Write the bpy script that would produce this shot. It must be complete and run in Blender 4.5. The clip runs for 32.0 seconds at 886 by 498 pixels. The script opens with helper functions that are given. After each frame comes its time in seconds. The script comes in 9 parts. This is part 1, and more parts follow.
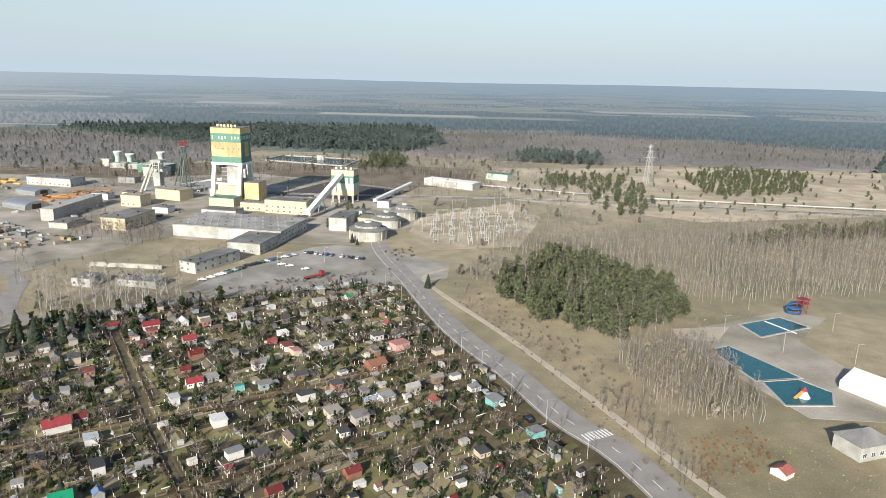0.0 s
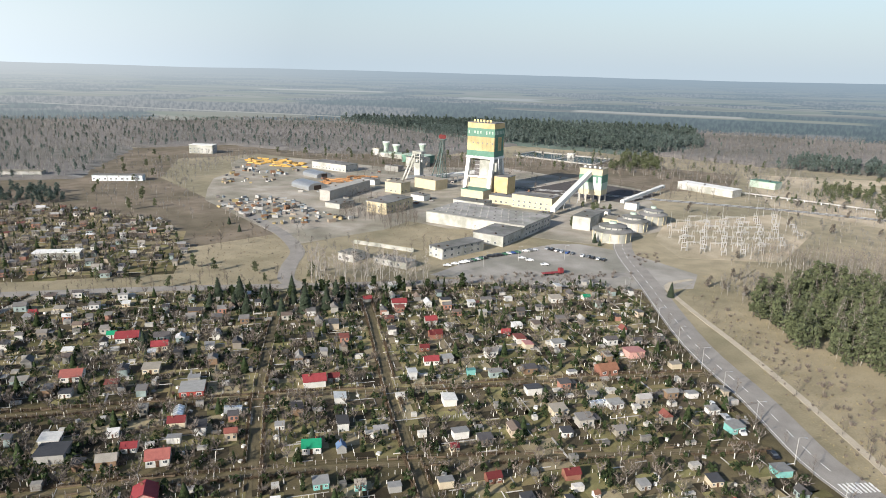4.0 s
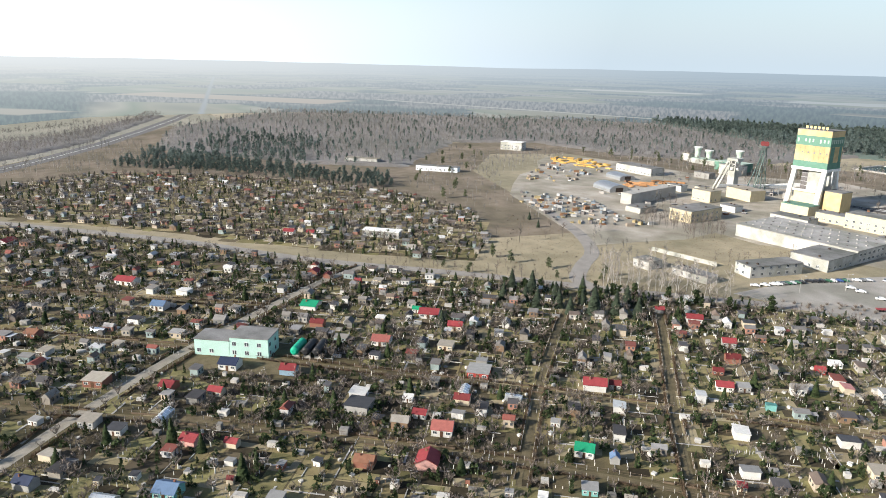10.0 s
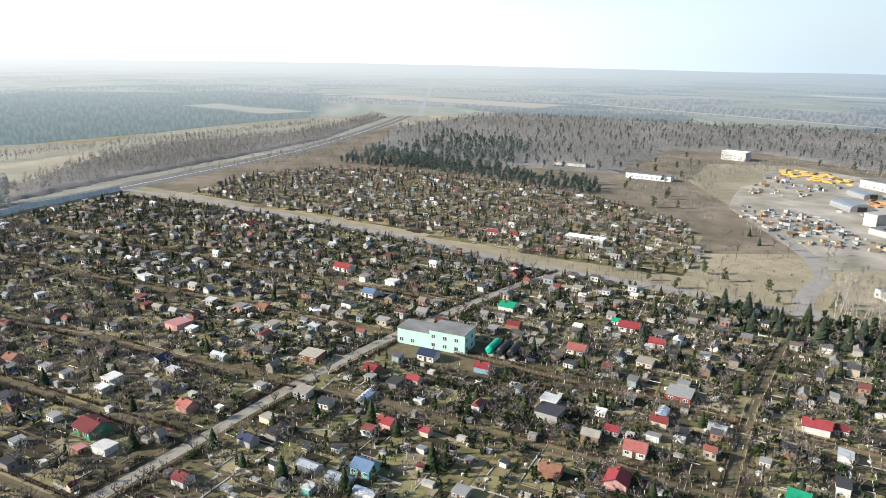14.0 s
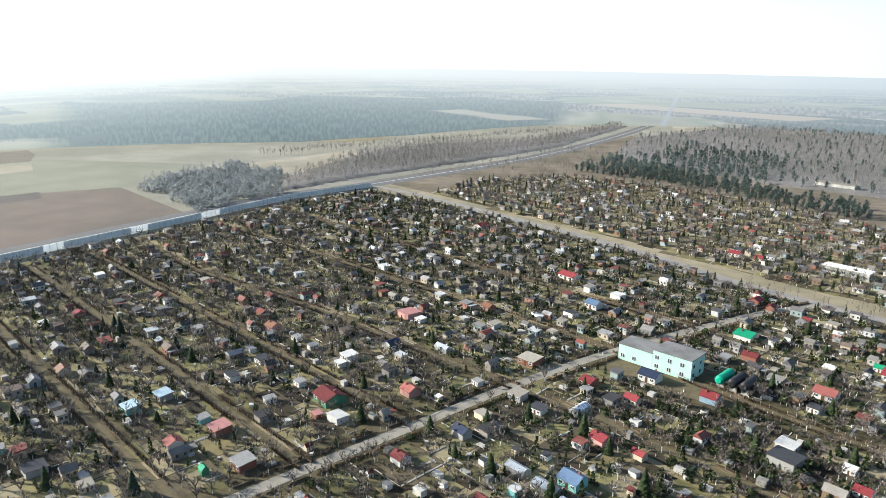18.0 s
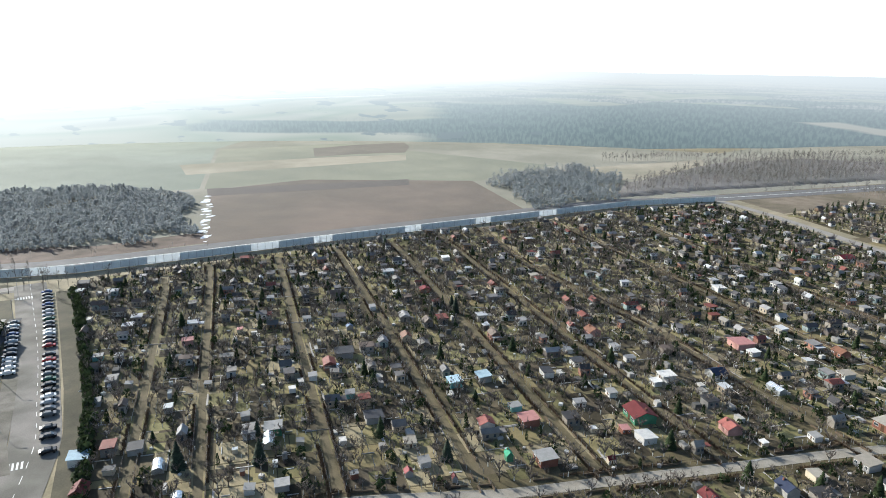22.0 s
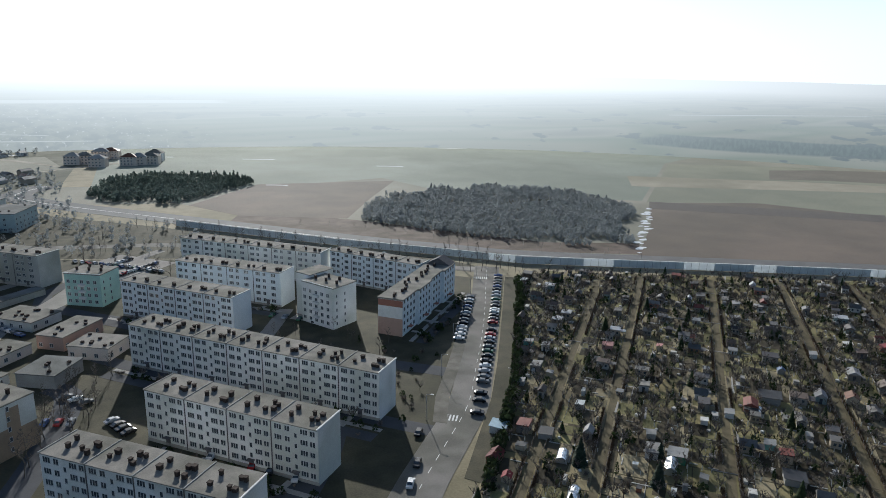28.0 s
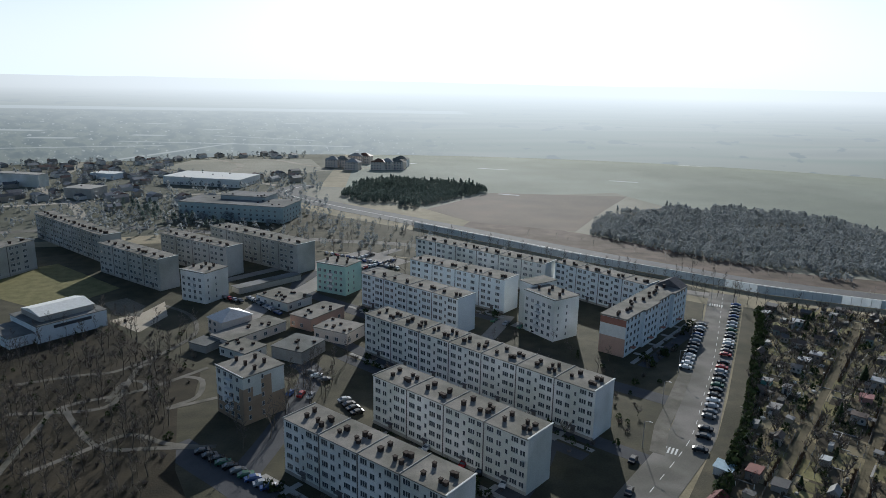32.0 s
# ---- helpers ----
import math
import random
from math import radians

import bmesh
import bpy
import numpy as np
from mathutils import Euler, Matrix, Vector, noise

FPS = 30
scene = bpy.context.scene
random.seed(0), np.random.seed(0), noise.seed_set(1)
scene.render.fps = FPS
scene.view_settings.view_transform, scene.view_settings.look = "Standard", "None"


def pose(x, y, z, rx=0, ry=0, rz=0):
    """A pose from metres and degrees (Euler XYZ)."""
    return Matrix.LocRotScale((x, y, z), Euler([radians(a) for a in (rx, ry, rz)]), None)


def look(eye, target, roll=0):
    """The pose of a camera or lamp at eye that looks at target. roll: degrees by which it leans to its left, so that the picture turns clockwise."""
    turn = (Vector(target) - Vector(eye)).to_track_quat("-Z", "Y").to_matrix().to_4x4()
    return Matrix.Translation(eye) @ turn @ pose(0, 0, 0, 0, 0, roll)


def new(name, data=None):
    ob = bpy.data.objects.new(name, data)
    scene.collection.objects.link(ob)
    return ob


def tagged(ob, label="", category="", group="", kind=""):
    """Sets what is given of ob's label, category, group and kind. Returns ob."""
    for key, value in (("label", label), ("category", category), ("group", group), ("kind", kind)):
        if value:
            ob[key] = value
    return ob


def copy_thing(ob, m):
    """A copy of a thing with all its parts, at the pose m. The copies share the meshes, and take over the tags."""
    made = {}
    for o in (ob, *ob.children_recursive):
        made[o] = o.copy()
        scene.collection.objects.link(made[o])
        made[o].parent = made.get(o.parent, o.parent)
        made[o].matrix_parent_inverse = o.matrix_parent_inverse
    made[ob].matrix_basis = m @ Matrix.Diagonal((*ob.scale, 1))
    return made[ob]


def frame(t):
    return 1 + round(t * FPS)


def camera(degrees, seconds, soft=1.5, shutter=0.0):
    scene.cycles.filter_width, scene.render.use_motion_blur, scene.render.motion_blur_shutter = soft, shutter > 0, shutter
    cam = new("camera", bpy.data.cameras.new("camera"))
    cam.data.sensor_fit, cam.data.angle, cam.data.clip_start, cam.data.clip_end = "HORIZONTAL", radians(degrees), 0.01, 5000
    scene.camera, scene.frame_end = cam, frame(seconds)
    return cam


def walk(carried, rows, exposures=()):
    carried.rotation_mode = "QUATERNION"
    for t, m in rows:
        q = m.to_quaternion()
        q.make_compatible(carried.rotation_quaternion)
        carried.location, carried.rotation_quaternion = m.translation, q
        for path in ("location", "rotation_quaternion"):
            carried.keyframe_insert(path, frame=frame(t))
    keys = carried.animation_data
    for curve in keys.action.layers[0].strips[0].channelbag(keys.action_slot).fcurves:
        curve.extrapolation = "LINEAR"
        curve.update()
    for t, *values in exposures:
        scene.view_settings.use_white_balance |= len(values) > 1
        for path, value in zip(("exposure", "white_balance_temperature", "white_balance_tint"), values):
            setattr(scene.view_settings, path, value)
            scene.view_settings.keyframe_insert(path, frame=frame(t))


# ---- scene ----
cam = camera(65.65, 32.0, soft=0.7)
PATH = [
    (0.0, look((0.00, 0.00, 100.00), (-1.59, 96.94, 75.51), 1.58)),
    (0.5, look((-0.06, 0.06, 100.14), (-5.33, 96.82, 75.45), 1.63)),
    (1.0, look((-0.09, 0.14, 99.95), (-10.12, 96.51, 75.19), 1.68)),
    (1.5, look((-0.03, 0.28, 99.85), (-14.80, 95.99, 74.94), 1.73)),
    (2.0, look((-0.05, 0.50, 99.70), (-20.27, 95.17, 74.62), 1.79)),
    (2.5, look((0.23, 0.68, 99.55), (-23.95, 94.38, 74.33), 1.77)),
    (4.5, look((0.72, 1.14, 99.47), (-38.73, 89.31, 73.61), 1.51)),
    (5.0, look((0.74, 1.25, 99.65), (-42.44, 87.60, 73.59), 1.51)),
    (5.5, look((0.75, 1.23, 99.84), (-45.95, 85.68, 73.62), 1.50)),
    (6.0, look((0.58, 1.48, 99.82), (-49.47, 83.94, 73.47), 1.49)),
    (6.5, look((0.52, 1.73, 99.85), (-52.46, 82.31, 73.41), 1.44)),
    (7.0, look((0.39, 1.88, 99.64), (-55.39, 80.55, 73.17), 1.42)),
    (7.5, look((0.28, 2.02, 99.59), (-58.33, 78.58, 73.06), 1.39)),
    (8.0, look((0.39, 2.12, 99.57), (-60.88, 76.55, 72.99), 1.32)),
    (8.5, look((0.18, 2.07, 99.51), (-63.28, 74.63, 72.89), 1.32)),
    (9.0, look((0.07, 2.13, 99.35), (-65.59, 72.71, 72.77), 1.28)),
    (9.5, look((-0.14, 2.36, 99.14), (-67.66, 71.17, 72.59), 1.21)),
    (10.0, look((-0.28, 2.35, 98.93), (-70.42, 68.51, 72.41), 1.20)),
    (10.5, look((-0.46, 2.51, 98.81), (-72.73, 66.35, 72.33), 1.11)),
    (11.0, look((-0.48, 2.57, 98.71), (-74.51, 64.38, 72.27), 1.08)),
    (11.5, look((-0.69, 2.49, 98.71), (-76.82, 61.69, 72.24), 1.08)),
    (12.0, look((-0.87, 2.52, 98.76), (-79.28, 58.63, 72.24), 1.08)),
    (12.5, look((-0.93, 2.62, 98.83), (-81.76, 55.18, 72.30), 1.02)),
    (13.0, look((-1.22, 2.79, 98.82), (-84.04, 52.13, 72.23), 0.94)),
    (13.5, look((-1.47, 2.78, 98.78), (-86.18, 48.81, 72.23), 0.98)),
    (14.0, look((-1.79, 2.90, 98.58), (-88.41, 45.28, 72.10), 0.94)),
    (14.5, look((-1.76, 3.10, 98.55), (-90.51, 40.86, 72.13), 0.89)),
    (16.5, look((-2.11, 3.37, 98.24), (-95.68, 27.12, 72.13), 0.77)),
    (17.0, look((-2.08, 3.25, 98.11), (-96.43, 23.80, 72.13), 0.86)),
    (17.5, look((-2.07, 3.13, 98.13), (-97.29, 19.28, 72.18), 0.87)),
    (18.0, look((-2.19, 2.96, 98.10), (-98.15, 14.10, 72.23), 0.90)),
    (18.5, look((-2.25, 2.79, 98.12), (-98.63, 9.29, 72.28), 0.98)),
    (19.0, look((-2.59, 2.79, 98.07), (-99.19, 3.87, 72.23), 0.97)),
    (19.5, look((-3.01, 2.62, 97.73), (-99.55, -1.60, 71.98), 1.06)),
    (20.0, look((-3.15, 2.58, 97.68), (-99.13, -8.58, 71.95), 1.14)),
    (20.5, look((-3.24, 2.90, 97.73), (-98.17, -15.11, 71.98), 1.12)),
    (21.0, look((-3.43, 2.93, 97.90), (-97.00, -21.01, 72.02), 1.09)),
    (21.5, look((-3.47, 2.91, 98.12), (-95.37, -26.76, 72.16), 1.08)),
    (22.0, look((-3.66, 2.80, 98.12), (-93.64, -32.26, 72.16), 1.11)),
    (22.5, look((-3.67, 2.60, 98.22), (-91.10, -38.41, 72.28), 1.12)),
    (23.0, look((-3.65, 2.58, 97.86), (-88.55, -43.57, 72.14), 1.14)),
    (23.5, look((-3.71, 2.49, 98.00), (-86.03, -48.10, 72.24), 1.15)),
    (24.0, look((-3.85, 2.31, 97.81), (-83.38, -52.63, 72.20), 1.17)),
    (24.5, look((-3.84, 2.06, 97.74), (-80.37, -57.02, 72.17), 1.17)),
    (25.0, look((-4.01, 1.75, 97.55), (-77.40, -61.22, 72.07), 1.22)),
    (25.5, look((-4.12, 1.64, 97.28), (-74.26, -64.99, 71.97), 1.16)),
    (27.5, look((-4.55, 1.39, 97.55), (-60.41, -77.64, 72.37), 1.09)),
    (28.0, look((-4.56, 1.20, 97.52), (-56.75, -80.33, 72.42), 1.14)),
    (28.5, look((-4.52, 1.18, 97.26), (-53.08, -82.63, 72.38), 1.14)),
    (29.0, look((-4.72, 1.09, 97.00), (-49.78, -84.70, 72.33), 1.04)),
    (29.5, look((-4.73, 1.16, 96.86), (-46.27, -86.45, 72.40), 1.02)),
    (30.0, look((-4.76, 0.99, 96.70), (-42.99, -88.16, 72.41), 1.00)),
    (30.5, look((-4.74, 0.76, 96.60), (-39.35, -89.90, 72.48), 1.04)),
    (31.0, look((-4.61, 0.50, 96.50), (-35.55, -91.52, 72.52), 1.11)),
    (31.5, look((-4.66, 0.33, 96.45), (-31.42, -93.03, 72.60), 1.11)),
    (32.0, look((-4.69, 0.07, 96.58), (-27.19, -94.39, 72.68), 1.16)),
]
EXPO = [(0, 0.65, 6400, 9), (6, 0.7, 6400, 9), (10, 0.85, 6400, 9), (14, 0.95, 6300, 8), (19, 1.02, 6150, 6), (23, 0.72, 6000, 6), (28, -0.05, 5900, 6), (32, -0.3, 5850, 6)]
walk(cam, PATH, EXPO)

# ---- light ----
SUN_YAW, SUN_EL = radians(161), radians(23)
world = bpy.data.worlds.new("world")
scene.world = world
world.use_nodes = True
wn = world.node_tree.nodes
sky = wn.new("ShaderNodeTexSky")
sky.sky_type = "NISHITA"
sky.sun_disc = False
sky.sun_elevation = SUN_EL
sky.sun_rotation = -SUN_YAW
sky.air_density, sky.dust_density, sky.ozone_density, sky.altitude = 1.0, 1.0, 1.5, 0
wn["Background"].inputs[1].default_value = 0.095
wl = world.node_tree.links.new
way = wn.new("ShaderNodeTexCoord").outputs["Generated"]
up = wn.new("ShaderNodeSeparateXYZ")
wl(way, up.inputs[0])
low = wn.new("ShaderNodeMapRange")
low.interpolation_type = "SMOOTHSTEP"
low.inputs[1].default_value, low.inputs[2].default_value = 0.30, -0.05
wl(up.outputs[2], low.inputs[0])
sunward = wn.new("ShaderNodeVectorMath")
sunward.operation = "DOT_PRODUCT"
sunward.inputs[1].default_value = (-math.sin(SUN_YAW), math.cos(SUN_YAW), 0.25)
wl(way, sunward.inputs[0])
glow = wn.new("ShaderNodeMapRange")
glow.inputs[1].default_value, glow.inputs[2].default_value = -0.6, 1.0
wl(sunward.outputs["Value"], glow.inputs[0])
veil = wn.new("ShaderNodeMix")
veil.data_type = "RGBA"
veil.inputs[6].default_value, veil.inputs[7].default_value = (3.9, 4.6, 5.2, 1), (13.5, 14.3, 14.8, 1)
wl(glow.outputs[0], veil.inputs[0])
hazy_sky = wn.new("ShaderNodeMix")
hazy_sky.data_type = "RGBA"
wl(low.outputs[0], hazy_sky.inputs[0])
wl(sky.outputs[0], hazy_sky.inputs[6])
wl(veil.outputs[2], hazy_sky.inputs[7])
wl(hazy_sky.outputs[2], wn["Background"].inputs[0])
sun = new("sun", bpy.data.lights.new("sun", "SUN"))
sun.data.energy, sun.data.angle, sun.data.color = 5.0, radians(0.6), (1.0, 0.93, 0.83)
sun_dir = Vector((-math.sin(SUN_YAW) * math.cos(SUN_EL), math.cos(SUN_YAW) * math.cos(SUN_EL), math.sin(SUN_EL)))
sun.matrix_world = look(sun_dir * 500, (0, 0, 0))


# ---- materials ----
def mat(name, col, col2=None, rough=0.85, scale=1.0, fine=12.0, bump=0.2, metal=0.0, sheen=0.0, spec=0.12, rnd=0.0, island=0.0, big=0.0, thin=0.0):
    """Two colours mixed by noise at two scales in metres, with fine relief; rnd and island vary it from piece to piece."""
    m = bpy.data.materials.new(name)
    m.use_nodes = True
    nt = m.node_tree
    n, lk = nt.nodes, nt.links.new
    b = n["Principled BSDF"]
    b.inputs["Roughness"].default_value = rough
    b.inputs["Metallic"].default_value = metal
    b.inputs["Specular IOR Level"].default_value = spec
    # sheen pales land and woods at grazing angles, standing in for haze
    if sheen:
        b.inputs["Sheen Weight"].default_value = sheen
        b.inputs["Sheen Roughness"].default_value = 0.35
    col2 = col2 or tuple(c * 0.72 for c in col)
    geo = n.new("ShaderNodeNewGeometry")
    pos = geo.outputs["Position"]

    def noise_at(s, detail=4):
        t = n.new("ShaderNodeTexNoise")
        t.inputs["Scale"].default_value = 1.0 / s
        t.inputs["Detail"].default_value = detail
        lk(pos, t.inputs["Vector"])
        return t.outputs["Fac"]

    def mix(fac, a, c, kind="MIX"):
        x = n.new("ShaderNodeMix")
        x.data_type, x.blend_type = "RGBA", kind
        for sock, v in ((0, fac), (6, a), (7, c)):
            if isinstance(v, (int, float)):
                x.inputs[sock].default_value = v
            elif isinstance(v, tuple):
                x.inputs[sock].default_value = (*v, 1) if len(v) == 3 else v
            else:
                lk(v, x.inputs[sock])
        return x.outputs[2]

    def ramp(v, lo, hi):
        r = n.new("ShaderNodeMapRange")
        r.inputs[1].default_value, r.inputs[2].default_value = lo, hi
        lk(v, r.inputs[0])
        return r.outputs[0]

    c = mix(ramp(noise_at(scale), 0.35, 0.65), col, col2)
    grain = ramp(noise_at(scale / fine, 3), 0.2, 0.8)
    c = mix(0.35, c, mix(grain, tuple(v * 0.6 for v in col2), tuple(min(1, v * 1.25) for v in col)))
    if big:
        c = mix(ramp(noise_at(big, 2), 0.4, 0.6), c, mix(1.0, c, (0.7, 0.72, 0.68), "MULTIPLY"))
    vary = None
    if rnd:
        vary = n.new("ShaderNodeObjectInfo").outputs["Random"]
    if island:
        vary = geo.outputs["Random Per Island"]
    if vary:
        k = rnd or island
        h = n.new("ShaderNodeHueSaturation")
        r = n.new("ShaderNodeMapRange")
        r.inputs[3].default_value, r.inputs[4].default_value = 1 - k, 1 + k
        lk(vary, r.inputs[0])
        lk(r.outputs[0], h.inputs["Value"])
        lk(c, h.inputs["Color"])
        c = h.outputs[0]
    lk(c, b.inputs["Base Color"])
    if bump:
        bp = n.new("ShaderNodeBump")
        bp.inputs["Strength"].default_value = bump
        bp.inputs["Distance"].default_value = scale / fine * 0.5
        lk(grain, bp.inputs["Height"])
        lk(bp.outputs[0], b.inputs["Normal"])
    if thin:
        tr, mx = n.new("ShaderNodeBsdfTranslucent"), n.new("ShaderNodeMixShader")
        mx.inputs[0].default_value = thin
        lk(c, tr.inputs[0])
        lk(b.outputs[0], mx.inputs[1])
        lk(tr.outputs[0], mx.inputs[2])
        lk(mx.outputs[0], n["Material Output"].inputs[0])
    return m


M_GRASS = mat("dry_grass", (0.36, 0.30, 0.195), (0.24, 0.20, 0.125), scale=9, fine=14, sheen=0.08, big=70)
M_GARDEN = mat("garden_soil", (0.165, 0.134, 0.075), (0.08, 0.066, 0.04), scale=5, fine=12, big=40)
M_BED = mat("garden_bed", (0.08, 0.066, 0.04), (0.045, 0.037, 0.025), scale=2.5, island=0.5)
M_LAWN = mat("lawn", (0.22, 0.195, 0.09), (0.125, 0.118, 0.052), scale=4, island=0.4)
M_LANE = mat("dirt_lane", (0.165, 0.135, 0.082), (0.105, 0.088, 0.05), scale=3, bump=0.3)
M_ASPH = mat("asphalt", (0.32, 0.295, 0.265), (0.24, 0.22, 0.20), scale=6, fine=30, rough=0.9)
M_ASPH2 = mat("asphalt_dark", (0.10, 0.10, 0.105), (0.075, 0.075, 0.08), scale=6, fine=30, rough=0.9)
M_CONC = mat("concrete", (0.42, 0.40, 0.37), (0.33, 0.31, 0.28), scale=4, rough=0.9)
M_PAVE = mat("yard_paving", (0.46, 0.415, 0.355), (0.29, 0.25, 0.20), scale=14, fine=22, rough=0.9, big=36)
M_SAND = mat("sand", (0.48, 0.42, 0.33), (0.40, 0.34, 0.26), scale=5)
M_HEATH = mat("heath", (0.56, 0.46, 0.34), (0.36, 0.29, 0.19), scale=14, sheen=0.06, big=60)
M_DULL = mat("dull_fallow", (0.19, 0.155, 0.115), (0.15, 0.12, 0.088), scale=20, fine=25, sheen=0.15, big=90)
M_BROWN = mat("ploughed_soil", (0.17, 0.12, 0.085), (0.125, 0.09, 0.065), scale=20, fine=25, sheen=0.15, big=120)
M_GREENF = mat("winter_crop", (0.225, 0.215, 0.135), (0.175, 0.17, 0.105), scale=25, fine=20, sheen=0.22, big=150)
M_PALEF = mat("stubble", (0.36, 0.31, 0.22), (0.28, 0.24, 0.17), scale=18, sheen=0.15, big=100)
M_DARKF = mat("forest_floor", (0.085, 0.075, 0.05), (0.055, 0.05, 0.035), scale=10, sheen=0.3)
M_WHITE = mat("white_paint", (0.78, 0.77, 0.74), (0.66, 0.65, 0.61), scale=1.5, bump=0.05)
M_BARK = mat("bark", (0.14, 0.12, 0.10), (0.08, 0.07, 0.06), scale=0.6)
M_TWIG = mat("twigs", (0.215, 0.18, 0.152), (0.125, 0.105, 0.09), scale=3, island=0.3)
# far woods and canopies: haze put into paler, greyer base colours and sheen
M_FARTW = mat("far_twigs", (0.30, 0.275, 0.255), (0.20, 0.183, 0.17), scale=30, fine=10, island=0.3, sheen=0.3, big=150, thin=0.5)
M_CANOPB = mat("bare_canopy", (0.22, 0.20, 0.185), (0.14, 0.128, 0.12), scale=14, fine=9, sheen=0.08, big=150, bump=0.3)
M_CANOPC = mat("conifer_canopy", (0.11, 0.14, 0.125), (0.08, 0.105, 0.095), scale=14, fine=9, sheen=0.08, big=180, bump=0.3)
# needles paler and bluer than near ones, haze put into the colour
M_FARND = mat("hazed_needles", (0.16, 0.20, 0.18), (0.115, 0.15, 0.138), scale=40, fine=8, island=0.35, sheen=0.3, big=180, thin=0.5)
M_PARK = mat("park_soil", (0.066, 0.052, 0.032), (0.027, 0.022, 0.015), scale=7, big=18)
M_SNOW = mat("old_snow", (0.80, 0.81, 0.83), (0.66, 0.67, 0.68), scale=3)
# lawn darkened in its base colour for the shade between the blocks
M_LAWND = mat("shaded_lawn", (0.115, 0.102, 0.066), (0.066, 0.06, 0.042), scale=6, big=25)
M_BIRCH = mat("birch_bark", (0.46, 0.43, 0.39), (0.26, 0.235, 0.21), scale=0.9)
M_NEEDLE = mat("needles", (0.042, 0.055, 0.034), (0.026, 0.036, 0.024), scale=2, island=0.35, sheen=0.1)
M_PINE = mat("pine_needles", (0.125, 0.14, 0.075), (0.075, 0.088, 0.046), scale=3, island=0.35, sheen=0.1, thin=0.25)
M_THUJA = mat("thuja", (0.05, 0.068, 0.028), (0.028, 0.042, 0.018), scale=1, island=0.4, thin=0.2)
M_BITUM = mat("bitumen_roof", (0.25, 0.245, 0.24), (0.17, 0.165, 0.16), scale=5, rough=0.9, big=20)
M_GLASS = mat("window_glass", (0.085, 0.095, 0.108), (0.05, 0.058, 0.068), rough=0.1, spec=0.9, bump=0)
M_METAL = mat("galvanised", (0.48, 0.49, 0.50), (0.36, 0.37, 0.38), rough=0.45, metal=0.7)
M_TRANSP = mat("clear_panel", (0.80, 0.82, 0.83), (0.74, 0.76, 0.78), rough=0.35, spec=0.5, bump=0, scale=3)
M_TRANSP.node_tree.nodes["Principled BSDF"].inputs["Transmission Weight"].default_value = 0.75


# ---- mesh tools ----
def link_mesh(name, V, F, mats, idx=None, parent=None):
    V = np.asarray(V, np.float32)
    me = bpy.data.meshes.new(name)
    if isinstance(F, np.ndarray):
        n, k = F.shape
        me.vertices.add(len(V))
        me.vertices.foreach_set("co", V.ravel())
        me.loops.add(n * k)
        me.loops.foreach_set("vertex_index", F.astype(np.int32).ravel())
        me.polygons.add(n)
        me.polygons.foreach_set("loop_start", np.arange(0, n * k, k, dtype=np.int32))
    else:
        me.from_pydata([tuple(v) for v in V.tolist()], [], F)
    for m in mats:
        me.materials.append(m)
    if idx is not None:
        me.polygons.foreach_set("material_index", np.asarray(idx, np.int32))
    me.update(calc_edges=True)
    ob = new(name, me)
    if parent:
        ob.parent = parent
    return ob


BOX_F = [(0, 3, 2, 1), (4, 5, 6, 7), (0, 1, 5, 4), (1, 2, 6, 5), (2, 3, 7, 6), (3, 0, 4, 7)]


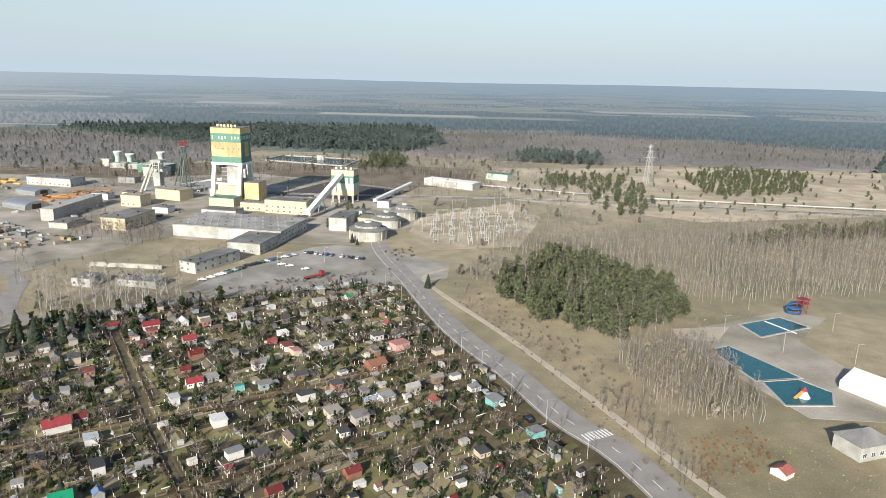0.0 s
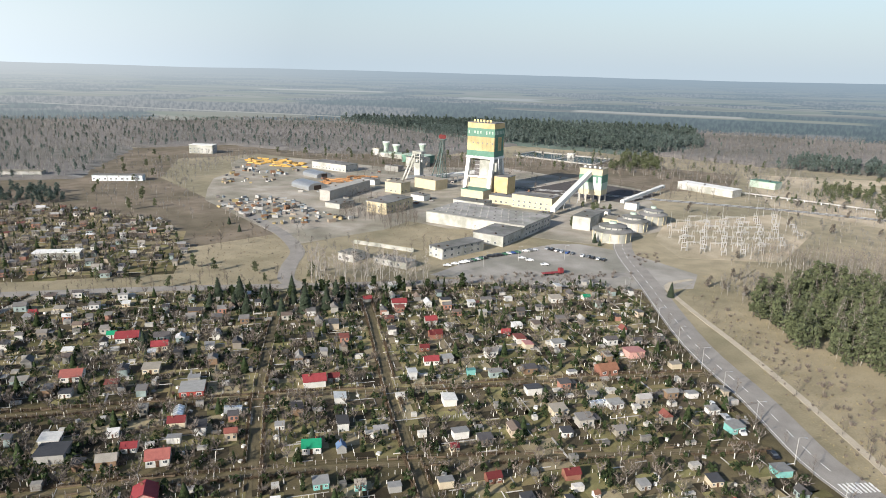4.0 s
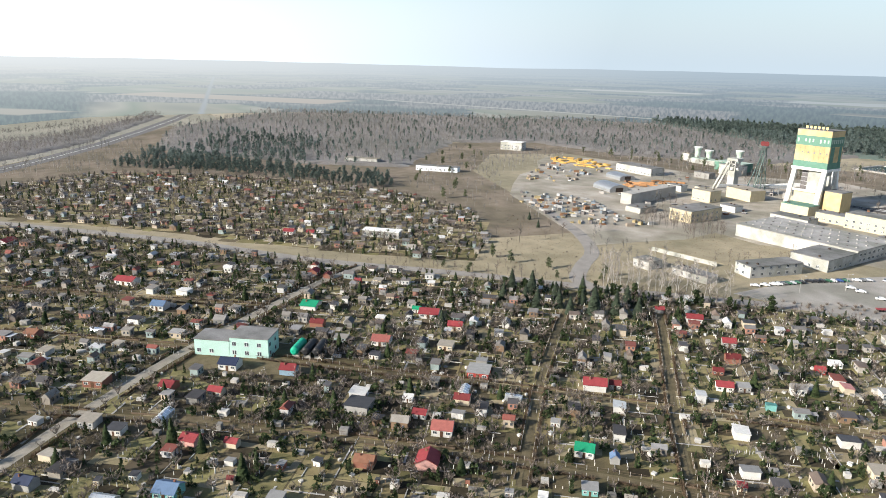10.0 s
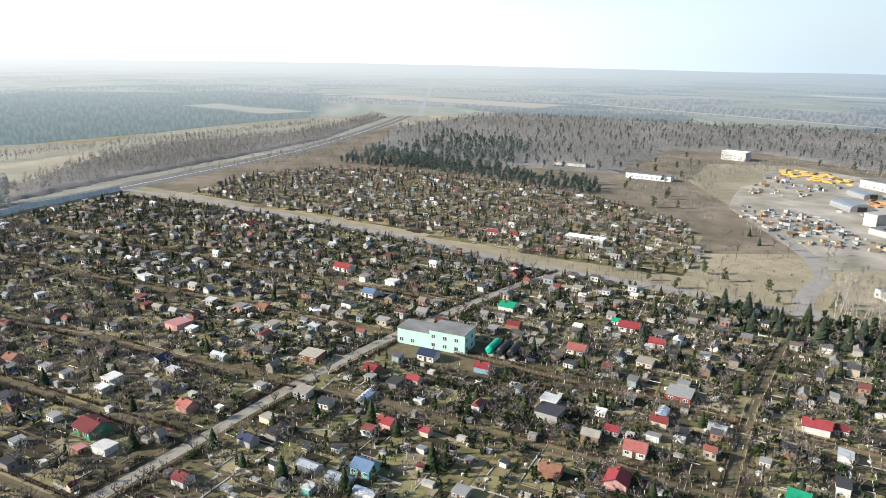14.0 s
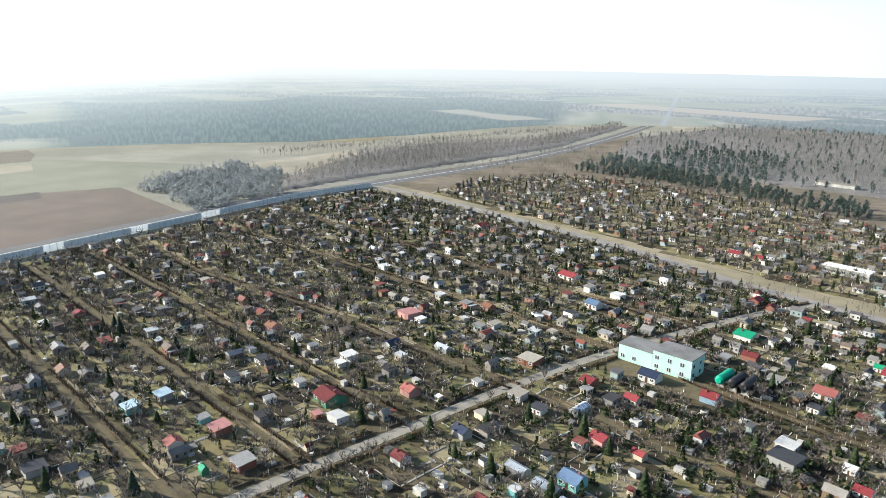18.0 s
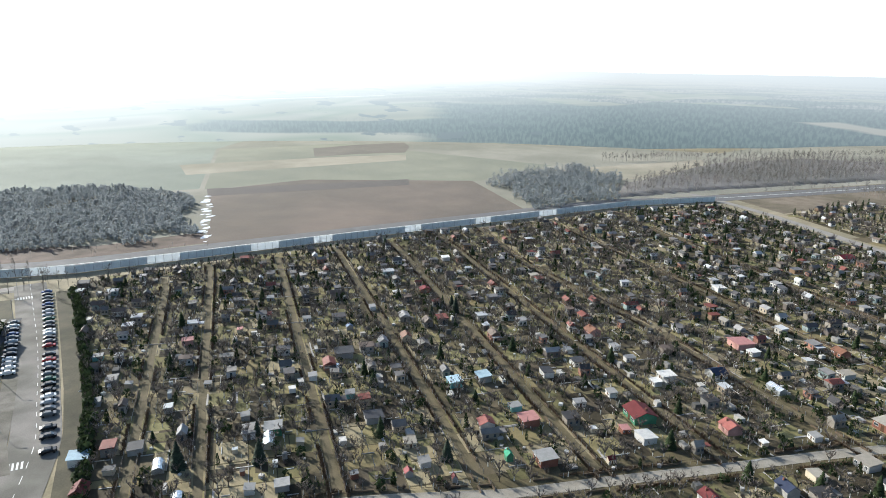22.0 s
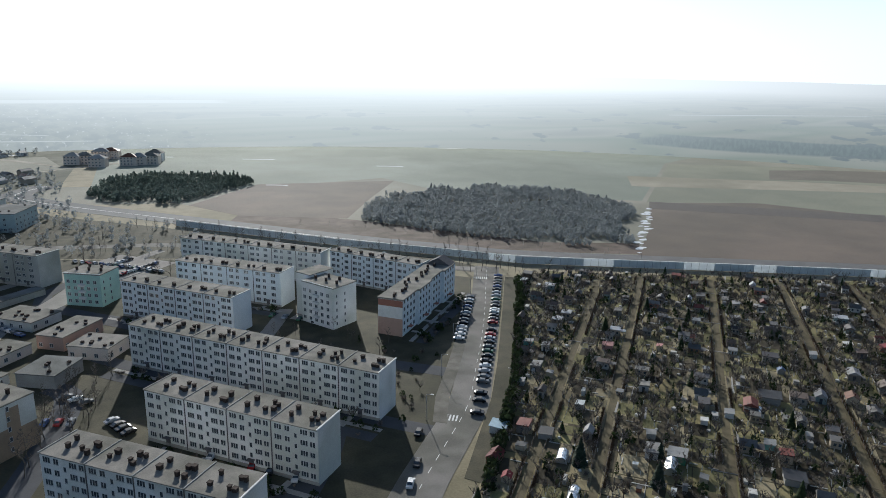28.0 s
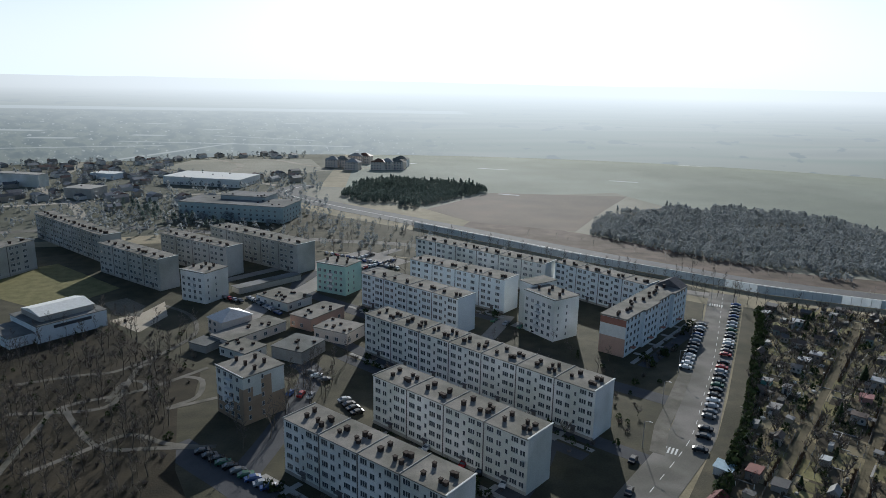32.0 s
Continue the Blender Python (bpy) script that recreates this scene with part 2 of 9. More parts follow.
class MB:
    """Collects boxes, prisms and tubes into one mesh."""

    def __init__(self):
        self.V, self.F, self.I = [], [], []

    def add(self, V, F, i=0):
        o = len(self.V)
        self.V += [tuple(v) for v in V]
        self.F += [tuple(a + o for a in f) for f in F]
        self.I += [i] * len(F)
        return self

    def box(self, x0, y0, z0, x1, y1, z1, i=0):
        return self.add([(x0, y0, z0), (x1, y0, z0), (x1, y1, z0), (x0, y1, z0), (x0, y0, z1), (x1, y0, z1), (x1, y1, z1), (x0, y1, z1)], BOX_F, i)

    def prism(self, pts, z0, z1, i=0):
        n = len(pts)
        if sum(pts[k][0] * pts[(k + 1) % n][1] - pts[(k + 1) % n][0] * pts[k][1] for k in range(n)) < 0:
            pts = pts[::-1]
        V = [(x, y, z0) for x, y in pts] + [(x, y, z1) for x, y in pts]
        F = [tuple(range(n - 1, -1, -1)), tuple(range(n, 2 * n))] + [(k, (k + 1) % n, n + (k + 1) % n, n + k) for k in range(n)]
        return self.add(V, F, i)

    def tube(self, p, q, r0, r1, n=8, i=0, caps=True):
        p, q = Vector(p), Vector(q)
        d = (q - p).normalized()
        a = d.orthogonal().normalized()
        b = d.cross(a)
        V = [p + (a * math.cos(t) + b * math.sin(t)) * r0 for t in [k * 2 * math.pi / n for k in range(n)]]
        V += [q + (a * math.cos(t) + b * math.sin(t)) * r1 for t in [k * 2 * math.pi / n for k in range(n)]]
        F = [(k, (k + 1) % n, n + (k + 1) % n, n + k) for k in range(n)]
        if caps:
            F += [tuple(range(n - 1, -1, -1)), tuple(range(n, 2 * n))]
        return self.add(V, F, i)

    def beam(self, p, q, w, h, i=0):
        """A bar of width w and depth h from p to q."""
        p, q = Vector(p), Vector(q)
        d = (q - p).normalized()
        s = d.cross(Vector((0, 0, 1)))
        s = s.normalized() if s.length > 1e-4 else Vector((1, 0, 0))
        u = s.cross(d)
        c = [(-w / 2, -h / 2), (w / 2, -h / 2), (w / 2, h / 2), (-w / 2, h / 2)]
        return self.add([p + s * a + u * b for a, b in c] + [q + s * a + u * b for a, b in c], BOX_F, i)

    def make(self, name, mats, parent=None, label=""):
        mats = mats if isinstance(mats, (list, tuple)) else [mats]
        ob = link_mesh(name, self.V, self.F, mats, self.I, parent)
        if label:
            ob["label"] = label
        return ob


def root(name, x, y, z=0.0, rz=0.0, label="", category="", group="", kind=""):
    """The empty at a thing's base; rz in degrees."""
    e = new(name)
    e.empty_display_size = 0.5
    e.matrix_basis = pose(x, y, z, 0, 0, rz)
    return tagged(e, label, category, group, kind)


def strip(pts, width):
    """The outline of a band of that width along a line of points."""
    L, R = [], []
    for k, p in enumerate(pts):
        a, b = Vector(pts[max(k - 1, 0)]), Vector(pts[min(k + 1, len(pts) - 1)])
        d = (b - a).normalized()
        nrm = Vector((-d.y, d.x)) * width / 2
        L.append((p[0] + nrm.x, p[1] + nrm.y))
        R.append((p[0] - nrm.x, p[1] - nrm.y))
    return L + R[::-1]


def smooth(pts, n=4):
    """A rounder line through the points."""
    out = []
    for k in range(len(pts) - 1):
        p0, p1, p2, p3 = (Vector(pts[min(max(j, 0), len(pts) - 1)]) for j in (k - 1, k, k + 1, k + 2))
        for s in range(n):
            t = s / n
            out.append(tuple(0.5 * (2 * p1 + (p2 - p0) * t + (2 * p0 - 5 * p1 + 4 * p2 - p3) * t * t + (3 * p1 - p0 - 3 * p2 + p3) * t ** 3)))
    return out + [tuple(pts[-1])]


def sheet(name, pts, z, m, label, category, kind="structure", depth=0.12):
    """A slab of ground cover whose top lies at z."""
    return tagged(MB().prism(list(pts), z - depth, z).make(name, m), label, category, kind=kind)


def band(name, pts, width, z, m, label, category, depth=0.12):
    """A road or path as quads along its line."""
    o = strip(pts, width)
    n = len(pts)
    b = MB()
    for k in range(n - 1):
        q = [o[k], o[k + 1], o[2 * n - 2 - k], o[2 * n - 1 - k]]
        b.prism(q, z - depth, z)
    return tagged(b.make(name, m), label, category, kind="structure")


def inside(poly, X, Y):
    X, Y = np.asarray(X), np.asarray(Y)
    r = np.zeros(X.shape, bool)
    n = len(poly)
    for k in range(n):
        (x0, y0), (x1, y1) = poly[k], poly[(k + 1) % n]
        if y0 == y1:
            continue
        c = ((y0 > Y) != (y1 > Y)) & (X < (x1 - x0) * (Y - y0) / (y1 - y0) + x0)
        r ^= c
    return r


def seg_dist(X, Y, pts):
    d = np.full(np.shape(X), 1e9)
    for (x0, y0), (x1, y1) in zip(pts, pts[1:]):
        dx, dy = x1 - x0, y1 - y0
        t = np.clip(((X - x0) * dx + (Y - y0) * dy) / (dx * dx + dy * dy + 1e-9), 0, 1)
        d = np.minimum(d, np.hypot(X - x0 - t * dx, Y - y0 - t * dy))
    return d


# ---- plants ----
class Tri:
    """Triangles of a plant, with a material number each."""

    def __init__(self):
        self.V, self.F, self.I = [], [], []

    def stick(self, p, q, r0, r1, i, n=3):
        p, q = np.array(p, float), np.array(q, float)
        d = q - p
        d /= np.linalg.norm(d) + 1e-9
        a = np.cross(d, (0.3, 0.9, 0.31))
        a /= np.linalg.norm(a) + 1e-9
        b = np.cross(d, a)
        o = len(self.V)
        for c, r in ((p, r0), (q, r1)):
            for k in range(n):
                t = 2 * math.pi * k / n
                self.V.append(c + r * (a * math.cos(t) + b * math.sin(t)))
        for k in range(n):
            k2 = (k + 1) % n
            self.F += [(o + k, o + k2, o + n + k2), (o + k, o + n + k2, o + n + k)]
            self.I += [i, i]

    def sliver(self, p, q, w, i):
        p, q = np.array(p, float), np.array(q, float)
        s = np.cross(q - p, np.random.normal(size=3))
        s *= w / (np.linalg.norm(s) + 1e-9)
        o = len(self.V)
        self.V += [p - s, p + s, q]
        self.F.append((o, o + 1, o + 2))
        self.I.append(i)

    def leaf(self, c, size, i):
        n1 = np.random.normal(size=3)
        n1 /= np.linalg.norm(n1)
        n2 = np.cross(n1, np.random.normal(size=3))
        n2 /= np.linalg.norm(n2) + 1e-9
        o = len(self.V)
        self.V += [c + n1 * size, c - n1 * size * 0.6 + n2 * size, c - n1 * size * 0.6 - n2 * size]
        self.F.append((o, o + 1, o + 2))
        self.I.append(i)

    def done(self):
        return np.array(self.V), np.array(self.F), np.array(self.I)


def fruit_tree(h=3.6, limbs=6, twigs=14, white=True):
    """A pruned orchard tree without leaves: 0 trunk, 1 bark, 2 twigs."""
    T = Tri()
    f = h * 0.30
    T.stick((0, 0, -0.1), (0.05, 0, f), 0.13, 0.10, 0 if white else 1, 5)
    for k in range(limbs):
        a = 2 * math.pi * (k + random.random() * 0.6) / limbs
        r = h * random.uniform(0.28, 0.45)
        tip = (r * math.cos(a), r * math.sin(a), h * random.uniform(0.65, 0.95))
        for j in range(2):
            T.sliver((0.05, 0, f * random.uniform(0.8, 1)), tip, 0.085, 1)
        for j in range(twigs):
            s = random.uniform(0.3, 1)
            p = np.array((0.05, 0, f)) * (1 - s) + np.array(tip) * s
            q = p + np.array((random.uniform(-1, 1) * h * 0.2, random.uniform(-1, 1) * h * 0.2, random.uniform(0.1, 0.9) * h * 0.28))
            T.sliver(p, q, 0.095, 2)
    return T.done()


def tall_tree(h=14.0, limbs=12, twigs=8, lean=0.5, low=0.3, spread=0.16, r=0.16, bark=0, tw=0.05):
    """A slender tree without leaves."""
    T = Tri()
    pts = [(0, 0, -0.2)] + [(random.uniform(-lean, lean), random.uniform(-lean, lean), h * z) for z in (0.35, 0.7, 1.0)]
    for k in range(3):
        T.stick(pts[k], pts[k + 1], r * (1 - k * 0.3), r * (1 - (k + 1) * 0.31) + 0.015, bark, 4 if k == 0 else 3)
    P = np.array(pts)
    for k in range(limbs):
        z = low + (0.95 - low) * (k + random.random()) / limbs
        p = np.array([np.interp(z, (0, 0.35, 0.7, 1), P[:, c]) for c in range(3)])
        a = random.uniform(0, 6.283)
        ln = h * spread * (1.15 - z) * random.uniform(0.9, 1.6)
        q = p + np.array((ln * math.cos(a), ln * math.sin(a), ln * random.uniform(0.7, 1.5)))
        T.sliver(p, q, r * 0.45, 1)
        for j in range(twigs):
            s = random.uniform(0.25, 1)
            b = p * (1 - s) + q * s
            e = b + np.array((random.uniform(-1, 1), random.uniform(-1, 1), random.uniform(0.1, 1.1))) * h * 0.085
            T.sliver(b, e, tw, 2)
    return T.done()


def far_bare(h=13.0, twigs=16, r=0.13, w=0.24, low=0.35):
    """A leafless tree for woods far off: a trunk and a rounded spray of twigs."""
    T = Tri()
    T.stick((0, 0, -0.2), (random.uniform(-0.4, 0.4), random.uniform(-0.4, 0.4), h * 0.85), r, 0.04, 0, 3)
    for k in range(twigs):
        z = low + (0.8 - low) * (k + random.random()) / twigs
        a = random.uniform(0, 6.283)
        ln = h * 0.26 * random.uniform(0.5, 1.1) * min(1.0, 1.9 * (1.02 - z))
        T.sliver((0, 0, h * z), (ln * math.cos(a), ln * math.sin(a), h * z + ln * random.uniform(0.35, 1.1)), w * random.uniform(0.6, 1.2), 2)
        T.sliver((ln * 0.4 * math.cos(a), ln * 0.4 * math.sin(a), h * z + ln * 0.3), (ln * 0.9 * math.cos(a + 0.7), ln * 0.9 * math.sin(a + 0.7), h * z + ln * random.uniform(0.6, 1.2)), w * 0.7, 2)
    return T.done()


def crown_tree(h=6.0, leaves=18, size=1.2, wide=0.34, base=0.15):
    """A small round-crowned tree or tall shrub for copses far off."""
    T = Tri()
    T.stick((0, 0, -0.2), (0, 0, h * 0.6), 0.12, 0.05, 0, 3)
    for k in range(leaves):
        a, z = random.uniform(0, 6.283), random.uniform(base, 1.0)
        r = h * wide * math.sqrt(max(0.06, 1 - (2 * (z - base) / (1 - base) - 1) ** 2)) * random.uniform(0.4, 1.05)
        T.leaf(np.array((r * math.cos(a), r * math.sin(a), h * z)), size * random.uniform(0.6, 1.3), 2)
    return T.done()


def far_pine(h=12.0, leaves=26, size=1.9, low=0.12):
    T = Tri()
    T.stick((0, 0, -0.2), (0, 0, h * 0.8), 0.16, 0.06, 0, 3)
    for k in range(leaves):
        z = low + (1.0 - low) * math.sqrt(random.random())
        r = h * 0.25 * (1.08 - z) ** 0.6 * random.uniform(0.3, 1.1)
        a = random.uniform(0, 6.283)
        T.leaf(np.array((r * math.cos(a), r * math.sin(a), h * z)), size * random.uniform(0.7, 1.3), 1)
    return T.done()


def spruce(h=9.0, levels=11, blades=8, spread=0.24):
    T = Tri()
    T.stick((0, 0, -0.2), (0, 0, h), 0.14, 0.02, 0, 4)
    for k in range(levels):
        z = h * (0.07 + 0.9 * k / levels)
        r = h * spread * (1 - k / levels) ** 0.85 + 0.12
        for j in range(blades):
            a = 2 * math.pi * (j + random.random() * 0.8) / blades
            rr = r * random.uniform(0.75, 1.12)
            c, s = math.cos(a), math.sin(a)
            w = rr * 0.42 + 0.1
            o = len(T.V)
            dz = rr * random.uniform(0.25, 0.5)
            T.V += [np.array((0, 0, z + h * 0.07)), np.array((rr * 0.62 * c - w * s, rr * 0.62 * s + w * c, z - dz * 0.4)), np.array((rr * c, rr * s, z - dz)), np.array((rr * 0.62 * c + w * s, rr * 0.62 * s - w * c, z - dz * 0.4))]
            T.F += [(o, o + 1, o + 2), (o, o + 2, o + 3)]
            T.I += [1, 1]
    return T.done()


def pine(h=11.0, clumps=14, leaves=14, spread=0.26, low=0.35, size=0.55):
    T = Tri()
    T.stick((0, 0, -0.2), (0.1, 0, h * 0.92), 0.17, 0.04, 0, 4)
    for k in range(clumps):
        z = low + (0.97 - low) * (k + random.random()) / clumps
        r = h * spread * random.uniform(0.2, 1.0) * (1.15 - z) ** 0.6
        a = random.uniform(0, 6.283)
        c = np.array((r * math.cos(a), r * math.sin(a), h * z))
        for j in range(leaves):
            T.leaf(c + np.random.normal(size=3) * np.array((0.085, 0.085, 0.05)) * h * 0.9, size * random.uniform(0.7, 1.3), 1)
    return T.done()


def thuja(h=2.6, leaves=70):
    T = Tri()
    T.stick((0, 0, -0.1), (0, 0, h * 0.8), 0.06, 0.02, 0, 3)
    for k in range(leaves):
        z = random.random()
        r = 0.16 * h * (1 - z ** 2.2) * random.uniform(0.55, 1.1) + 0.03
        a = random.uniform(0, 6.283)
        T.leaf(np.array((r * math.cos(a), r * math.sin(a), 0.08 + z * h)), 0.22 * h / 2.6 * random.uniform(0.8, 1.4), 1)
    return T.done()


def evergreen(h=1.3, leaves=40):
    T = Tri()
    T.stick((0, 0, -0.1), (0, 0, h * 0.5), 0.06, 0.03, 0, 3)
    for k in range(leaves):
        a, z = random.uniform(0, 6.283), random.uniform(0, 1)
        r = h * 0.6 * math.sqrt(max(0.05, 1 - (1.6 * z - 0.6) ** 2)) * random.uniform(0.7, 1.05)
        T.leaf(np.array((r * math.cos(a), r * math.sin(a), 0.1 + z * h)), 0.3 * h * random.uniform(0.6, 1.2), 1)
    return T.done()


def bush(h=1.6, twigs=60, w=0.07):
    T = Tri()
    for k in range(twigs):
        a = random.uniform(0, 6.283)
        r = random.uniform(0.1, 0.9) * h
        p = np.array((r * 0.35 * math.cos(a), r * 0.35 * math.sin(a), random.uniform(-0.05, 0.4) * h))
        q = np.array((r * math.cos(a), r * math.sin(a), random.uniform(0.5, 1.1) * h))
        T.sliver(p, q, w, 2)
    return T.done()


def scatter(name, templates, X, Y, S, mats, label="", category="", kind="stuff", parent=None, Z=None):
    """Many plants of a few shapes in one mesh."""
    X, Y, S = (np.asarray(a, float) for a in (X, Y, S))
    rng = np.random.default_rng(len(X) + 17)
    which = rng.integers(0, len(templates), len(X))
    VV, FF, II, off = [], [], [], 0
    for w, (V, F, I) in enumerate(templates):
        k = np.nonzero(which == w)[0]
        if not len(k):
            continue
        a = rng.uniform(0, 6.283, len(k))
        c, s, sc = np.cos(a)[:, None], np.sin(a)[:, None], S[k][:, None]
        tall = rng.uniform(0.85, 1.18, len(k))[:, None]
        x = (V[None, :, 0] * c - V[None, :, 1] * s) * sc + X[k][:, None]
        y = (V[None, :, 0] * s + V[None, :, 1] * c) * sc + Y[k][:, None]
        z = V[None, :, 2] * sc * tall + (0 if Z is None else np.asarray(Z)[k][:, None])
        VV.append(np.stack([x, y, z], 2).reshape(-1, 3))
        FF.append((F[None] + (np.arange(len(k)) * len(V))[:, None, None]).reshape(-1, 3) + off)
        II.append(np.tile(I, len(k)))
        off += len(V) * len(k)
    ob = link_mesh(name, np.concatenate(VV), np.concatenate(FF), mats, np.concatenate(II), parent)
    return tagged(ob, label, category, kind=kind)


def fill(poly, spacing, jitter=0.45, keep=1.0, avoid=(), rng=np.random.default_rng(5)):
    """Uneven points within an outline; avoid: (line, metres)."""
    xs, ys = [p[0] for p in poly], [p[1] for p in poly]
    gx, gy = np.meshgrid(np.arange(min(xs), max(xs), spacing), np.arange(min(ys), max(ys), spacing))
    X = gx.ravel() + rng.uniform(-jitter, jitter, gx.size) * spacing
    Y = gy.ravel() + rng.uniform(-jitter, jitter, gx.size) * spacing
    ok = inside(poly, X, Y) & (rng.random(X.size) < keep)
    for line, d in avoid:
        ok &= seg_dist(X, Y, line) > d
    return X[ok], Y[ok]

# ---- ground and distance ----
def ground_disc():
    b = MB()
    rings = [0, 150, 300, 600, 1200, 2400, 4900]
    n = 64
    V = [(0, 0, 0)]
    for r in rings[1:]:
        V += [(r * math.cos(2 * math.pi * k / n), r * math.sin(2 * math.pi * k / n), 0) for k in range(n)]
    F = [(0, 1 + k, 1 + (k + 1) % n) for k in range(n)]
    for j in range(len(rings) - 2):
        o = 1 + j * n
        F += [(o + k, o + n + k, o + n + (k + 1) % n, o + (k + 1) % n) for k in range(n)]
    b.add(V, F)
    return tagged(b.make("ground", M_GRASS), "dry late-winter grassland reaching the horizon", "ground", kind="structure")


ground_disc()

SUN_H = Vector((sun_dir.x, sun_dir.y, 0)).normalized()


EYE_H = 98.0


def far_radius(yaw):
    """How far off the modelled land ends, by the compass yaw in degrees (0 north, 90 west)."""
    return np.interp(np.asarray(yaw) % 360, (0, 44, 58, 74, 86, 95, 180, 190, 200, 235, 300, 340, 360), (1270, 1270, 1330, 1240, 1000, 905, 905, 860, 860, 1000, 1250, 1270, 1270))


def within_far(X, Y, gap=12.0):
    yaw = np.degrees(np.arctan2(-np.asarray(X), np.asarray(Y)))
    return np.hypot(X, Y) < far_radius(yaw) - gap


def backdrop_material():
    """The distance past the modelled land: a glowing picture of fields and woods laid out over the plain, haze painted
    in with distance.
    """
    m = bpy.data.materials.new("painted_far_land")
    m.use_nodes = True
    n, lk = m.node_tree.nodes, m.node_tree.links.new
    n.remove(n["Principled BSDF"])

    def val(sock, v):
        if isinstance(v, (int, float)):
            sock.default_value = v
        elif isinstance(v, tuple):
            sock.default_value = v if len(v) == len(sock.default_value) else (*v, 1)
        else:
            lk(v, sock)

    def mth(op, a, b=0.0, c=0.0, clamp=False):
        x = n.new("ShaderNodeMath")
        x.operation, x.use_clamp = op, clamp
        for k, v in enumerate((a, b, c)):
            val(x.inputs[k], v)
        return x.outputs[0]

    def vec(x, y, z):
        c = n.new("ShaderNodeCombineXYZ")
        for k, v in enumerate((x, y, z)):
            val(c.inputs[k], v)
        return c.outputs[0]

    def nz(v, scale, detail=3.0):
        t = n.new("ShaderNodeTexNoise")
        val(t.inputs["Vector"], v)
        t.inputs["Scale"].default_value, t.inputs["Detail"].default_value = scale, detail
        return t.outputs["Fac"]

    def rng(v, a, b, c=0.0, d=1.0):
        r = n.new("ShaderNodeMapRange")
        for k, x in zip((0, 1, 2, 3, 4), (v, a, b, c, d)):
            val(r.inputs[k], x)
        return r.outputs[0]

    def mix(f, a, b):
        x = n.new("ShaderNodeMix")
        x.data_type = "RGBA"
        for k, v in ((0, f), (6, a), (7, b)):
            val(x.inputs[k], v)
        return x.outputs[2]

    def stops(v, rows):
        r = n.new("ShaderNodeValToRGB")
        e = r.color_ramp.elements
        while len(e) < len(rows):
            e.new(0.5)
        for k, (p, c) in enumerate(rows):
            e[k].position, e[k].color = p, (*c, 1)
        lk(v, r.inputs[0])
        return r.outputs[0]

    geo = n.new("ShaderNodeNewGeometry")
    sep = n.new("ShaderNodeSeparateXYZ")
    lk(geo.outputs["Position"], sep.inputs[0])
    px_, py_, pz_ = sep.outputs
    out = mth("DIVIDE", EYE_H, mth("MAXIMUM", mth("SUBTRACT", EYE_H, pz_), 1.0))
    gx, gy = mth("MULTIPLY", px_, out), mth("MULTIPLY", py_, out)
    far = mth("SQRT", mth("ADD", mth("MULTIPLY", gx, gx), mth("MULTIPLY", gy, gy)))
    plain = vec(gx, gy, 0.0)
    yaw = mth("ARCTAN2", mth("MULTIPLY", px_, -1.0), py_)
    lg = mth("LOGARITHM", far, math.e)
    warp = mth("SUBTRACT", nz(plain, 1 / 160, 4), 0.5)

    def patch(cx, cy, deg, hl, hw, soft=25.0, ragged=120.0):
        """1 within an uneven-edged rectangle of land, long axis at deg from +x."""
        c, sn = math.cos(radians(deg)), math.sin(radians(deg))
        dx, dy = mth("SUBTRACT", gx, cx), mth("SUBTRACT", gy, cy)
        u = mth("ABSOLUTE", mth("ADD", mth("MULTIPLY", dx, c), mth("MULTIPLY", dy, sn)))
        v = mth("ABSOLUTE", mth("ADD", mth("MULTIPLY", dx, -sn), mth("MULTIPLY", dy, c)))
        e = mth("MINIMUM", mth("SUBTRACT", hl, u), mth("SUBTRACT", hw, v))
        e = mth("MULTIPLY_ADD", warp, ragged, e)
        return rng(e, -soft, soft)

    crowns = nz(vec(mth("MULTIPLY", yaw, 260.0), mth("MULTIPLY", lg, 11.0), 0.0), 1.0, 3)
    # land tones as the sun lights them, put straight into the emission
    fields = stops(nz(vec(mth("MULTIPLY", gx, 0.35), gy, 3.0), 1 / 260, 1), [(0.30, (0.12, 0.11, 0.065)), (0.42, (0.20, 0.175, 0.11)), (0.5, (0.125, 0.135, 0.07)), (0.57, (0.25, 0.22, 0.16)), (0.68, (0.10, 0.085, 0.06))])
    conifer = mix(rng(crowns, 0.42, 0.60), (0.006, 0.012, 0.010), (0.048, 0.066, 0.05))
    bare = mix(rng(crowns, 0.40, 0.60), (0.05, 0.044, 0.04), (0.20, 0.175, 0.155))
    kind = mix(rng(nz(plain, 1 / 420, 3), 0.46, 0.53), bare, conifer)
    woods = rng(nz(plain, 1 / 520, 5), 0.48, 0.50)
    sunny = n.new("ShaderNodeVectorMath")
    sunny.operation = "DOT_PRODUCT"
    sunny.inputs[1].default_value = SUN_H
    unit = n.new("ShaderNodeVectorMath")
    unit.operation = "NORMALIZE"
    lk(vec(px_, py_, 0.0), unit.inputs[0])
    lk(unit.outputs[0], sunny.inputs[0])
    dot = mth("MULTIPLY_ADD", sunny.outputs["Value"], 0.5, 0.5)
    # open farmland to the south, woods to the north
    woods = mth("MULTIPLY", woods, rng(dot, 0.93, 0.70))
    land = mix(woods, fields, kind)
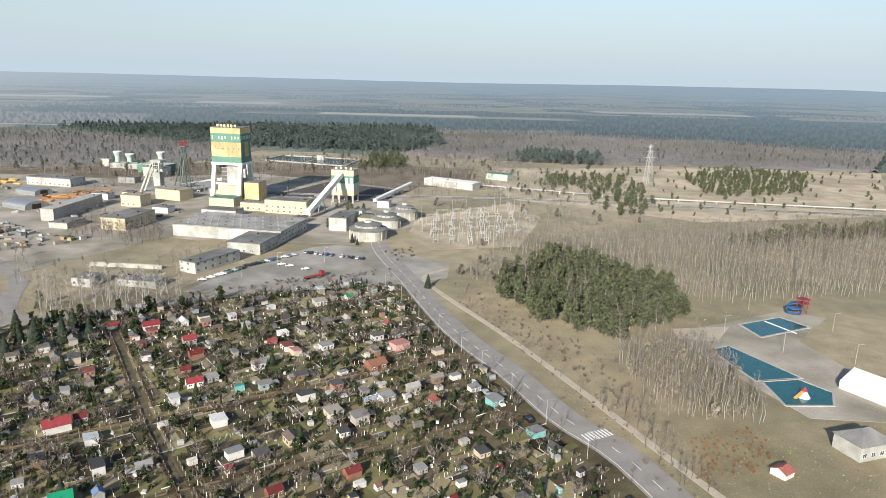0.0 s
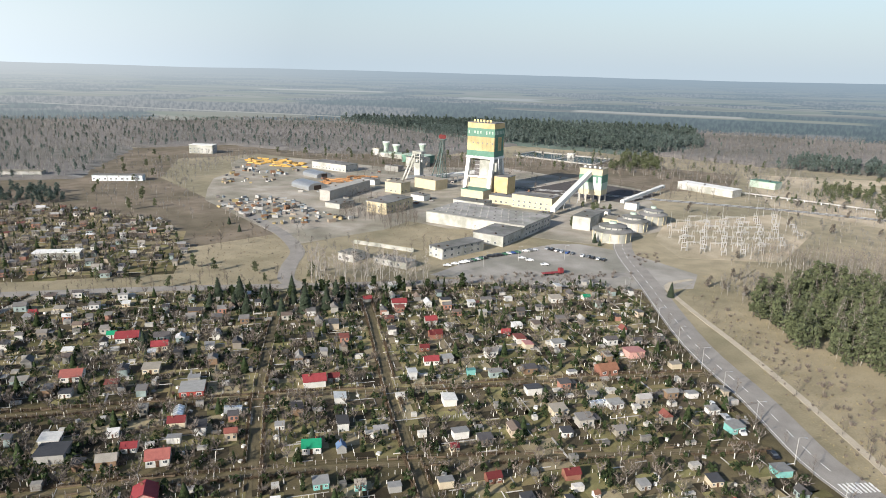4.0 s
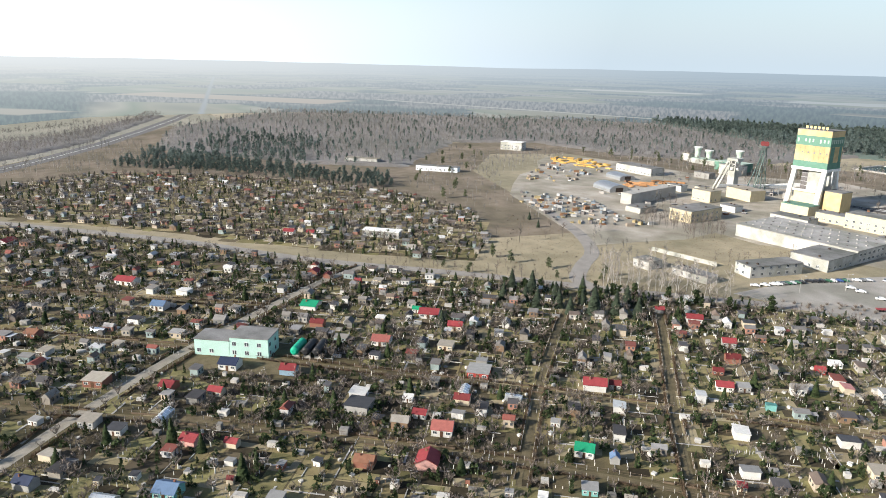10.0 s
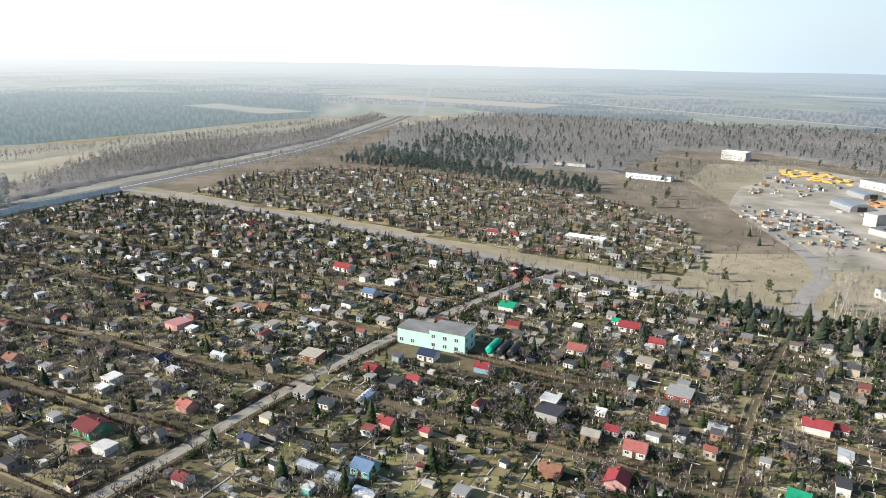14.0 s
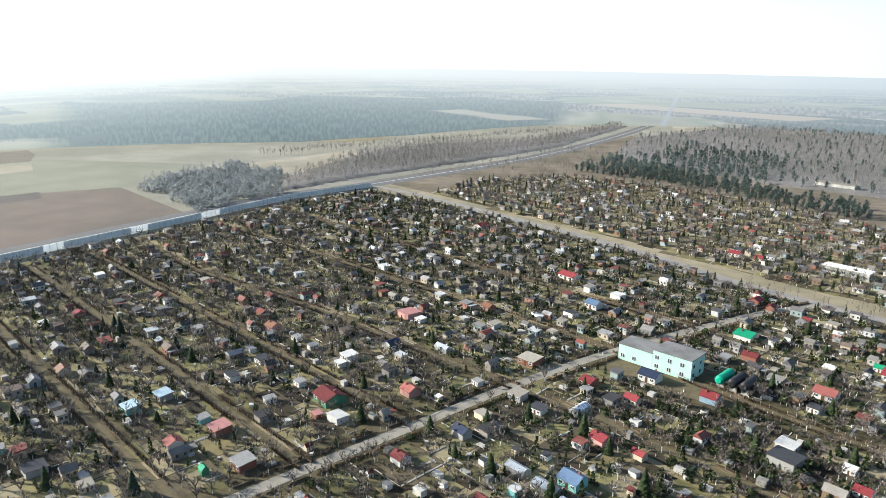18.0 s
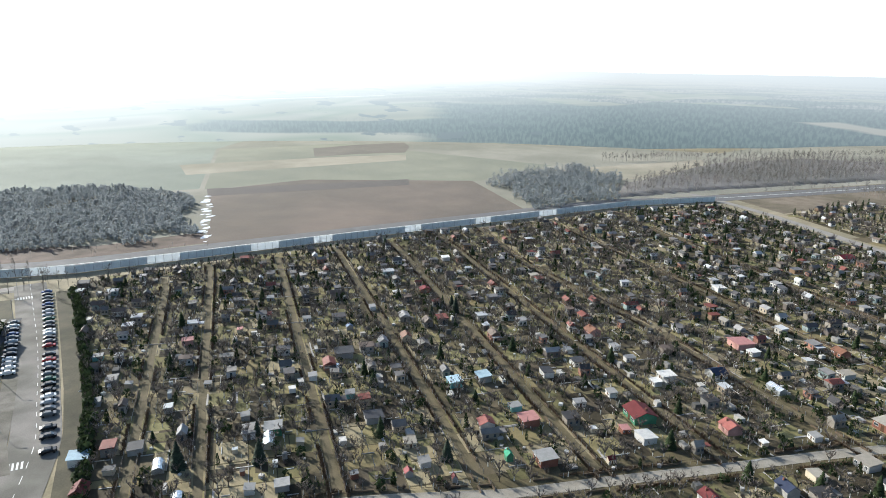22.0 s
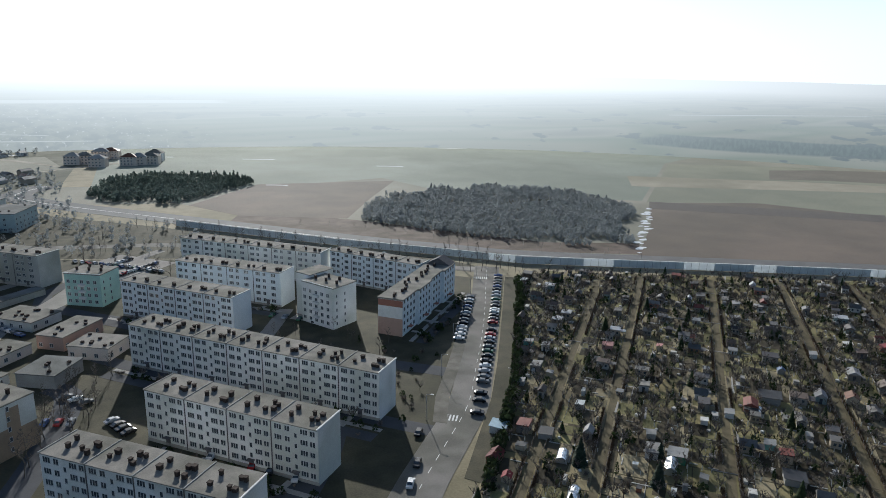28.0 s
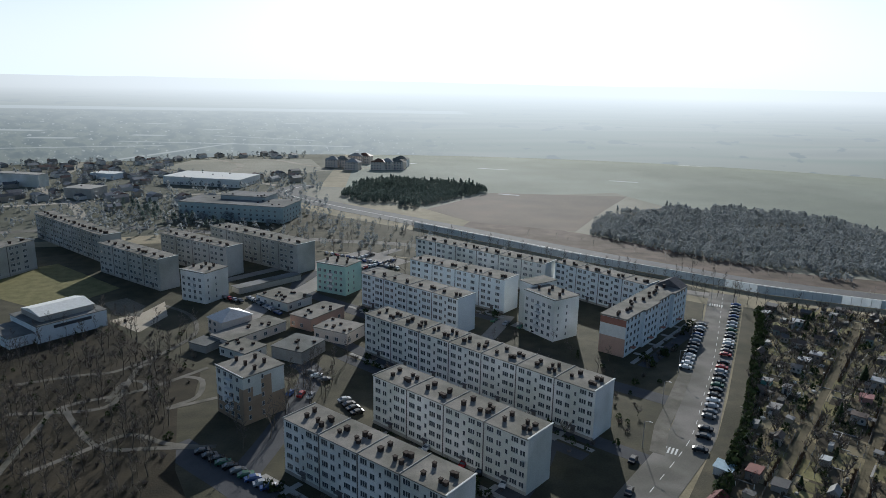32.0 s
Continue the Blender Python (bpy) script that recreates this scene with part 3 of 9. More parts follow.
    for f, c in ((patch(-1516, 22, 163, 640, 400, 20, 90), conifer), (patch(-1330, -330, 20, 470, 190, 25, 110), conifer), (patch(-965, -580, 121, 195, 105, 12, 90), conifer),
                 (patch(-700, 1560, 100, 330, 300), conifer), (patch(380, 1640, 4, 1000, 400, 30, 160), conifer), (patch(60, 1290, 10, 150, 60, 30, 160), bare), (patch(-120, 1760, 3, 420, 50, 15, 60), fields),
                 (patch(-1500, 1100, 30, 260, 260, 30, 200), bare), (patch(-1000, 1300, 20, 380, 170, 30, 200), bare), (patch(-1480, 900, 38, 250, 90, 12, 60), conifer)):
        land = mix(f, land, c)
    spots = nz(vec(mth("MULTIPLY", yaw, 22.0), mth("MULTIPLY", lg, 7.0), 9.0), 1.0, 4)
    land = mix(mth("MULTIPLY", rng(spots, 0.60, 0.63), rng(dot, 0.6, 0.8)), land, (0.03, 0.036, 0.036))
    for f, c in ((patch(-1620, 800, 26, 300, 80, 10, 30), (0.30, 0.225, 0.155)), (patch(-1440, 250, 25, 150, 45, 12, 60), (0.24, 0.20, 0.15)), (patch(-990, 1150, 8, 420, 10, 6, 12), (0.33, 0.30, 0.25)),
                 (patch(-150, 1790, 4, 200, 45, 10, 30), (0.34, 0.31, 0.26)), (patch(-1450, 2350, 20, 240, 60, 14, 40), (0.42, 0.38, 0.32)), (patch(-700, 2250, 15, 130, 90, 20, 140), (0.34, 0.32, 0.29)),
                 (patch(700, 2300, 5, 260, 70, 20, 100), (0.32, 0.30, 0.27)), (patch(150, -2100, 175, 700, 90, 20, 90), (0.55, 0.55, 0.55)), (patch(250, -1400, 175, 260, 40, 10, 40), (0.55, 0.55, 0.55)),
                 (patch(-2200, 1020, 154.2, 1150, 5, 3, 3), (0.20, 0.20, 0.20)), (patch(-1720, -1080, 160, 300, 9, 4, 8), (0.6, 0.6, 0.6))):
        land = mix(f, land, c)
    # far town: trees, gardens and roofs
    town = patch(420, -1350, 0, 640, 640, 80, 300)
    groups = nz(vec(mth("MULTIPLY", yaw, 48.0), mth("MULTIPLY", lg, 9.0), 5.0), 1.0, 4)
    roofs = nz(vec(mth("MULTIPLY", yaw, 190.0), mth("MULTIPLY", lg, 26.0), 2.0), 1.0, 1)
    built = mix(rng(roofs, 0.66, 0.70), stops(groups, [(0.40, (0.012, 0.018, 0.018)), (0.48, (0.05, 0.055, 0.045)), (0.54, (0.13, 0.125, 0.09)), (0.62, (0.10, 0.105, 0.07)), (0.68, (0.19, 0.18, 0.16))]), (0.36, 0.35, 0.34))
    land = mix(town, land, built)
    for cx, cy, deg, hl, hw in ((60, -1050, 165, 170, 5), (120, -960, 60, 120, 4), (20, -1150, 150, 90, 4), (300, -1000, 10, 150, 5), (200, -1200, 170, 26, 10), (110, -1330, 170, 18, 8), (330, -1150, 175, 34, 12), (20, -1300, 165, 14, 6), (-40, -1500, 165, 22, 8), (420, -1300, 170, 40, 14), (230, -1480, 160, 20, 9)):
        land = mix(patch(cx, cy, deg, hl, hw, 3, 6), land, (0.42, 0.41, 0.39))
    # haze painted into the glow: denser with distance, whiter towards the sun
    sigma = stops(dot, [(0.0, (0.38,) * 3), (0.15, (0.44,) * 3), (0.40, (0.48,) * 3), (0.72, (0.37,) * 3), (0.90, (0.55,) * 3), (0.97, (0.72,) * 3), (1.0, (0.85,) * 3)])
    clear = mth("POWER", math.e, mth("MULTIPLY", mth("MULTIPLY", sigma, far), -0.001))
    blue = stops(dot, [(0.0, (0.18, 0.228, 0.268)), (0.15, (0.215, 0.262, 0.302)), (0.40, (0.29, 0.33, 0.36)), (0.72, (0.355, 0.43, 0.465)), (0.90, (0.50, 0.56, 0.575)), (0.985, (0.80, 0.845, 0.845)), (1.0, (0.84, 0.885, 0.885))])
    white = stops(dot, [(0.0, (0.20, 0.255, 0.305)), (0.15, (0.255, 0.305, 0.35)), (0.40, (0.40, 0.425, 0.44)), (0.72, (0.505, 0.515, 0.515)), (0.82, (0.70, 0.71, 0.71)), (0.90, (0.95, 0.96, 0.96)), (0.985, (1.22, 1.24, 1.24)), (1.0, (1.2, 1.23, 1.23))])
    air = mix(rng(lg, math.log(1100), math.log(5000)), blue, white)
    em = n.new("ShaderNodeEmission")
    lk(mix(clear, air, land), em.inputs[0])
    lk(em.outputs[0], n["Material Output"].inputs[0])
    return m


def backdrop():
    n = 360
    b = MB()
    V = []
    for k in range(n):
        a = 2 * math.pi * k / n
        yaw = (math.degrees(a) - 90) % 360
        rad = float(far_radius(yaw))
        top = float(np.interp(yaw, (0, 40, 70, 100, 200, 300, 335, 360), (88, 88, 91, 93, 93, 93, 94, 88)))
        top += 1.2 * noise.noise((math.cos(a) * 3, math.sin(a) * 3, 0.5)) + 0.8 * noise.noise((math.cos(a) * 14, math.sin(a) * 14, 2))
        V += [(rad * math.cos(a), rad * math.sin(a), -1), (rad * math.cos(a), rad * math.sin(a), top)]
    F = [(2 * k, 2 * k + 1, (2 * k + 3) % (2 * n), (2 * k + 2) % (2 * n)) for k in range(n)]
    b.add(V, F)
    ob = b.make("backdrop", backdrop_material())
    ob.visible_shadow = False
    return tagged(ob, "hazy far woods, fields and low hills", "distant land", kind="structure")


backdrop()

# fields and open ground
M_COALF = mat("dark_furrows", (0.09, 0.07, 0.055), (0.065, 0.05, 0.04), scale=15, sheen=0.15)
sheet("field_north", [(26, 770), (334, 840), (507, 830), (350, 550), (184, 500), (45, 575)], 0.03, M_HEATH, "sandy heath with dry grass and scattered pines", "heath")
BARRIER = [(-90, -443), (-159, -350), (-199, -305), (-228, -270), (-317, -204), (-375, -160), (-434, -114), (-517, -50), (-565, 8)]
sheet("field_brown", [(-296, -252), (-363, -302), (-428, -360), (-507, -321), (-569, -191), (-470, -118), (-440, -123), (-331, -208)], 0.03, M_BROWN, "bare brown ploughed field", "field")
sheet("field_green", [(-430, -365), (-640, -520), (-760, -430), (-700, -150), (-572, -185), (-510, -318)], 0.03, M_GREENF, "pale green winter crop field", "field")
sheet("field_pale", [(-696, -119), (-831, -6), (-729, -5), (-625, -80)], 0.06, M_PALEF, "pale stubble field", "field")
sheet("field_dark", [(-112, -508), (-185, -578), (-300, -545), (-245, -480), (-194, -415), (-133, -457)], 0.038, M_BROWN, "dark ploughed field", "field")
sheet("field_strip", [(-433, -365), (-550, -244), (-524, -231), (-409, -344)], 0.05, M_COALF, "dark freshly ploughed strip", "field")
sheet("field_strip", [(-523, -473), (-645, -376), (-704, -317), (-662, -297), (-479, -426)], 0.05, M_PALEF, "pale fallow strip", "field")
sheet("field_strip", [(-701, -435), (-760, -408), (-813, -369), (-772, -343), (-720, -325), (-685, -362), (-638, -394)], 0.05, M_DULL, "brown ploughed strip", "field")
rs = random.Random(4)
for k in range(22):
    f_ = k / 21 + rs.uniform(-0.02, 0.02)
    sx, sy = -300 - 106 * f_ + rs.uniform(-3, 3), -256 - 86 * f_ + rs.uniform(-3, 3)
    r0 = rs.uniform(1.0, 4.2)
    sheet("snow_patch", [(sx + r0 * rs.uniform(0.5, 1.3) * math.cos(a * 0.9), sy + r0 * rs.uniform(0.4, 0.9) * math.sin(a * 0.9)) for a in range(7)], 0.09 + 0.004 * (k % 5), M_SNOW, "melting fleck of snow along the field ditch", "snow")
for sx, sy, sl in ((-222, -750, 38), (-190, -572, 20), (-330, -640, 30), (-480, -760, 40), (-120, -820, 50), (30, -900, 60)):
    sheet("snow_patch", strip([(sx, sy), (sx - sl * 0.8, sy + sl * 0.5)], 3.0), 0.07, M_SNOW, "thin strip of old snow on the field", "snow")
# haze put into this crop's base colour: paler and bluer than winter_crop
sheet("field_south", [(-132, -560), (-60, -620), (-150, -1200), (-900, -1100), (-760, -560), (-640, -525), (-430, -370), (-310, -475), (-298, -565)], 0.03, mat("hazy_winter_crop", (0.235, 0.255, 0.19), (0.19, 0.205, 0.155), scale=30, fine=20, sheen=0.2, big=170), "wide flat winter crop fields", "field")
sheet("field_far", [(-1400, 620), (-1000, 480), (-900, 620), (-1180, 760)], 0.03, M_PALEF, "pale far stubble field", "field")

# garden colonies
GARDEN = [(52, 150), (-24, 322), (-60, 320), (-148, 262), (-219, 221), (-291, 174), (-358, 145), (-428, 102), (-525, 36), (-545, 5), (-510, -40), (-430, -104), (-372, -150), (-316, -192), (-232, -250), (-210, -250), (-178, -212), (-142, -168), (-128, -150), (-91, -116), (-60, -85), (30, 60)]
COLONY = [(-536, 56), (-601, 109), (-622, 187), (-566, 253), (-493, 304), (-409, 334), (-315, 329), (-262, 285), (-235, 246), (-287, 205), (-371, 160), (-440, 117)]
sheet("ground_gardens", GARDEN, 0.03, M_GARDEN, "allotment garden soil and winter grass", "garden ground")
sheet("ground_colony", COLONY, 0.03, M_GARDEN, "allotment garden soil and winter grass", "garden ground")

sheet("ground_scrub", [(-120, -437), (-200, -330), (-262, -278), (-300, -252), (-318, -272), (-270, -300), (-228, -362), (-196, -410), (-140, -470)], 0.034, mat("reddish_scrubland", (0.20, 0.15, 0.12), (0.12, 0.092, 0.075), scale=7, fine=14, big=25), "reddish brown scrubland behind the barrier", "scrubland")
# grass greyed and paled in its base colour to carry some haze
M_PLAIN = mat("pale_winter_grass", (0.27, 0.245, 0.18), (0.21, 0.19, 0.135), scale=22, fine=20, sheen=0.2, big=130)
sheet("field_edge", [(-132, -562), (-60, -622), (-20, -640), (10, -590), (-40, -545), (-95, -525)], 0.035, M_PLAIN, "pale winter grass beside the town edge", "field")
sheet("field_west", [(-250, -262), (-60, -600), (-300, -860), (-640, -660), (-830, -400), (-895, -130), (-905, 10), (-1010, 60), (-1200, 330), (-1290, 540), (-1060, 520), (-850, 272), (-590, 2), (-520, -70)], 0.012, M_PLAIN, "pale hazy winter grassland between the fields", "grassland")

sheet("ground_rough", [(-600, 10), (-840, 268), (-1000, 400), (-960, 400), (-756, 290), (-577, 358), (-500, 425), (-530, 462), (-621, 600), (-560, 690), (-420, 676), (-300, 738), (-150, 790), (20, 760), (10, 640), (-60, 615), (-200, 675), (-316, 618), (-470, 636), (-518, 560), (-445, 458), (-346, 402), (-262, 352), (-240, 334), (-262, 287), (-318, 332), (-411, 338), (-496, 307), (-570, 256), (-626, 188), (-605, 107), (-538, 54)], 0.015, mat("rough_ground", (0.27, 0.22, 0.165), (0.165, 0.135, 0.10), scale=11, fine=14, big=45), "rough brown waste ground round the works", "waste ground")

# roads
MAIN_ROAD = smooth([(66, 120), (50, 167), (35, 191), (21, 223), (1, 263), (-22, 330), (-45, 400), (-50, 470)])
band("road_main", MAIN_ROAD, 11.0, 0.10, M_ASPH, "grey worn asphalt road with lane markings", "road")
PATH_SIDE = smooth([(78, 130), (60, 171), (40, 218), (19, 263), (-3, 305), (-15, 335), (-4, 352)])
band("pavement_main", PATH_SIDE, 2.6, 0.14, M_SAND, "pale paved footpath beside the road", "footpath")
WEST_ROAD = smooth([(-24, 350), (-44, 339), (-148, 271), (-219, 229), (-291, 182), (-358, 151), (-428, 109), (-535, 40), (-590, -10)])
band("road_west", WEST_ROAD, 7.0, 0.09, M_ASPH, "straight grey asphalt road between the gardens", "road")
DRIVE = smooth([(-170, 258), (-182, 262), (-195, 284), (-207, 309), (-235, 336), (-265, 357), (-330, 400)])
band("road_drive", DRIVE, 8.0, 0.08, M_ASPH, "cracked asphalt service road", "road")
sheet("pavement_yard", [(-265, 350), (-215, 320), (-190, 372), (-150, 400), (-60, 400), (-20, 470), (-60, 620), (-200, 680), (-316, 620), (-390, 632), (-436, 622), (-468, 596), (-452, 560), (-418, 520), (-405, 478), (-376, 436), (-346, 398)], 0.05, M_PAVE, "pale concrete works yard", "yard")
sheet("pavement_parking", [(-124, 300), (-112, 345), (-83, 390), (-70, 397), (-42, 391), (-2, 362), (-3, 336), (-20, 326), (-36, 320), (-78, 304)], 0.082, mat("plaza_asphalt", (0.40, 0.37, 0.335), (0.30, 0.275, 0.245), scale=9, fine=30, big=30), "large grey asphalt car park", "car park")
sheet("ground_lawn", [(-191, 346), (-184, 404), (-178, 404), (-134, 392), (-128, 372), (-143, 342)], 0.11, M_GRASS, "dry lawn before the works hall", "lawn")
HIGHWAY = smooth([(-30, -640), (-9, -588), (-97, -460), (-172, -359), (-210, -314), (-240, -281), (-326, -216), (-384, -172), (-443, -126), (-527, -60), (-580, 8), (-830, 255), (-1349, 610), (-1800, 850)])
band("road_highway", HIGHWAY, 22.0, 0.10, mat("highway_asphalt", (0.19, 0.185, 0.18), (0.14, 0.135, 0.13), scale=8, fine=30, rough=0.8), "dual carriageway running to the horizon", "road")
STREET = smooth([(-58, -104), (-80, -124.5), (-92.3, -135), (-108.3, -148.5), (-117.8, -158), (-131.3, -174.5), (-147.8, -194.5), (-167.3, -219.5), (-197, -259.5), (-208, -274)])
band("street", STREET, 12.4, 0.08, M_ASPH, "sunlit grey residential street", "street")
band("street_end", smooth([(-206, -272), (-190, -283), (-150, -330), (-120, -372)]), 6.0, 0.07, M_ASPH, "service road along the noise barrier", "road")

# markings
def dashes(name, pts, width, dash, gap, z, label, offset=0.0):
    b = MB()
    run = 0.0
    for (x0, y0), (x1, y1) in zip(pts, pts[1:]):
        L = math.hypot(x1 - x0, y1 - y0)
        d = Vector(((x1 - x0) / L, (y1 - y0) / L))
        nrm = Vector((-d.y, d.x))
        s = 0.0
        while s < L:
            if (run + s) % (dash + gap) < dash:
                e = min(s + 1.0, L)
                a, c = Vector((x0, y0)) + d * s + nrm * offset, Vector((x0, y0)) + d * e + nrm * offset
                b.prism([tuple(a - nrm * width / 2), tuple(c - nrm * width / 2), tuple(c + nrm * width / 2), tuple(a + nrm * width / 2)], z - 0.02, z)
            s += 1.0
        run += L
    return tagged(b.make(name, M_WHITE), label, "road marking", kind="structure")


dashes("road_marking", MAIN_ROAD, 0.25, 4, 5, 0.112, "dashed white centre line")
dashes("road_marking", MAIN_ROAD, 0.2, 1000, 0, 0.112, "white edge line", 4.6)
dashes("road_marking", HIGHWAY, 0.8, 1000, 0, 0.115, "pale central reservation of the highway")


def crossing(x, y, rz, n, w, length, z, label):
    ob = root("crosswalk", x, y, 0, rz, label, "crosswalk", "crosswalks", "structure")
    for k in range(n):
        MB().box(-length / 2, (k - n / 2) * w * 2, z - 0.03, length / 2, (k - n / 2) * w * 2 + w, z).make("stripe", M_WHITE, ob)
    return ob


crossing(43, 181, 118, 8, 0.6, 4.0, 0.115, "white striped crosswalk on the main road")
crossing(-104, -150, 48, 7, 0.5, 3.5, 0.095, "white striped crosswalk on the street")
crossing(-194, -259, 55, 6, 0.5, 3.5, 0.095, "white striped crosswalk at the street end")
LANES = [
    [(-52, 130), (-83, 174), (-121, 233), (-134, 252)],
    [(-92, 116), (-127, 167), (-157, 218), (-172, 246)],
    [(-78, 137), (-62, 146), (18, 190), (22, 192.2)],
    [(-222, 92), (-180, 118), (-124, 157), (-116, 162)],
    [(-197, 49), (-173, 70), (-124, 107), (-78, 137)],
    [(-197, 49), (-272, -16), (-333, -79), (-400, -128)],
    [(-177, 15), (-342, -119), (-370, -143)],
    [(-158, -13), (-321, -142), (-345, -162)],
    [(-141, -38), (-299, -166), (-318, -182)],
    [(-125, -69), (-270, -184), (-292, -202)],
    [(-108, -96), (-245, -206), (-262, -220)],
    [(-92, -104), (-228, -216), (-240, -228)],
    [(-222, 92), (-300, 28), (-400, -58), (-440, -92)],
    [(-242, 132), (-340, 52), (-490, -60)],
    [(-116, 162), (-20, 222), (5, 236)],
]
DIRT = [(-105, -92), (-125, -66), (-142, -34), (-157, -12), (-175, 15), (-198, 49), (-223, 93), (-255, 165), (-262, 195)]
band("lane_dirt", smooth(DIRT), 4.0, 0.07, mat("gravel_lane", (0.34, 0.31, 0.26), (0.24, 0.215, 0.17), scale=3), "grey gravel lane through the allotments", "lane")
for j, ln in enumerate(LANES):
    band("lane", ln, 2.3, 0.045 + 0.004 * (j % 5), M_LANE, "narrow grassy dirt lane between allotments", "lane")

# ---- woods ----
T_BARE = [far_bare(12, 10, 0.19, 0.26) for k in range(5)]
T_BIRCHF = [far_bare(13, 11, 0.17, 0.14, 0.4) for k in range(5)]
T_BIRCH = [tall_tree(14, 13, 6, 0.8, 0.3, 0.14, 0.12, 0, 0.05) for k in range(6)]
T_PINE = [pine(9.5, 15, 12, 0.24, 0.2, 0.6) for k in range(4)]
T_CROWN = [crown_tree(random.uniform(4.5, 7.5), 56, 0.62) for k in range(5)]
T_SMALLP = [far_pine(7.0, 60, 0.75)]
T_FARP = [far_pine(12.5, 44, 1.15) for k in range(4)]


def wood(name, poly, spacing, templates, size, mats, label, keep=1.0, avoid=(), ragged=0.0):
    """A wood; ragged: how many of its trees are missing in clearings and along the edge."""
    X, Y = fill(poly, spacing, keep=keep, avoid=avoid)
    near_ = within_far(X, Y)
    if ragged:
        line = list(poly) + [poly[0]]
        edge = np.clip(seg_dist(X, Y, line) / 22.0, 0, 1)
        lump = np.array([noise.noise((x / 26, y / 26, 3.0)) for x, y in zip(X, Y)])
        near_ &= lump + 0.55 * edge > ragged - 0.35
    X, Y = X[near_], Y[near_]
    if not len(X):
        return None
    S = np.random.default_rng(len(X)).uniform(0.7, 1.2, len(X)) * size
    return scatter(name, templates, X, Y, S, mats, label, "wood")


def canopy(poly, cell, h, m, label):
    """The closed, uneven mass of crowns of a far wood."""
    xs, ys = [p[0] for p in poly], [p[1] for p in poly]
    gx, gy = np.meshgrid(np.arange(min(xs), max(xs) + cell, cell), np.arange(min(ys), max(ys) + cell, cell))
    rng = np.random.default_rng(int(abs(xs[0])))
    gx = gx + rng.uniform(-0.3, 0.3, gx.shape) * cell
    gy = gy + rng.uniform(-0.3, 0.3, gx.shape) * cell
    ins = (inside(poly, gx.ravel(), gy.ravel()) & within_far(gx.ravel(), gy.ravel(), 25)).reshape(gx.shape)
    z = np.where(ins, h * rng.uniform(0.72, 1.06, gx.shape), -0.3)
    nr, nc = gx.shape
    k = (np.arange(nr - 1)[:, None] * nc + np.arange(nc - 1)[None]).ravel()
    Q = np.stack([k, k + 1, k + nc + 1, k + nc], 1)
    Q = Q[ins.ravel()[Q].any(1)]
    used, inv = np.unique(Q, return_inverse=True)
    V = np.stack([gx.ravel(), gy.ravel(), z.ravel()], 1)[used]
    q = inv.reshape(-1, 4)
    tri = np.concatenate([q[:, [0, 1, 2]], q[:, [0, 2, 3]]])
    ob = link_mesh("tree_canopy", V, tri, [m])
    ob.data.polygons.foreach_set("use_smooth", np.ones(len(tri), bool))
    return tagged(ob, label, "wood", kind="stuff")


# twigs lifted to pale blue-grey: haze over the copses painted into their colour
M_COPSE = mat("hazed_copse", (0.33, 0.35, 0.355), (0.25, 0.268, 0.275), scale=12, island=0.15, thin=0.5, spec=0.0)
BM, CM, PM = [M_BIRCH, M_BARK, M_TWIG], [M_BARK, M_FARND], [M_BARK, M_PINE]
GM = [M_BARK, M_BARK, M_TWIG]
M_PALET = mat("pale_trunk", (0.40, 0.36, 0.32), (0.26, 0.23, 0.205), scale=1, island=0.3)
FB, FG = [M_BIRCH, M_BARK, M_FARTW], [M_PALET, M_BARK, M_FARTW]
N_CONIF = [(-663, 1100), (-300, 900), (-80, 870), (-20, 1000), (-100, 1750), (-700, 1850)]
N_BARE = [(-90, 990), (-90, 890), (60, 850), (150, 840), (340, 845), (507, 835), (830, 1350), (230, 1500), (-122, 1400)]
NW_BARE = [(-1166, 662), (-880, 760), (-621, 605), (-560, 690), (-420, 680), (-300, 740), (-250, 900), (-670, 1100), (-1300, 1250), (-1500, 900)]
ROADSIDE = [(-545, -66), (-618, -61), (-788, 3), (-887, 94), (-900, 200), (-1020, 310), (-1230, 470), (-1215, 490), (-1012, 350), (-850, 243), (-722, 113), (-612, -6)]
W_BIRCH = [(-966, 395), (-1166, 662), (-880, 755), (-621, 598), (-530, 459), (-500, 420), (-577, 355), (-756, 285)]
for k, q in enumerate((N_CONIF, N_BARE, NW_BARE, W_BIRCH)):
    sheet("forest_floor", q, 0.02 + 0.004 * k, M_DARKF, "brown leaf litter under the woods", "forest floor")
for q, h in ((N_CONIF, 8.5), ([(507, 840), (900, 1000), (1300, 1300), (1100, 1500), (840, 1340)], 8.5)):
    canopy(q, 6, h * 0.5, M_CANOPC, "closed dark green crowns of a far conifer forest")
for q, h, c in ((N_BARE, 3.4, 6), (NW_BARE, 2.4, 7), (W_BIRCH, 2.0, 6), (ROADSIDE, 2.2, 5)):
    canopy(q, c, h, M_CANOPB, "grey-brown mass of twigs of a leafless wood")
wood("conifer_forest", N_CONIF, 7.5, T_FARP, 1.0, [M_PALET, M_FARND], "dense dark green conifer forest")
wood("bare_forest", N_BARE, 8.5, T_BARE, 0.82, FG, "leafless grey-brown deciduous forest")
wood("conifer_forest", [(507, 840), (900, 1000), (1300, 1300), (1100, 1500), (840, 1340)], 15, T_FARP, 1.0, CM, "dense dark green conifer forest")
wood("pine_clump", [(57, 825), (173, 815), (184, 900), (96, 930)], 8, T_FARP, 0.9, CM, "dark pines at the wood edge")
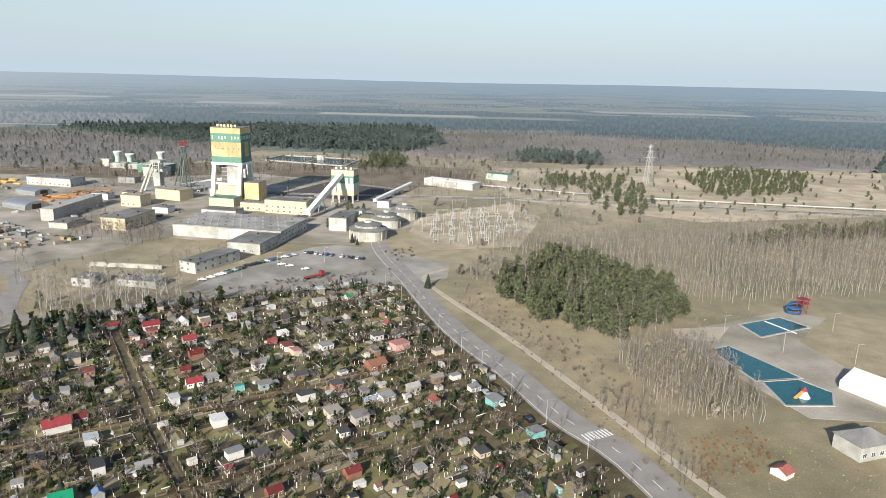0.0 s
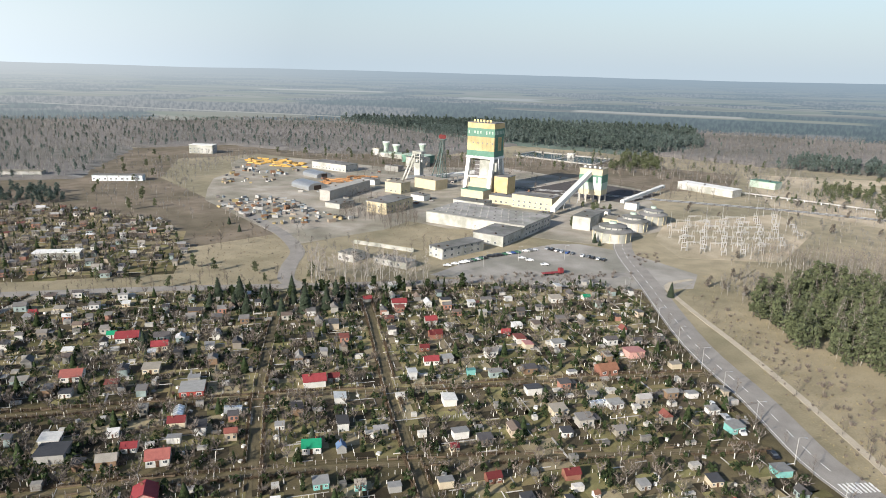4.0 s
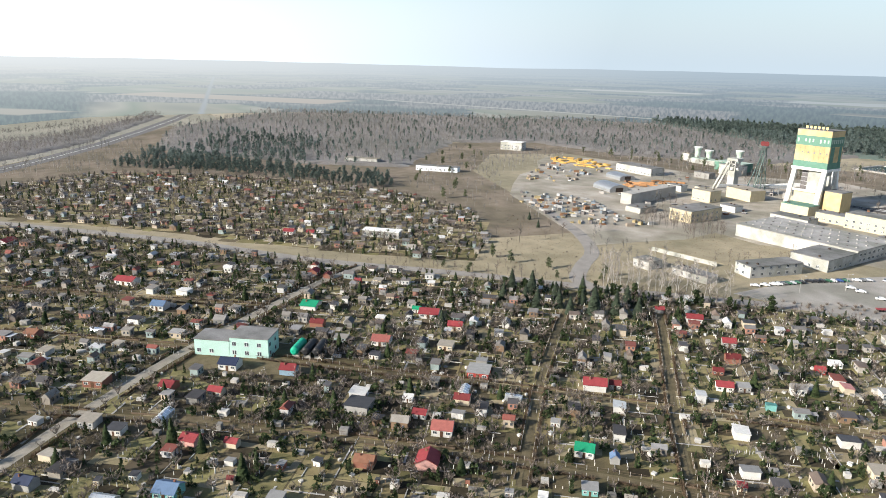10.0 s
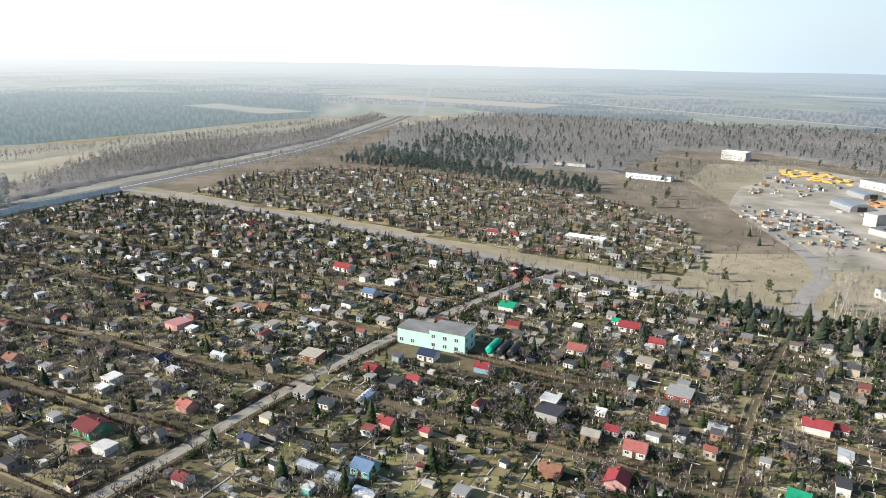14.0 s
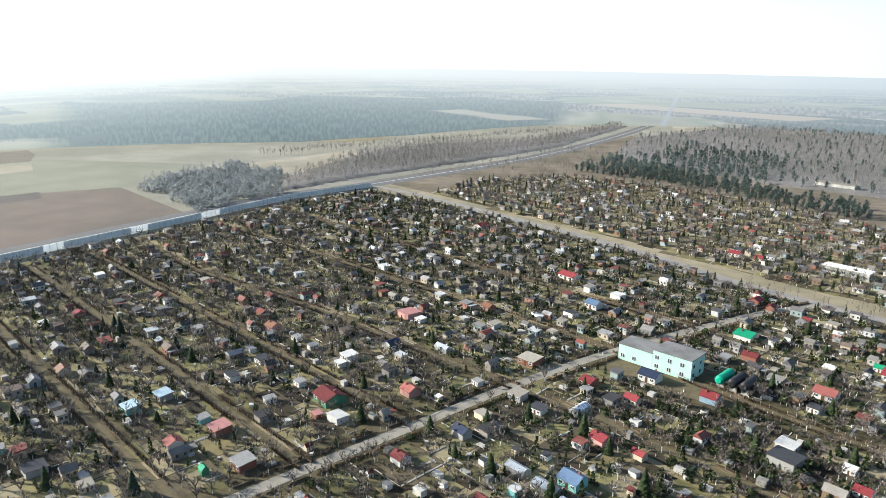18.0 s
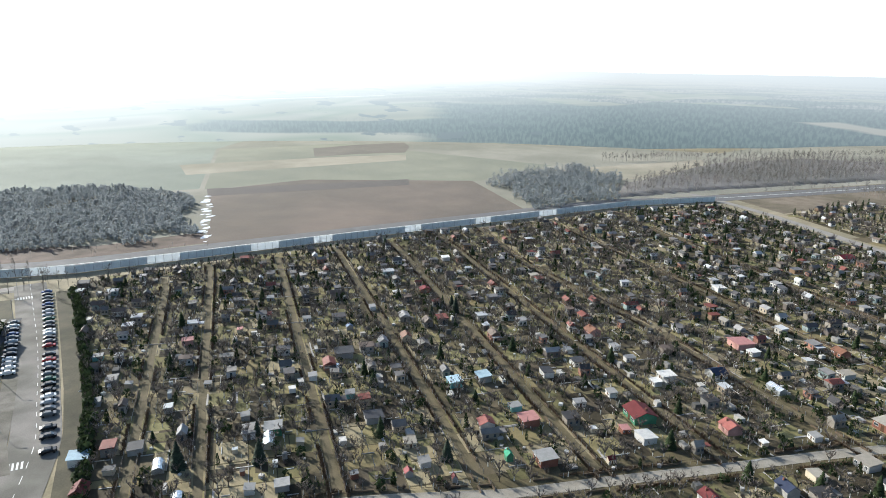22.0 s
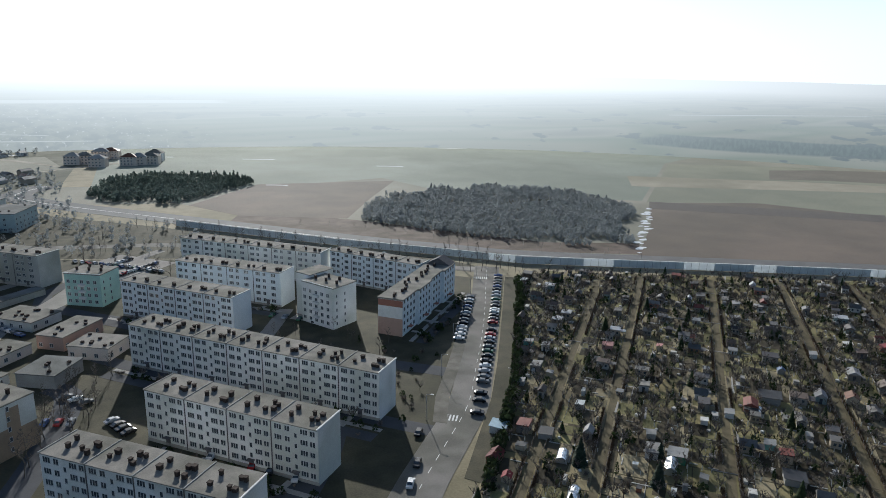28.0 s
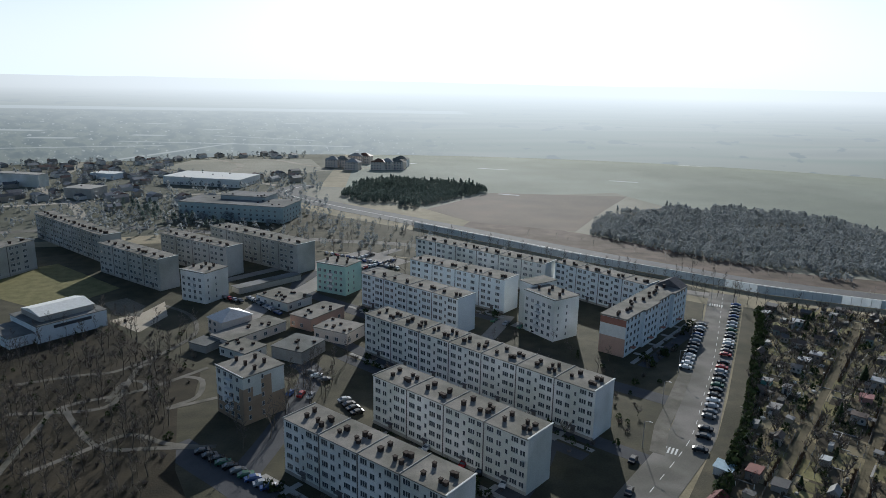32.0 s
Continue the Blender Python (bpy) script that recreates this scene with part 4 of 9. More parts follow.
wood("pine_clump", [(76, 658), (103, 720), (178, 700), (166, 562), (132, 490), (115, 521), (116, 612)], 8.5, T_PINE, 0.85, PM, "green pines on the heath", 0.6)
wood("pine_clump", [(242, 740), (325, 810), (391, 773), (333, 654), (248, 614), (229, 626)], 8.5, T_PINE, 0.7, PM, "young green pine plantation on the heath")
wood("pine_clump", [(-103, 722), (-104, 840), (-71, 850), (-55, 749)], 8, T_PINE, 0.9, PM, "pines beside the settling basin")
wood("heath_scrub", [(30, 770), (334, 835), (500, 820), (350, 560), (184, 510), (50, 590)], 15, [pine(4.2, 9, 10, 0.36, 0.08, 0.5) for k in range(3)], 1.0, PM, "scattered young pines on sandy heath", 0.42)
wood("scrub", [(42, 395), (22, 405), (22, 463), (70, 523), (129, 478), (270, 523), (252, 486), (119, 436)], 7, T_BARE, 0.55, FG, "leafless scrub beside the substation", 0.6)
wood("birch_wood", [(20, 398), (45, 380), (98, 350), (114, 305), (217, 330), (320, 430), (340, 500), (119, 440), (64, 420)], 4.6, T_BIRCH, 0.9, BM, "leafless birch wood with pale trunks")
wood("pine_strip", [(170, 425), (330, 470), (360, 500), (250, 470)], 6, T_PINE, 0.9, PM, "pines along the far side of the birch wood")
wood("pine_grove", [(25, 331), (60, 385), (107, 320), (103, 284), (64, 252), (36, 275), (21, 305)], 5.4, T_PINE, 1.0, PM, "dense grove of green pines")
wood("birch_grove", [(25, 331), (60, 385), (107, 320), (103, 284), (64, 252), (36, 275), (21, 305)], 7, T_BIRCH, 0.85, BM, "pale birches among the pines")
wood("birch_grove", [(61, 240), (85, 252), (101, 250), (99, 215), (97, 190), (64, 195)], 3.0, T_BIRCH, 0.72, BM, "pale leafless birch grove by the pools")
wood("scrub", [(0, 345), (25, 380), (32, 350), (18, 317)], 4.5, T_BARE + T_PINE[:1], 0.55, FG, "scrub beside the road junction")
wood("pine_plantation", [(-647, 201), (-746, 277), (-546, 336), (-460, 374), (-411, 335), (-497, 302), (-568, 270)], 6.0, T_PINE, 0.72, CM, "young dark pine plantation", 0.62)
wood("pine_plantation", [(-652, 255), (-858, 420), (-701, 460), (-540, 350)], 10, T_FARP, 0.8, CM, "dark pines among birches", 0.6)
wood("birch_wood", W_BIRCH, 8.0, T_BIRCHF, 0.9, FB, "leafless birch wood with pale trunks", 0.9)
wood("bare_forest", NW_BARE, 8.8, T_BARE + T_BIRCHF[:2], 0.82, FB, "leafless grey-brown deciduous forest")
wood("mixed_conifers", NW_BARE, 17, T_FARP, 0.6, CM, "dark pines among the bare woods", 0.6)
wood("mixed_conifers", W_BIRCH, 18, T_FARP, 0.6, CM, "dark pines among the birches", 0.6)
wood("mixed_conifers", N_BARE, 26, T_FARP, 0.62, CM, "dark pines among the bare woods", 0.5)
wood("bare_wood", ROADSIDE, 6.5, T_BARE, 0.85, FG, "leafless roadside trees")
wood("bare_wood", [(-557, -178), (-620, -165), (-696, -119), (-640, -70), (-528, -60), (-470, -110)], 4.6, T_CROWN + T_BARE[:1], 0.95, [M_COPSE, M_COPSE, M_COPSE], "leafless trees at the field edge", ragged=0.4)
wood("mixed_wood", [(-190, -404), (-245, -470), (-330, -495), (-405, -440), (-400, -350), (-312, -270), (-266, -290), (-224, -356)], 2.9, T_CROWN + T_CROWN[:3] + T_SMALLP, 0.68, [M_COPSE, M_COPSE, M_COPSE], "dark wood behind the noise barrier", ragged=0.42)
wood("mixed_wood", [(-51, -556), (-62, -640), (-112, -665), (-188, -615), (-182, -578), (-99, -511)], 3.2, T_CROWN[:1] + T_SMALLP, 0.75, [M_COPSE, M_FARND, M_FARND], "dark copse beside the highway", ragged=0.3)
wood("birch_wood", [(-602, 30), (-640, 110), (-628, 186), (-660, 240), (-760, 280), (-850, 290), (-835, 262), (-720, 145)], 7.5, T_BIRCHF + T_BARE[:2], 0.7, FB, "leafless birches beside the highway", 0.6)
wood("tree_row", [(-765, -110), (-1053, 305), (-1045, 312), (-757, -100)], 5, T_BARE, 0.9, FB, "row of pale leafless trees along the field")
X, Y = fill([(-300, -240), (-262, -302), (-165, -420), (-155, -410), (-245, -300), (-285, -232)], 8, keep=0.6)
scatter("verge_scrub", T_BARE, X, Y, np.full(len(X), 0.35), FG, "reddish scrub behind the barrier", "scrub")
# ---- garden cabins ----
ROOFS = {"red": (0.25, 0.048, 0.052), "darkred": (0.15, 0.034, 0.034), "salmon": (0.31, 0.11, 0.092), "pink": (0.45, 0.22, 0.20), "brown": (0.22, 0.11, 0.07),
         "green": (0.02, 0.25, 0.13), "teal": (0.12, 0.32, 0.30), "blue": (0.12, 0.18, 0.28), "navy": (0.03, 0.04, 0.075), "paleblue": (0.42, 0.55, 0.62),
         "dark": (0.07, 0.07, 0.075), "grey": (0.28, 0.275, 0.265), "beige": (0.38, 0.34, 0.28), "white": (0.68, 0.66, 0.62), "pale": (0.52, 0.54, 0.54)}
WALLS = {"white": (0.66, 0.64, 0.60), "beige": (0.55, 0.47, 0.35), "grey": (0.32, 0.31, 0.29), "pink": (0.52, 0.30, 0.26), "brick": (0.26, 0.12, 0.085),
         "red": (0.40, 0.07, 0.06), "teal": (0.20, 0.45, 0.42), "green": (0.08, 0.22, 0.13), "blue": (0.25, 0.36, 0.45), "wood": (0.22, 0.15, 0.09)}
M_ROOF = {k: mat("roof_" + k, v, tuple(c * 0.78 for c in v), rough=0.6, scale=1.2, rnd=0.15, bump=0.25) for k, v in ROOFS.items()}
M_WALL = {k: mat("wall_" + k, v, tuple(c * 0.82 for c in v), rough=0.85, scale=1.6, rnd=0.12, bump=0.15) for k, v in WALLS.items()}
M_WOOD = mat("weathered_wood", (0.20, 0.15, 0.10), (0.12, 0.09, 0.065), scale=0.8, rnd=0.2)
M_DOOR = mat("door_brown", (0.12, 0.065, 0.04), (0.09, 0.05, 0.03), scale=0.5)
SHAPE = {"red": "gable", "darkred": "gable", "salmon": "gable", "navy": "gable", "green": "gable", "brown": "gable", "blue": "gable"}
WORDS = {"darkred": "dark red", "paleblue": "pale blue", "pale": "pale grey", "navy": "dark navy"}


def cabin_meshes(shape):
    """Wall, roof, door, window and chimney of a cabin 6 m wide, as mesh builders."""
    w, d, h, o = 3.0, 2.3, 2.5, 0.3
    wall, roof = MB(), MB()
    if shape == "gable":
        r = 1.5
        pts = [(-d, 0), (d, 0), (d, h), (0, h + r), (-d, h)]
        wall.add([(-w, y, z) for y, z in pts] + [(w, y, z) for y, z in pts], [(4, 3, 2, 1, 0), (5, 6, 7, 8, 9)] + [(k, (k + 1) % 5, 5 + (k + 1) % 5, 5 + k) for k in range(5)])
        e = [(-d - o, h - o * r / d + 0.02), (0, h + r + 0.02), (d + o, h - o * r / d + 0.02), (d + o, h - o * r / d + 0.17), (0, h + r + 0.2), (-d - o, h - o * r / d + 0.17)]
        roof.add([(-w - o, y, z) for y, z in e] + [(w + o, y, z) for y, z in e], [(0, 5, 4, 1), (1, 4, 3, 2), (6, 7, 10, 11), (7, 8, 9, 10)] + [(k, (k + 1) % 6, 6 + (k + 1) % 6, 6 + k) for k in range(6)])
    else:
        wall.box(-w, -d, 0, w, d, h)
        e = [(-d - o, h + 0.01), (d + o, h + 0.40), (d + o, h + 0.56), (-d - o, h + 0.17)]
        roof.add([(-w - o, y, z) for y, z in e] + [(w + o, y, z) for y, z in e], [(0, 1, 2, 3), (4, 7, 6, 5)] + [((k + 1) % 4, k, 4 + k, 4 + (k + 1) % 4) for k in range(4)])
        wall.add([(-w, d, h), (w, d, h), (w, d, h + 0.38), (-w, d, h + 0.38), (-w, -d, h), (w, -d, h)], [(0, 3, 2, 1), (4, 3, 0), (5, 1, 2)])
    return wall, roof


PROTO = {}


def cabin(x, y, roof, wall, size, turn=None, name="garden_cabin"):
    """A small allotment house about size metres wide."""
    shape = SHAPE.get(roof, "flat")
    key = (shape, roof, wall)
    rnd_ = random.Random(int(x * 7 + y * 13))
    if turn is None:
        turn = 36 + rnd_.choice((0, 0, 0, 180, 180, 0, 90)) + rnd_.uniform(-5, 5)
    s = size * 0.8 / 6.6
    m = pose(x, y, 0.03, 0, 0, turn) @ Matrix.Diagonal((s, s * rnd_.uniform(0.9, 1.25), max(0.66, min(0.92, 0.9 * s ** 0.5)), 1))
    if key in PROTO:
        ob = copy_thing(PROTO[key], m)
    else:
        ob = root(name, 0, 0)
        wm, rm = cabin_meshes(shape)
        wm.make("wall", M_WALL[wall], ob)
        top = rm.make("roof", M_ROOF[roof], ob)
        MB().box(-0.45, -2.36, 0.05, 0.45, -2.28, 2.0).make("door", M_DOOR, ob)
        for px in (-1.9, 1.9):
            wd = MB().box(px - 0.65, -2.36, 0.95, px + 0.65, -2.28, 1.95, 0).box(px - 0.55, -2.38, 1.05, px - 0.04, -2.35, 1.85, 1).box(px + 0.04, -2.38, 1.05, px + 0.55, -2.35, 1.85, 1)
            wd.make("window", [M_WHITE, M_GLASS], ob)
        if shape == "gable":
            MB().box(1.2, 0.4, 3.0, 1.65, 0.85, 4.5).make("chimney", M_WALL["brick"], top)
        ob.matrix_basis = m
        PROTO[key] = ob
    style = "gabled roof" if shape == "gable" else "low pitched roof"
    CABINS.append((x, y, size))
    return tagged(ob, "small %s allotment cabin with a %s %s" % (WORDS.get(wall, wall), WORDS.get(roof, roof), style), "garden cabin", "garden cabins")


CABINS = []
cabin(-110.6, 173.3, "red", "white", 9.4)
cabin(-106.4, 178.3, "darkred", "grey", 4.9)
cabin(-97.4, 166.9, "pale", "white", 5.7)
cabin(-90.3, 139.8, "green", "white", 6.7)
cabin(-82.9, 142.6, "blue", "grey", 3.8)
cabin(-66.8, 179.8, "white", "white", 6.4)
cabin(-56.8, 162.8, "grey", "white", 5.9)
cabin(-45.1, 197.4, "dark", "white", 6.7)
cabin(-34.6, 187.2, "beige", "beige", 6.3)
cabin(-19.7, 198.8, "grey", "white", 8.4)
cabin(-19.4, 241.6, "pink", "pink", 8.2)
cabin(-29.8, 176.2, "dark", "white", 5.4)
cabin(-36.5, 215.8, "grey", "white", 5.9)
cabin(-46.6, 238.8, "grey", "white", 9.1)
cabin(-56.4, 232.4, "pink", "beige", 5.5)
cabin(-67.2, 240.3, "red", "red", 4.4)
cabin(-98.2, 239.4, "red", "grey", 6.4)
cabin(-90.8, 226.5, "darkred", "brick", 6.5)
cabin(-89.7, 213.5, "darkred", "brick", 5.8)
cabin(-83.1, 204.2, "red", "white", 6.0)
cabin(-78.7, 208.1, "grey", "grey", 5.2)
cabin(-67.7, 202.0, "teal", "teal", 3.9)
cabin(-102.0, 264.6, "dark", "beige", 5.9)
cabin(-118.7, 253.0, "red", "white", 7.3)
cabin(-78.3, 280.2, "white", "white", 5.6)
cabin(-58.8, 288.3, "beige", "white", 7.1)
cabin(-47.0, 297.3, "green", "white", 5.7)
cabin(-26.1, 222.3, "brown", "brick", 8.8)
cabin(-65.6, 250.0, "white", "white", 6.8)
cabin(-4.8, 237.5, "beige", "beige", 6.8)
cabin(1.7, 216.1, "grey", "white", 6.6)
cabin(8.1, 207.6, "grey", "white", 6.8)
cabin(14.3, 198.7, "grey", "teal", 6.2)
cabin(25.3, 180.1, "grey", "teal", 7.5)
cabin(-41.8, 146.4, "darkred", "brick", 6.6)
cabin(-24.2, 156.0, "darkred", "brick", 7.0)
cabin(-6.9, 158.9, "grey", "grey", 6.1)
cabin(9.4, 168.1, "dark", "beige", 6.4)
cabin(-79.5, 126.9, "grey", "teal", 6.8)
cabin(-62.4, 132.8, "grey", "grey", 6.7)
cabin(-51.8, 139.5, "grey", "beige", 5.0)
cabin(-133.3, 120.2, "red", "white", 4.7)
cabin(-125.9, 128.2, "grey", "white", 6.7)
cabin(-131.1, 135.0, "darkred", "beige", 6.3)
cabin(-122.7, 119.2, "salmon", "white", 7.8)
cabin(-113.4, 105.4, "red", "pink", 7.8)
cabin(-148.0, 109.5, "dark", "grey", 9.6)
cabin(-154.6, 114.2, "white", "white", 8.5)
cabin(-142.8, 123.7, "white", "white", 5.3)
cabin(-182.1, 144.5, "salmon", "white", 9.1)
cabin(-173.8, 135.0, "dark", "white", 5.9)
cabin(-140.8, 152.2, "grey", "red", 9.4)
cabin(-163.8, 159.1, "beige", "beige", 9.4)
cabin(-191.3, 175.9, "red", "white", 9.1)
cabin(-198.4, 175.3, "green", "white", 5.6)
cabin(-174.4, 173.9, "red", "beige", 7.4)
cabin(-199.5, 157.6, "white", "beige", 4.9)
cabin(-243.8, 179.1, "red", "red", 7.8)
cabin(-259.2, 173.1, "darkred", "brick", 7.0)
cabin(-266.8, 170.5, "red", "brick", 6.5)
cabin(-219.8, 202.6, "white", "beige", 7.2)
cabin(-237.9, 186.2, "beige", "beige", 7.3)
cabin(-172.1, 227.9, "dark", "white", 6.0)
cabin(-104.5, 145.8, "grey", "white", 5.0)
cabin(-146.4, 159.3, "grey", "grey", 7.8)
cabin(-159.7, 182.3, "grey", "white", 7.3)
cabin(-133.4, 251.7, "red", "grey", 6.4)
cabin(-196.7, 73.3, "red", "brick", 7.6)
cabin(-183.7, 82.5, "red", "beige", 6.6)
cabin(-182.4, 106.7, "red", "blue", 6.9)
cabin(-162.4, 65.3, "red", "pink", 6.6)
cabin(-153.9, 72.7, "red", "beige", 5.5)
cabin(-198.4, 94.3, "navy", "white", 8.3)
cabin(-308.2, 99.8, "red", "white", 10.6)
cabin(-278.7, 113.1, "white", "white", 8.8)
cabin(-267.3, 98.2, "blue", "white", 7.9)
cabin(-258.1, 85.6, "dark", "white", 8.1)
cabin(-230.1, 145.4, "green", "white", 11.0)
cabin(-211.0, 136.2, "darkred", "brick", 8.9)
cabin(-124.1, 93.7, "brown", "brick", 6.4)
cabin(-144.0, 52.0, "blue", "teal", 7.5)
cabin(-125.4, 69.2, "grey", "grey", 8.0)
cabin(-180.5, 52.6, "dark", "white", 7.0)
cabin(-213.9, 58.0, "beige", "brick", 8.8)
cabin(-189.5, 48.5, "beige", "grey", 6.5)
cabin(-168.9, 28.3, "navy", "grey", 6.5)
cabin(-178.5, 35.7, "beige", "beige", 6.8)
cabin(-194.8, 15.9, "salmon", "pink", 6.5)
cabin(-190.6, 24.2, "white", "beige", 4.6)
cabin(-199.6, 37.6, "grey", "white", 5.9)
cabin(-231.7, 11.8, "navy", "white", 7.0)
cabin(-223.0, -3.4, "white", "white", 8.0)
cabin(-217.2, -6.2, "white", "white", 5.9)
cabin(-192.4, -8.6, "darkred", "green", 10.3)
cabin(-180.4, -5.7, "white", "white", 8.4)
cabin(-157.7, 11.0, "darkred", "white", 5.5)
cabin(-262.6, 20.0, "pink", "pink", 9.2)
cabin(-256.2, 24.0, "white", "white", 5.9)
cabin(-248.5, 52.0, "beige", "white", 6.3)
cabin(-256.1, 41.4, "white", "beige", 6.4)
cabin(-239.3, 72.7, "beige", "beige", 5.7)
cabin(-268.1, 53.2, "brown", "brick", 6.2)
cabin(-414.5, 74.8, "red", "white", 9.3)
cabin(-342.2, 202.2, "red", "white", 7.4)
cabin(-333.1, 211.1, "red", "beige", 6.7)
cabin(-302.6, 146.3, "dark", "white", 6.9)
cabin(-330.0, 12.2, "white", "white", 9.1)
cabin(-198.0, -58.2, "paleblue", "grey", 6.4)
cabin(-190.8, -65.4, "paleblue", "teal", 6.3)
cabin(-170.2, -48.1, "salmon", "white", 5.7)
cabin(-176.7, -37.6, "pink", "brick", 6.8)
cabin(-183.0, -43.4, "grey", "teal", 5.9)
cabin(-209.7, -40.1, "dark", "white", 8.1)
cabin(-222.3, -32.3, "dark", "white", 7.3)
cabin(-193.2, -26.2, "grey", "white", 6.5)
cabin(-203.7, -18.3, "grey", "white", 6.7)
cabin(-179.5, -19.8, "white", "beige", 4.1)
cabin(-159.1, -28.4, "grey", "brick", 6.8)
cabin(-156.6, -37.5, "green", "green", 3.4)
cabin(-232.7, -16.3, "grey", "white", 6.7)
cabin(-241.0, -22.6, "grey", "white", 6.4)
cabin(-231.3, -37.5, "grey", "white", 5.9)
cabin(-251.7, -32.4, "brown", "pink", 6.7)
cabin(-182.8, -11.6, "pink", "brick", 4.1)
cabin(-196.7, -108.5, "dark", "grey", 6.9)
cabin(-176.6, -108.5, "grey", "white", 6.4)
cabin(-197.2, -132.3, "grey", "beige", 6.3)
cabin(-242.0, -120.9, "grey", "white", 6.6)
cabin(-271.9, -110.0, "red", "brick", 6.6)
cabin(-218.0, -94.6, "brown", "beige", 5.9)
cabin(-234.3, -165.3, "grey", "grey", 6.5)
cabin(-112.5, -136.4, "paleblue", "white", 6.3)
cabin(-102.5, -124.8, "darkred", "brick", 8.1)
cabin(-143.9, -100.6, "grey", "green", 6.6)
cabin(-141.6, -90.5, "grey", "beige", 5.4)
cabin(-119.0, -89.8, "grey", "white", 5.3)
cabin(-123.3, -83.7, "grey", "grey", 7.3)
cabin(-152.7, -63.6, "beige", "beige", 5.7)
cabin(-324.0, -120.6, "white", "white", 7.7)
cabin(-166.5, -109.5, "white", "white", 4.0)
cabin(-313.2, -70.9, "beige", "beige", 7.2)
cabin(-147.1, -112.2, "grey", "grey", 6.2)
cabin(-141.8, -134.9, "pale", "grey", 4.0)
cabin(-136.5, -156.9, "grey", "grey", 6.8)
cabin(-145.7, -56.5, "grey", "white", 6.1)
cabin(-199.7, -154.4, "pink", "beige", 5.3)
cabin(-219.7, -138.0, "grey", "white", 5.9)
cabin(-219.0, -118.7, "blue", "grey", 6.6)
cabin(-183.1, -164.3, "pink", "pink", 5.2)
cabin(-149.2, -157.2, "grey", "beige", 5.1)
cabin(-160.3, -181.9, "grey", "teal", 5.6)
cabin(-170.7, -91.7, "grey", "teal", 6.1)
cabin(-160.9, -78.6, "dark", "grey", 5.7)
cabin(-263.1, -119.7, "white", "white", 5.5)
cabin(-121.9, -127.3, "dark", "grey", 5.0)
cabin(-159.1, -135.3, "grey", "beige", 4.9)
# ---- allotment rows ----
E1, E2 = Vector((0.795, 0.607)), Vector((-0.607, 0.795))
rngG = np.random.default_rng(11)
ALL_LANES = LANES + [DIRT, WEST_ROAD, MAIN_ROAD, STREET]


def clear_of(X, Y, lane=4.0, house=6.0):
    ok = np.ones(np.shape(X), bool)
    for ln in ALL_LANES:
        wide = 9.0 if ln is MAIN_ROAD or ln is STREET else 6.0 if ln is WEST_ROAD else lane + 0.8 if ln is DIRT else lane
        ok &= seg_dist(X, Y, ln) > wide
    for x, y, s in CABINS:
        ok &= np.hypot(X - x, Y - y) > house * 0.5 + s * 0.5
    return ok & ~inside([(-224, 92), (-200, 122), (-176, 118), (-188, 94), (-212, 78)], X, Y)


def plot_points(poly, du, dv, keep):
    u, v = np.meshgrid(np.arange(-700, 300, du), np.arange(-300, 700, dv))
    u = u.ravel() + rngG.uniform(-0.3, 0.3, u.size) * du
    v = v.ravel() + rngG.uniform(-0.3, 0.3, v.size) * dv
    X, Y = u * E1.x + v * E2.x, u * E1.y + v * E2.y
    ok = inside(poly, X, Y) & (rngG.random(X.size) < keep)
    return X[ok], Y[ok]


WALL_MIX = ["white", "white", "white", "white", "beige", "grey", "wood", "brick", "teal", "pink", "beige"]
ROOF_MIX = ["grey", "dark", "grey", "dark", "dark", "dark", "beige", "white", "pale", "red", "darkred", "brown", "darkred"]
far_w, far_r, far_o = MB(), MB(), MB()


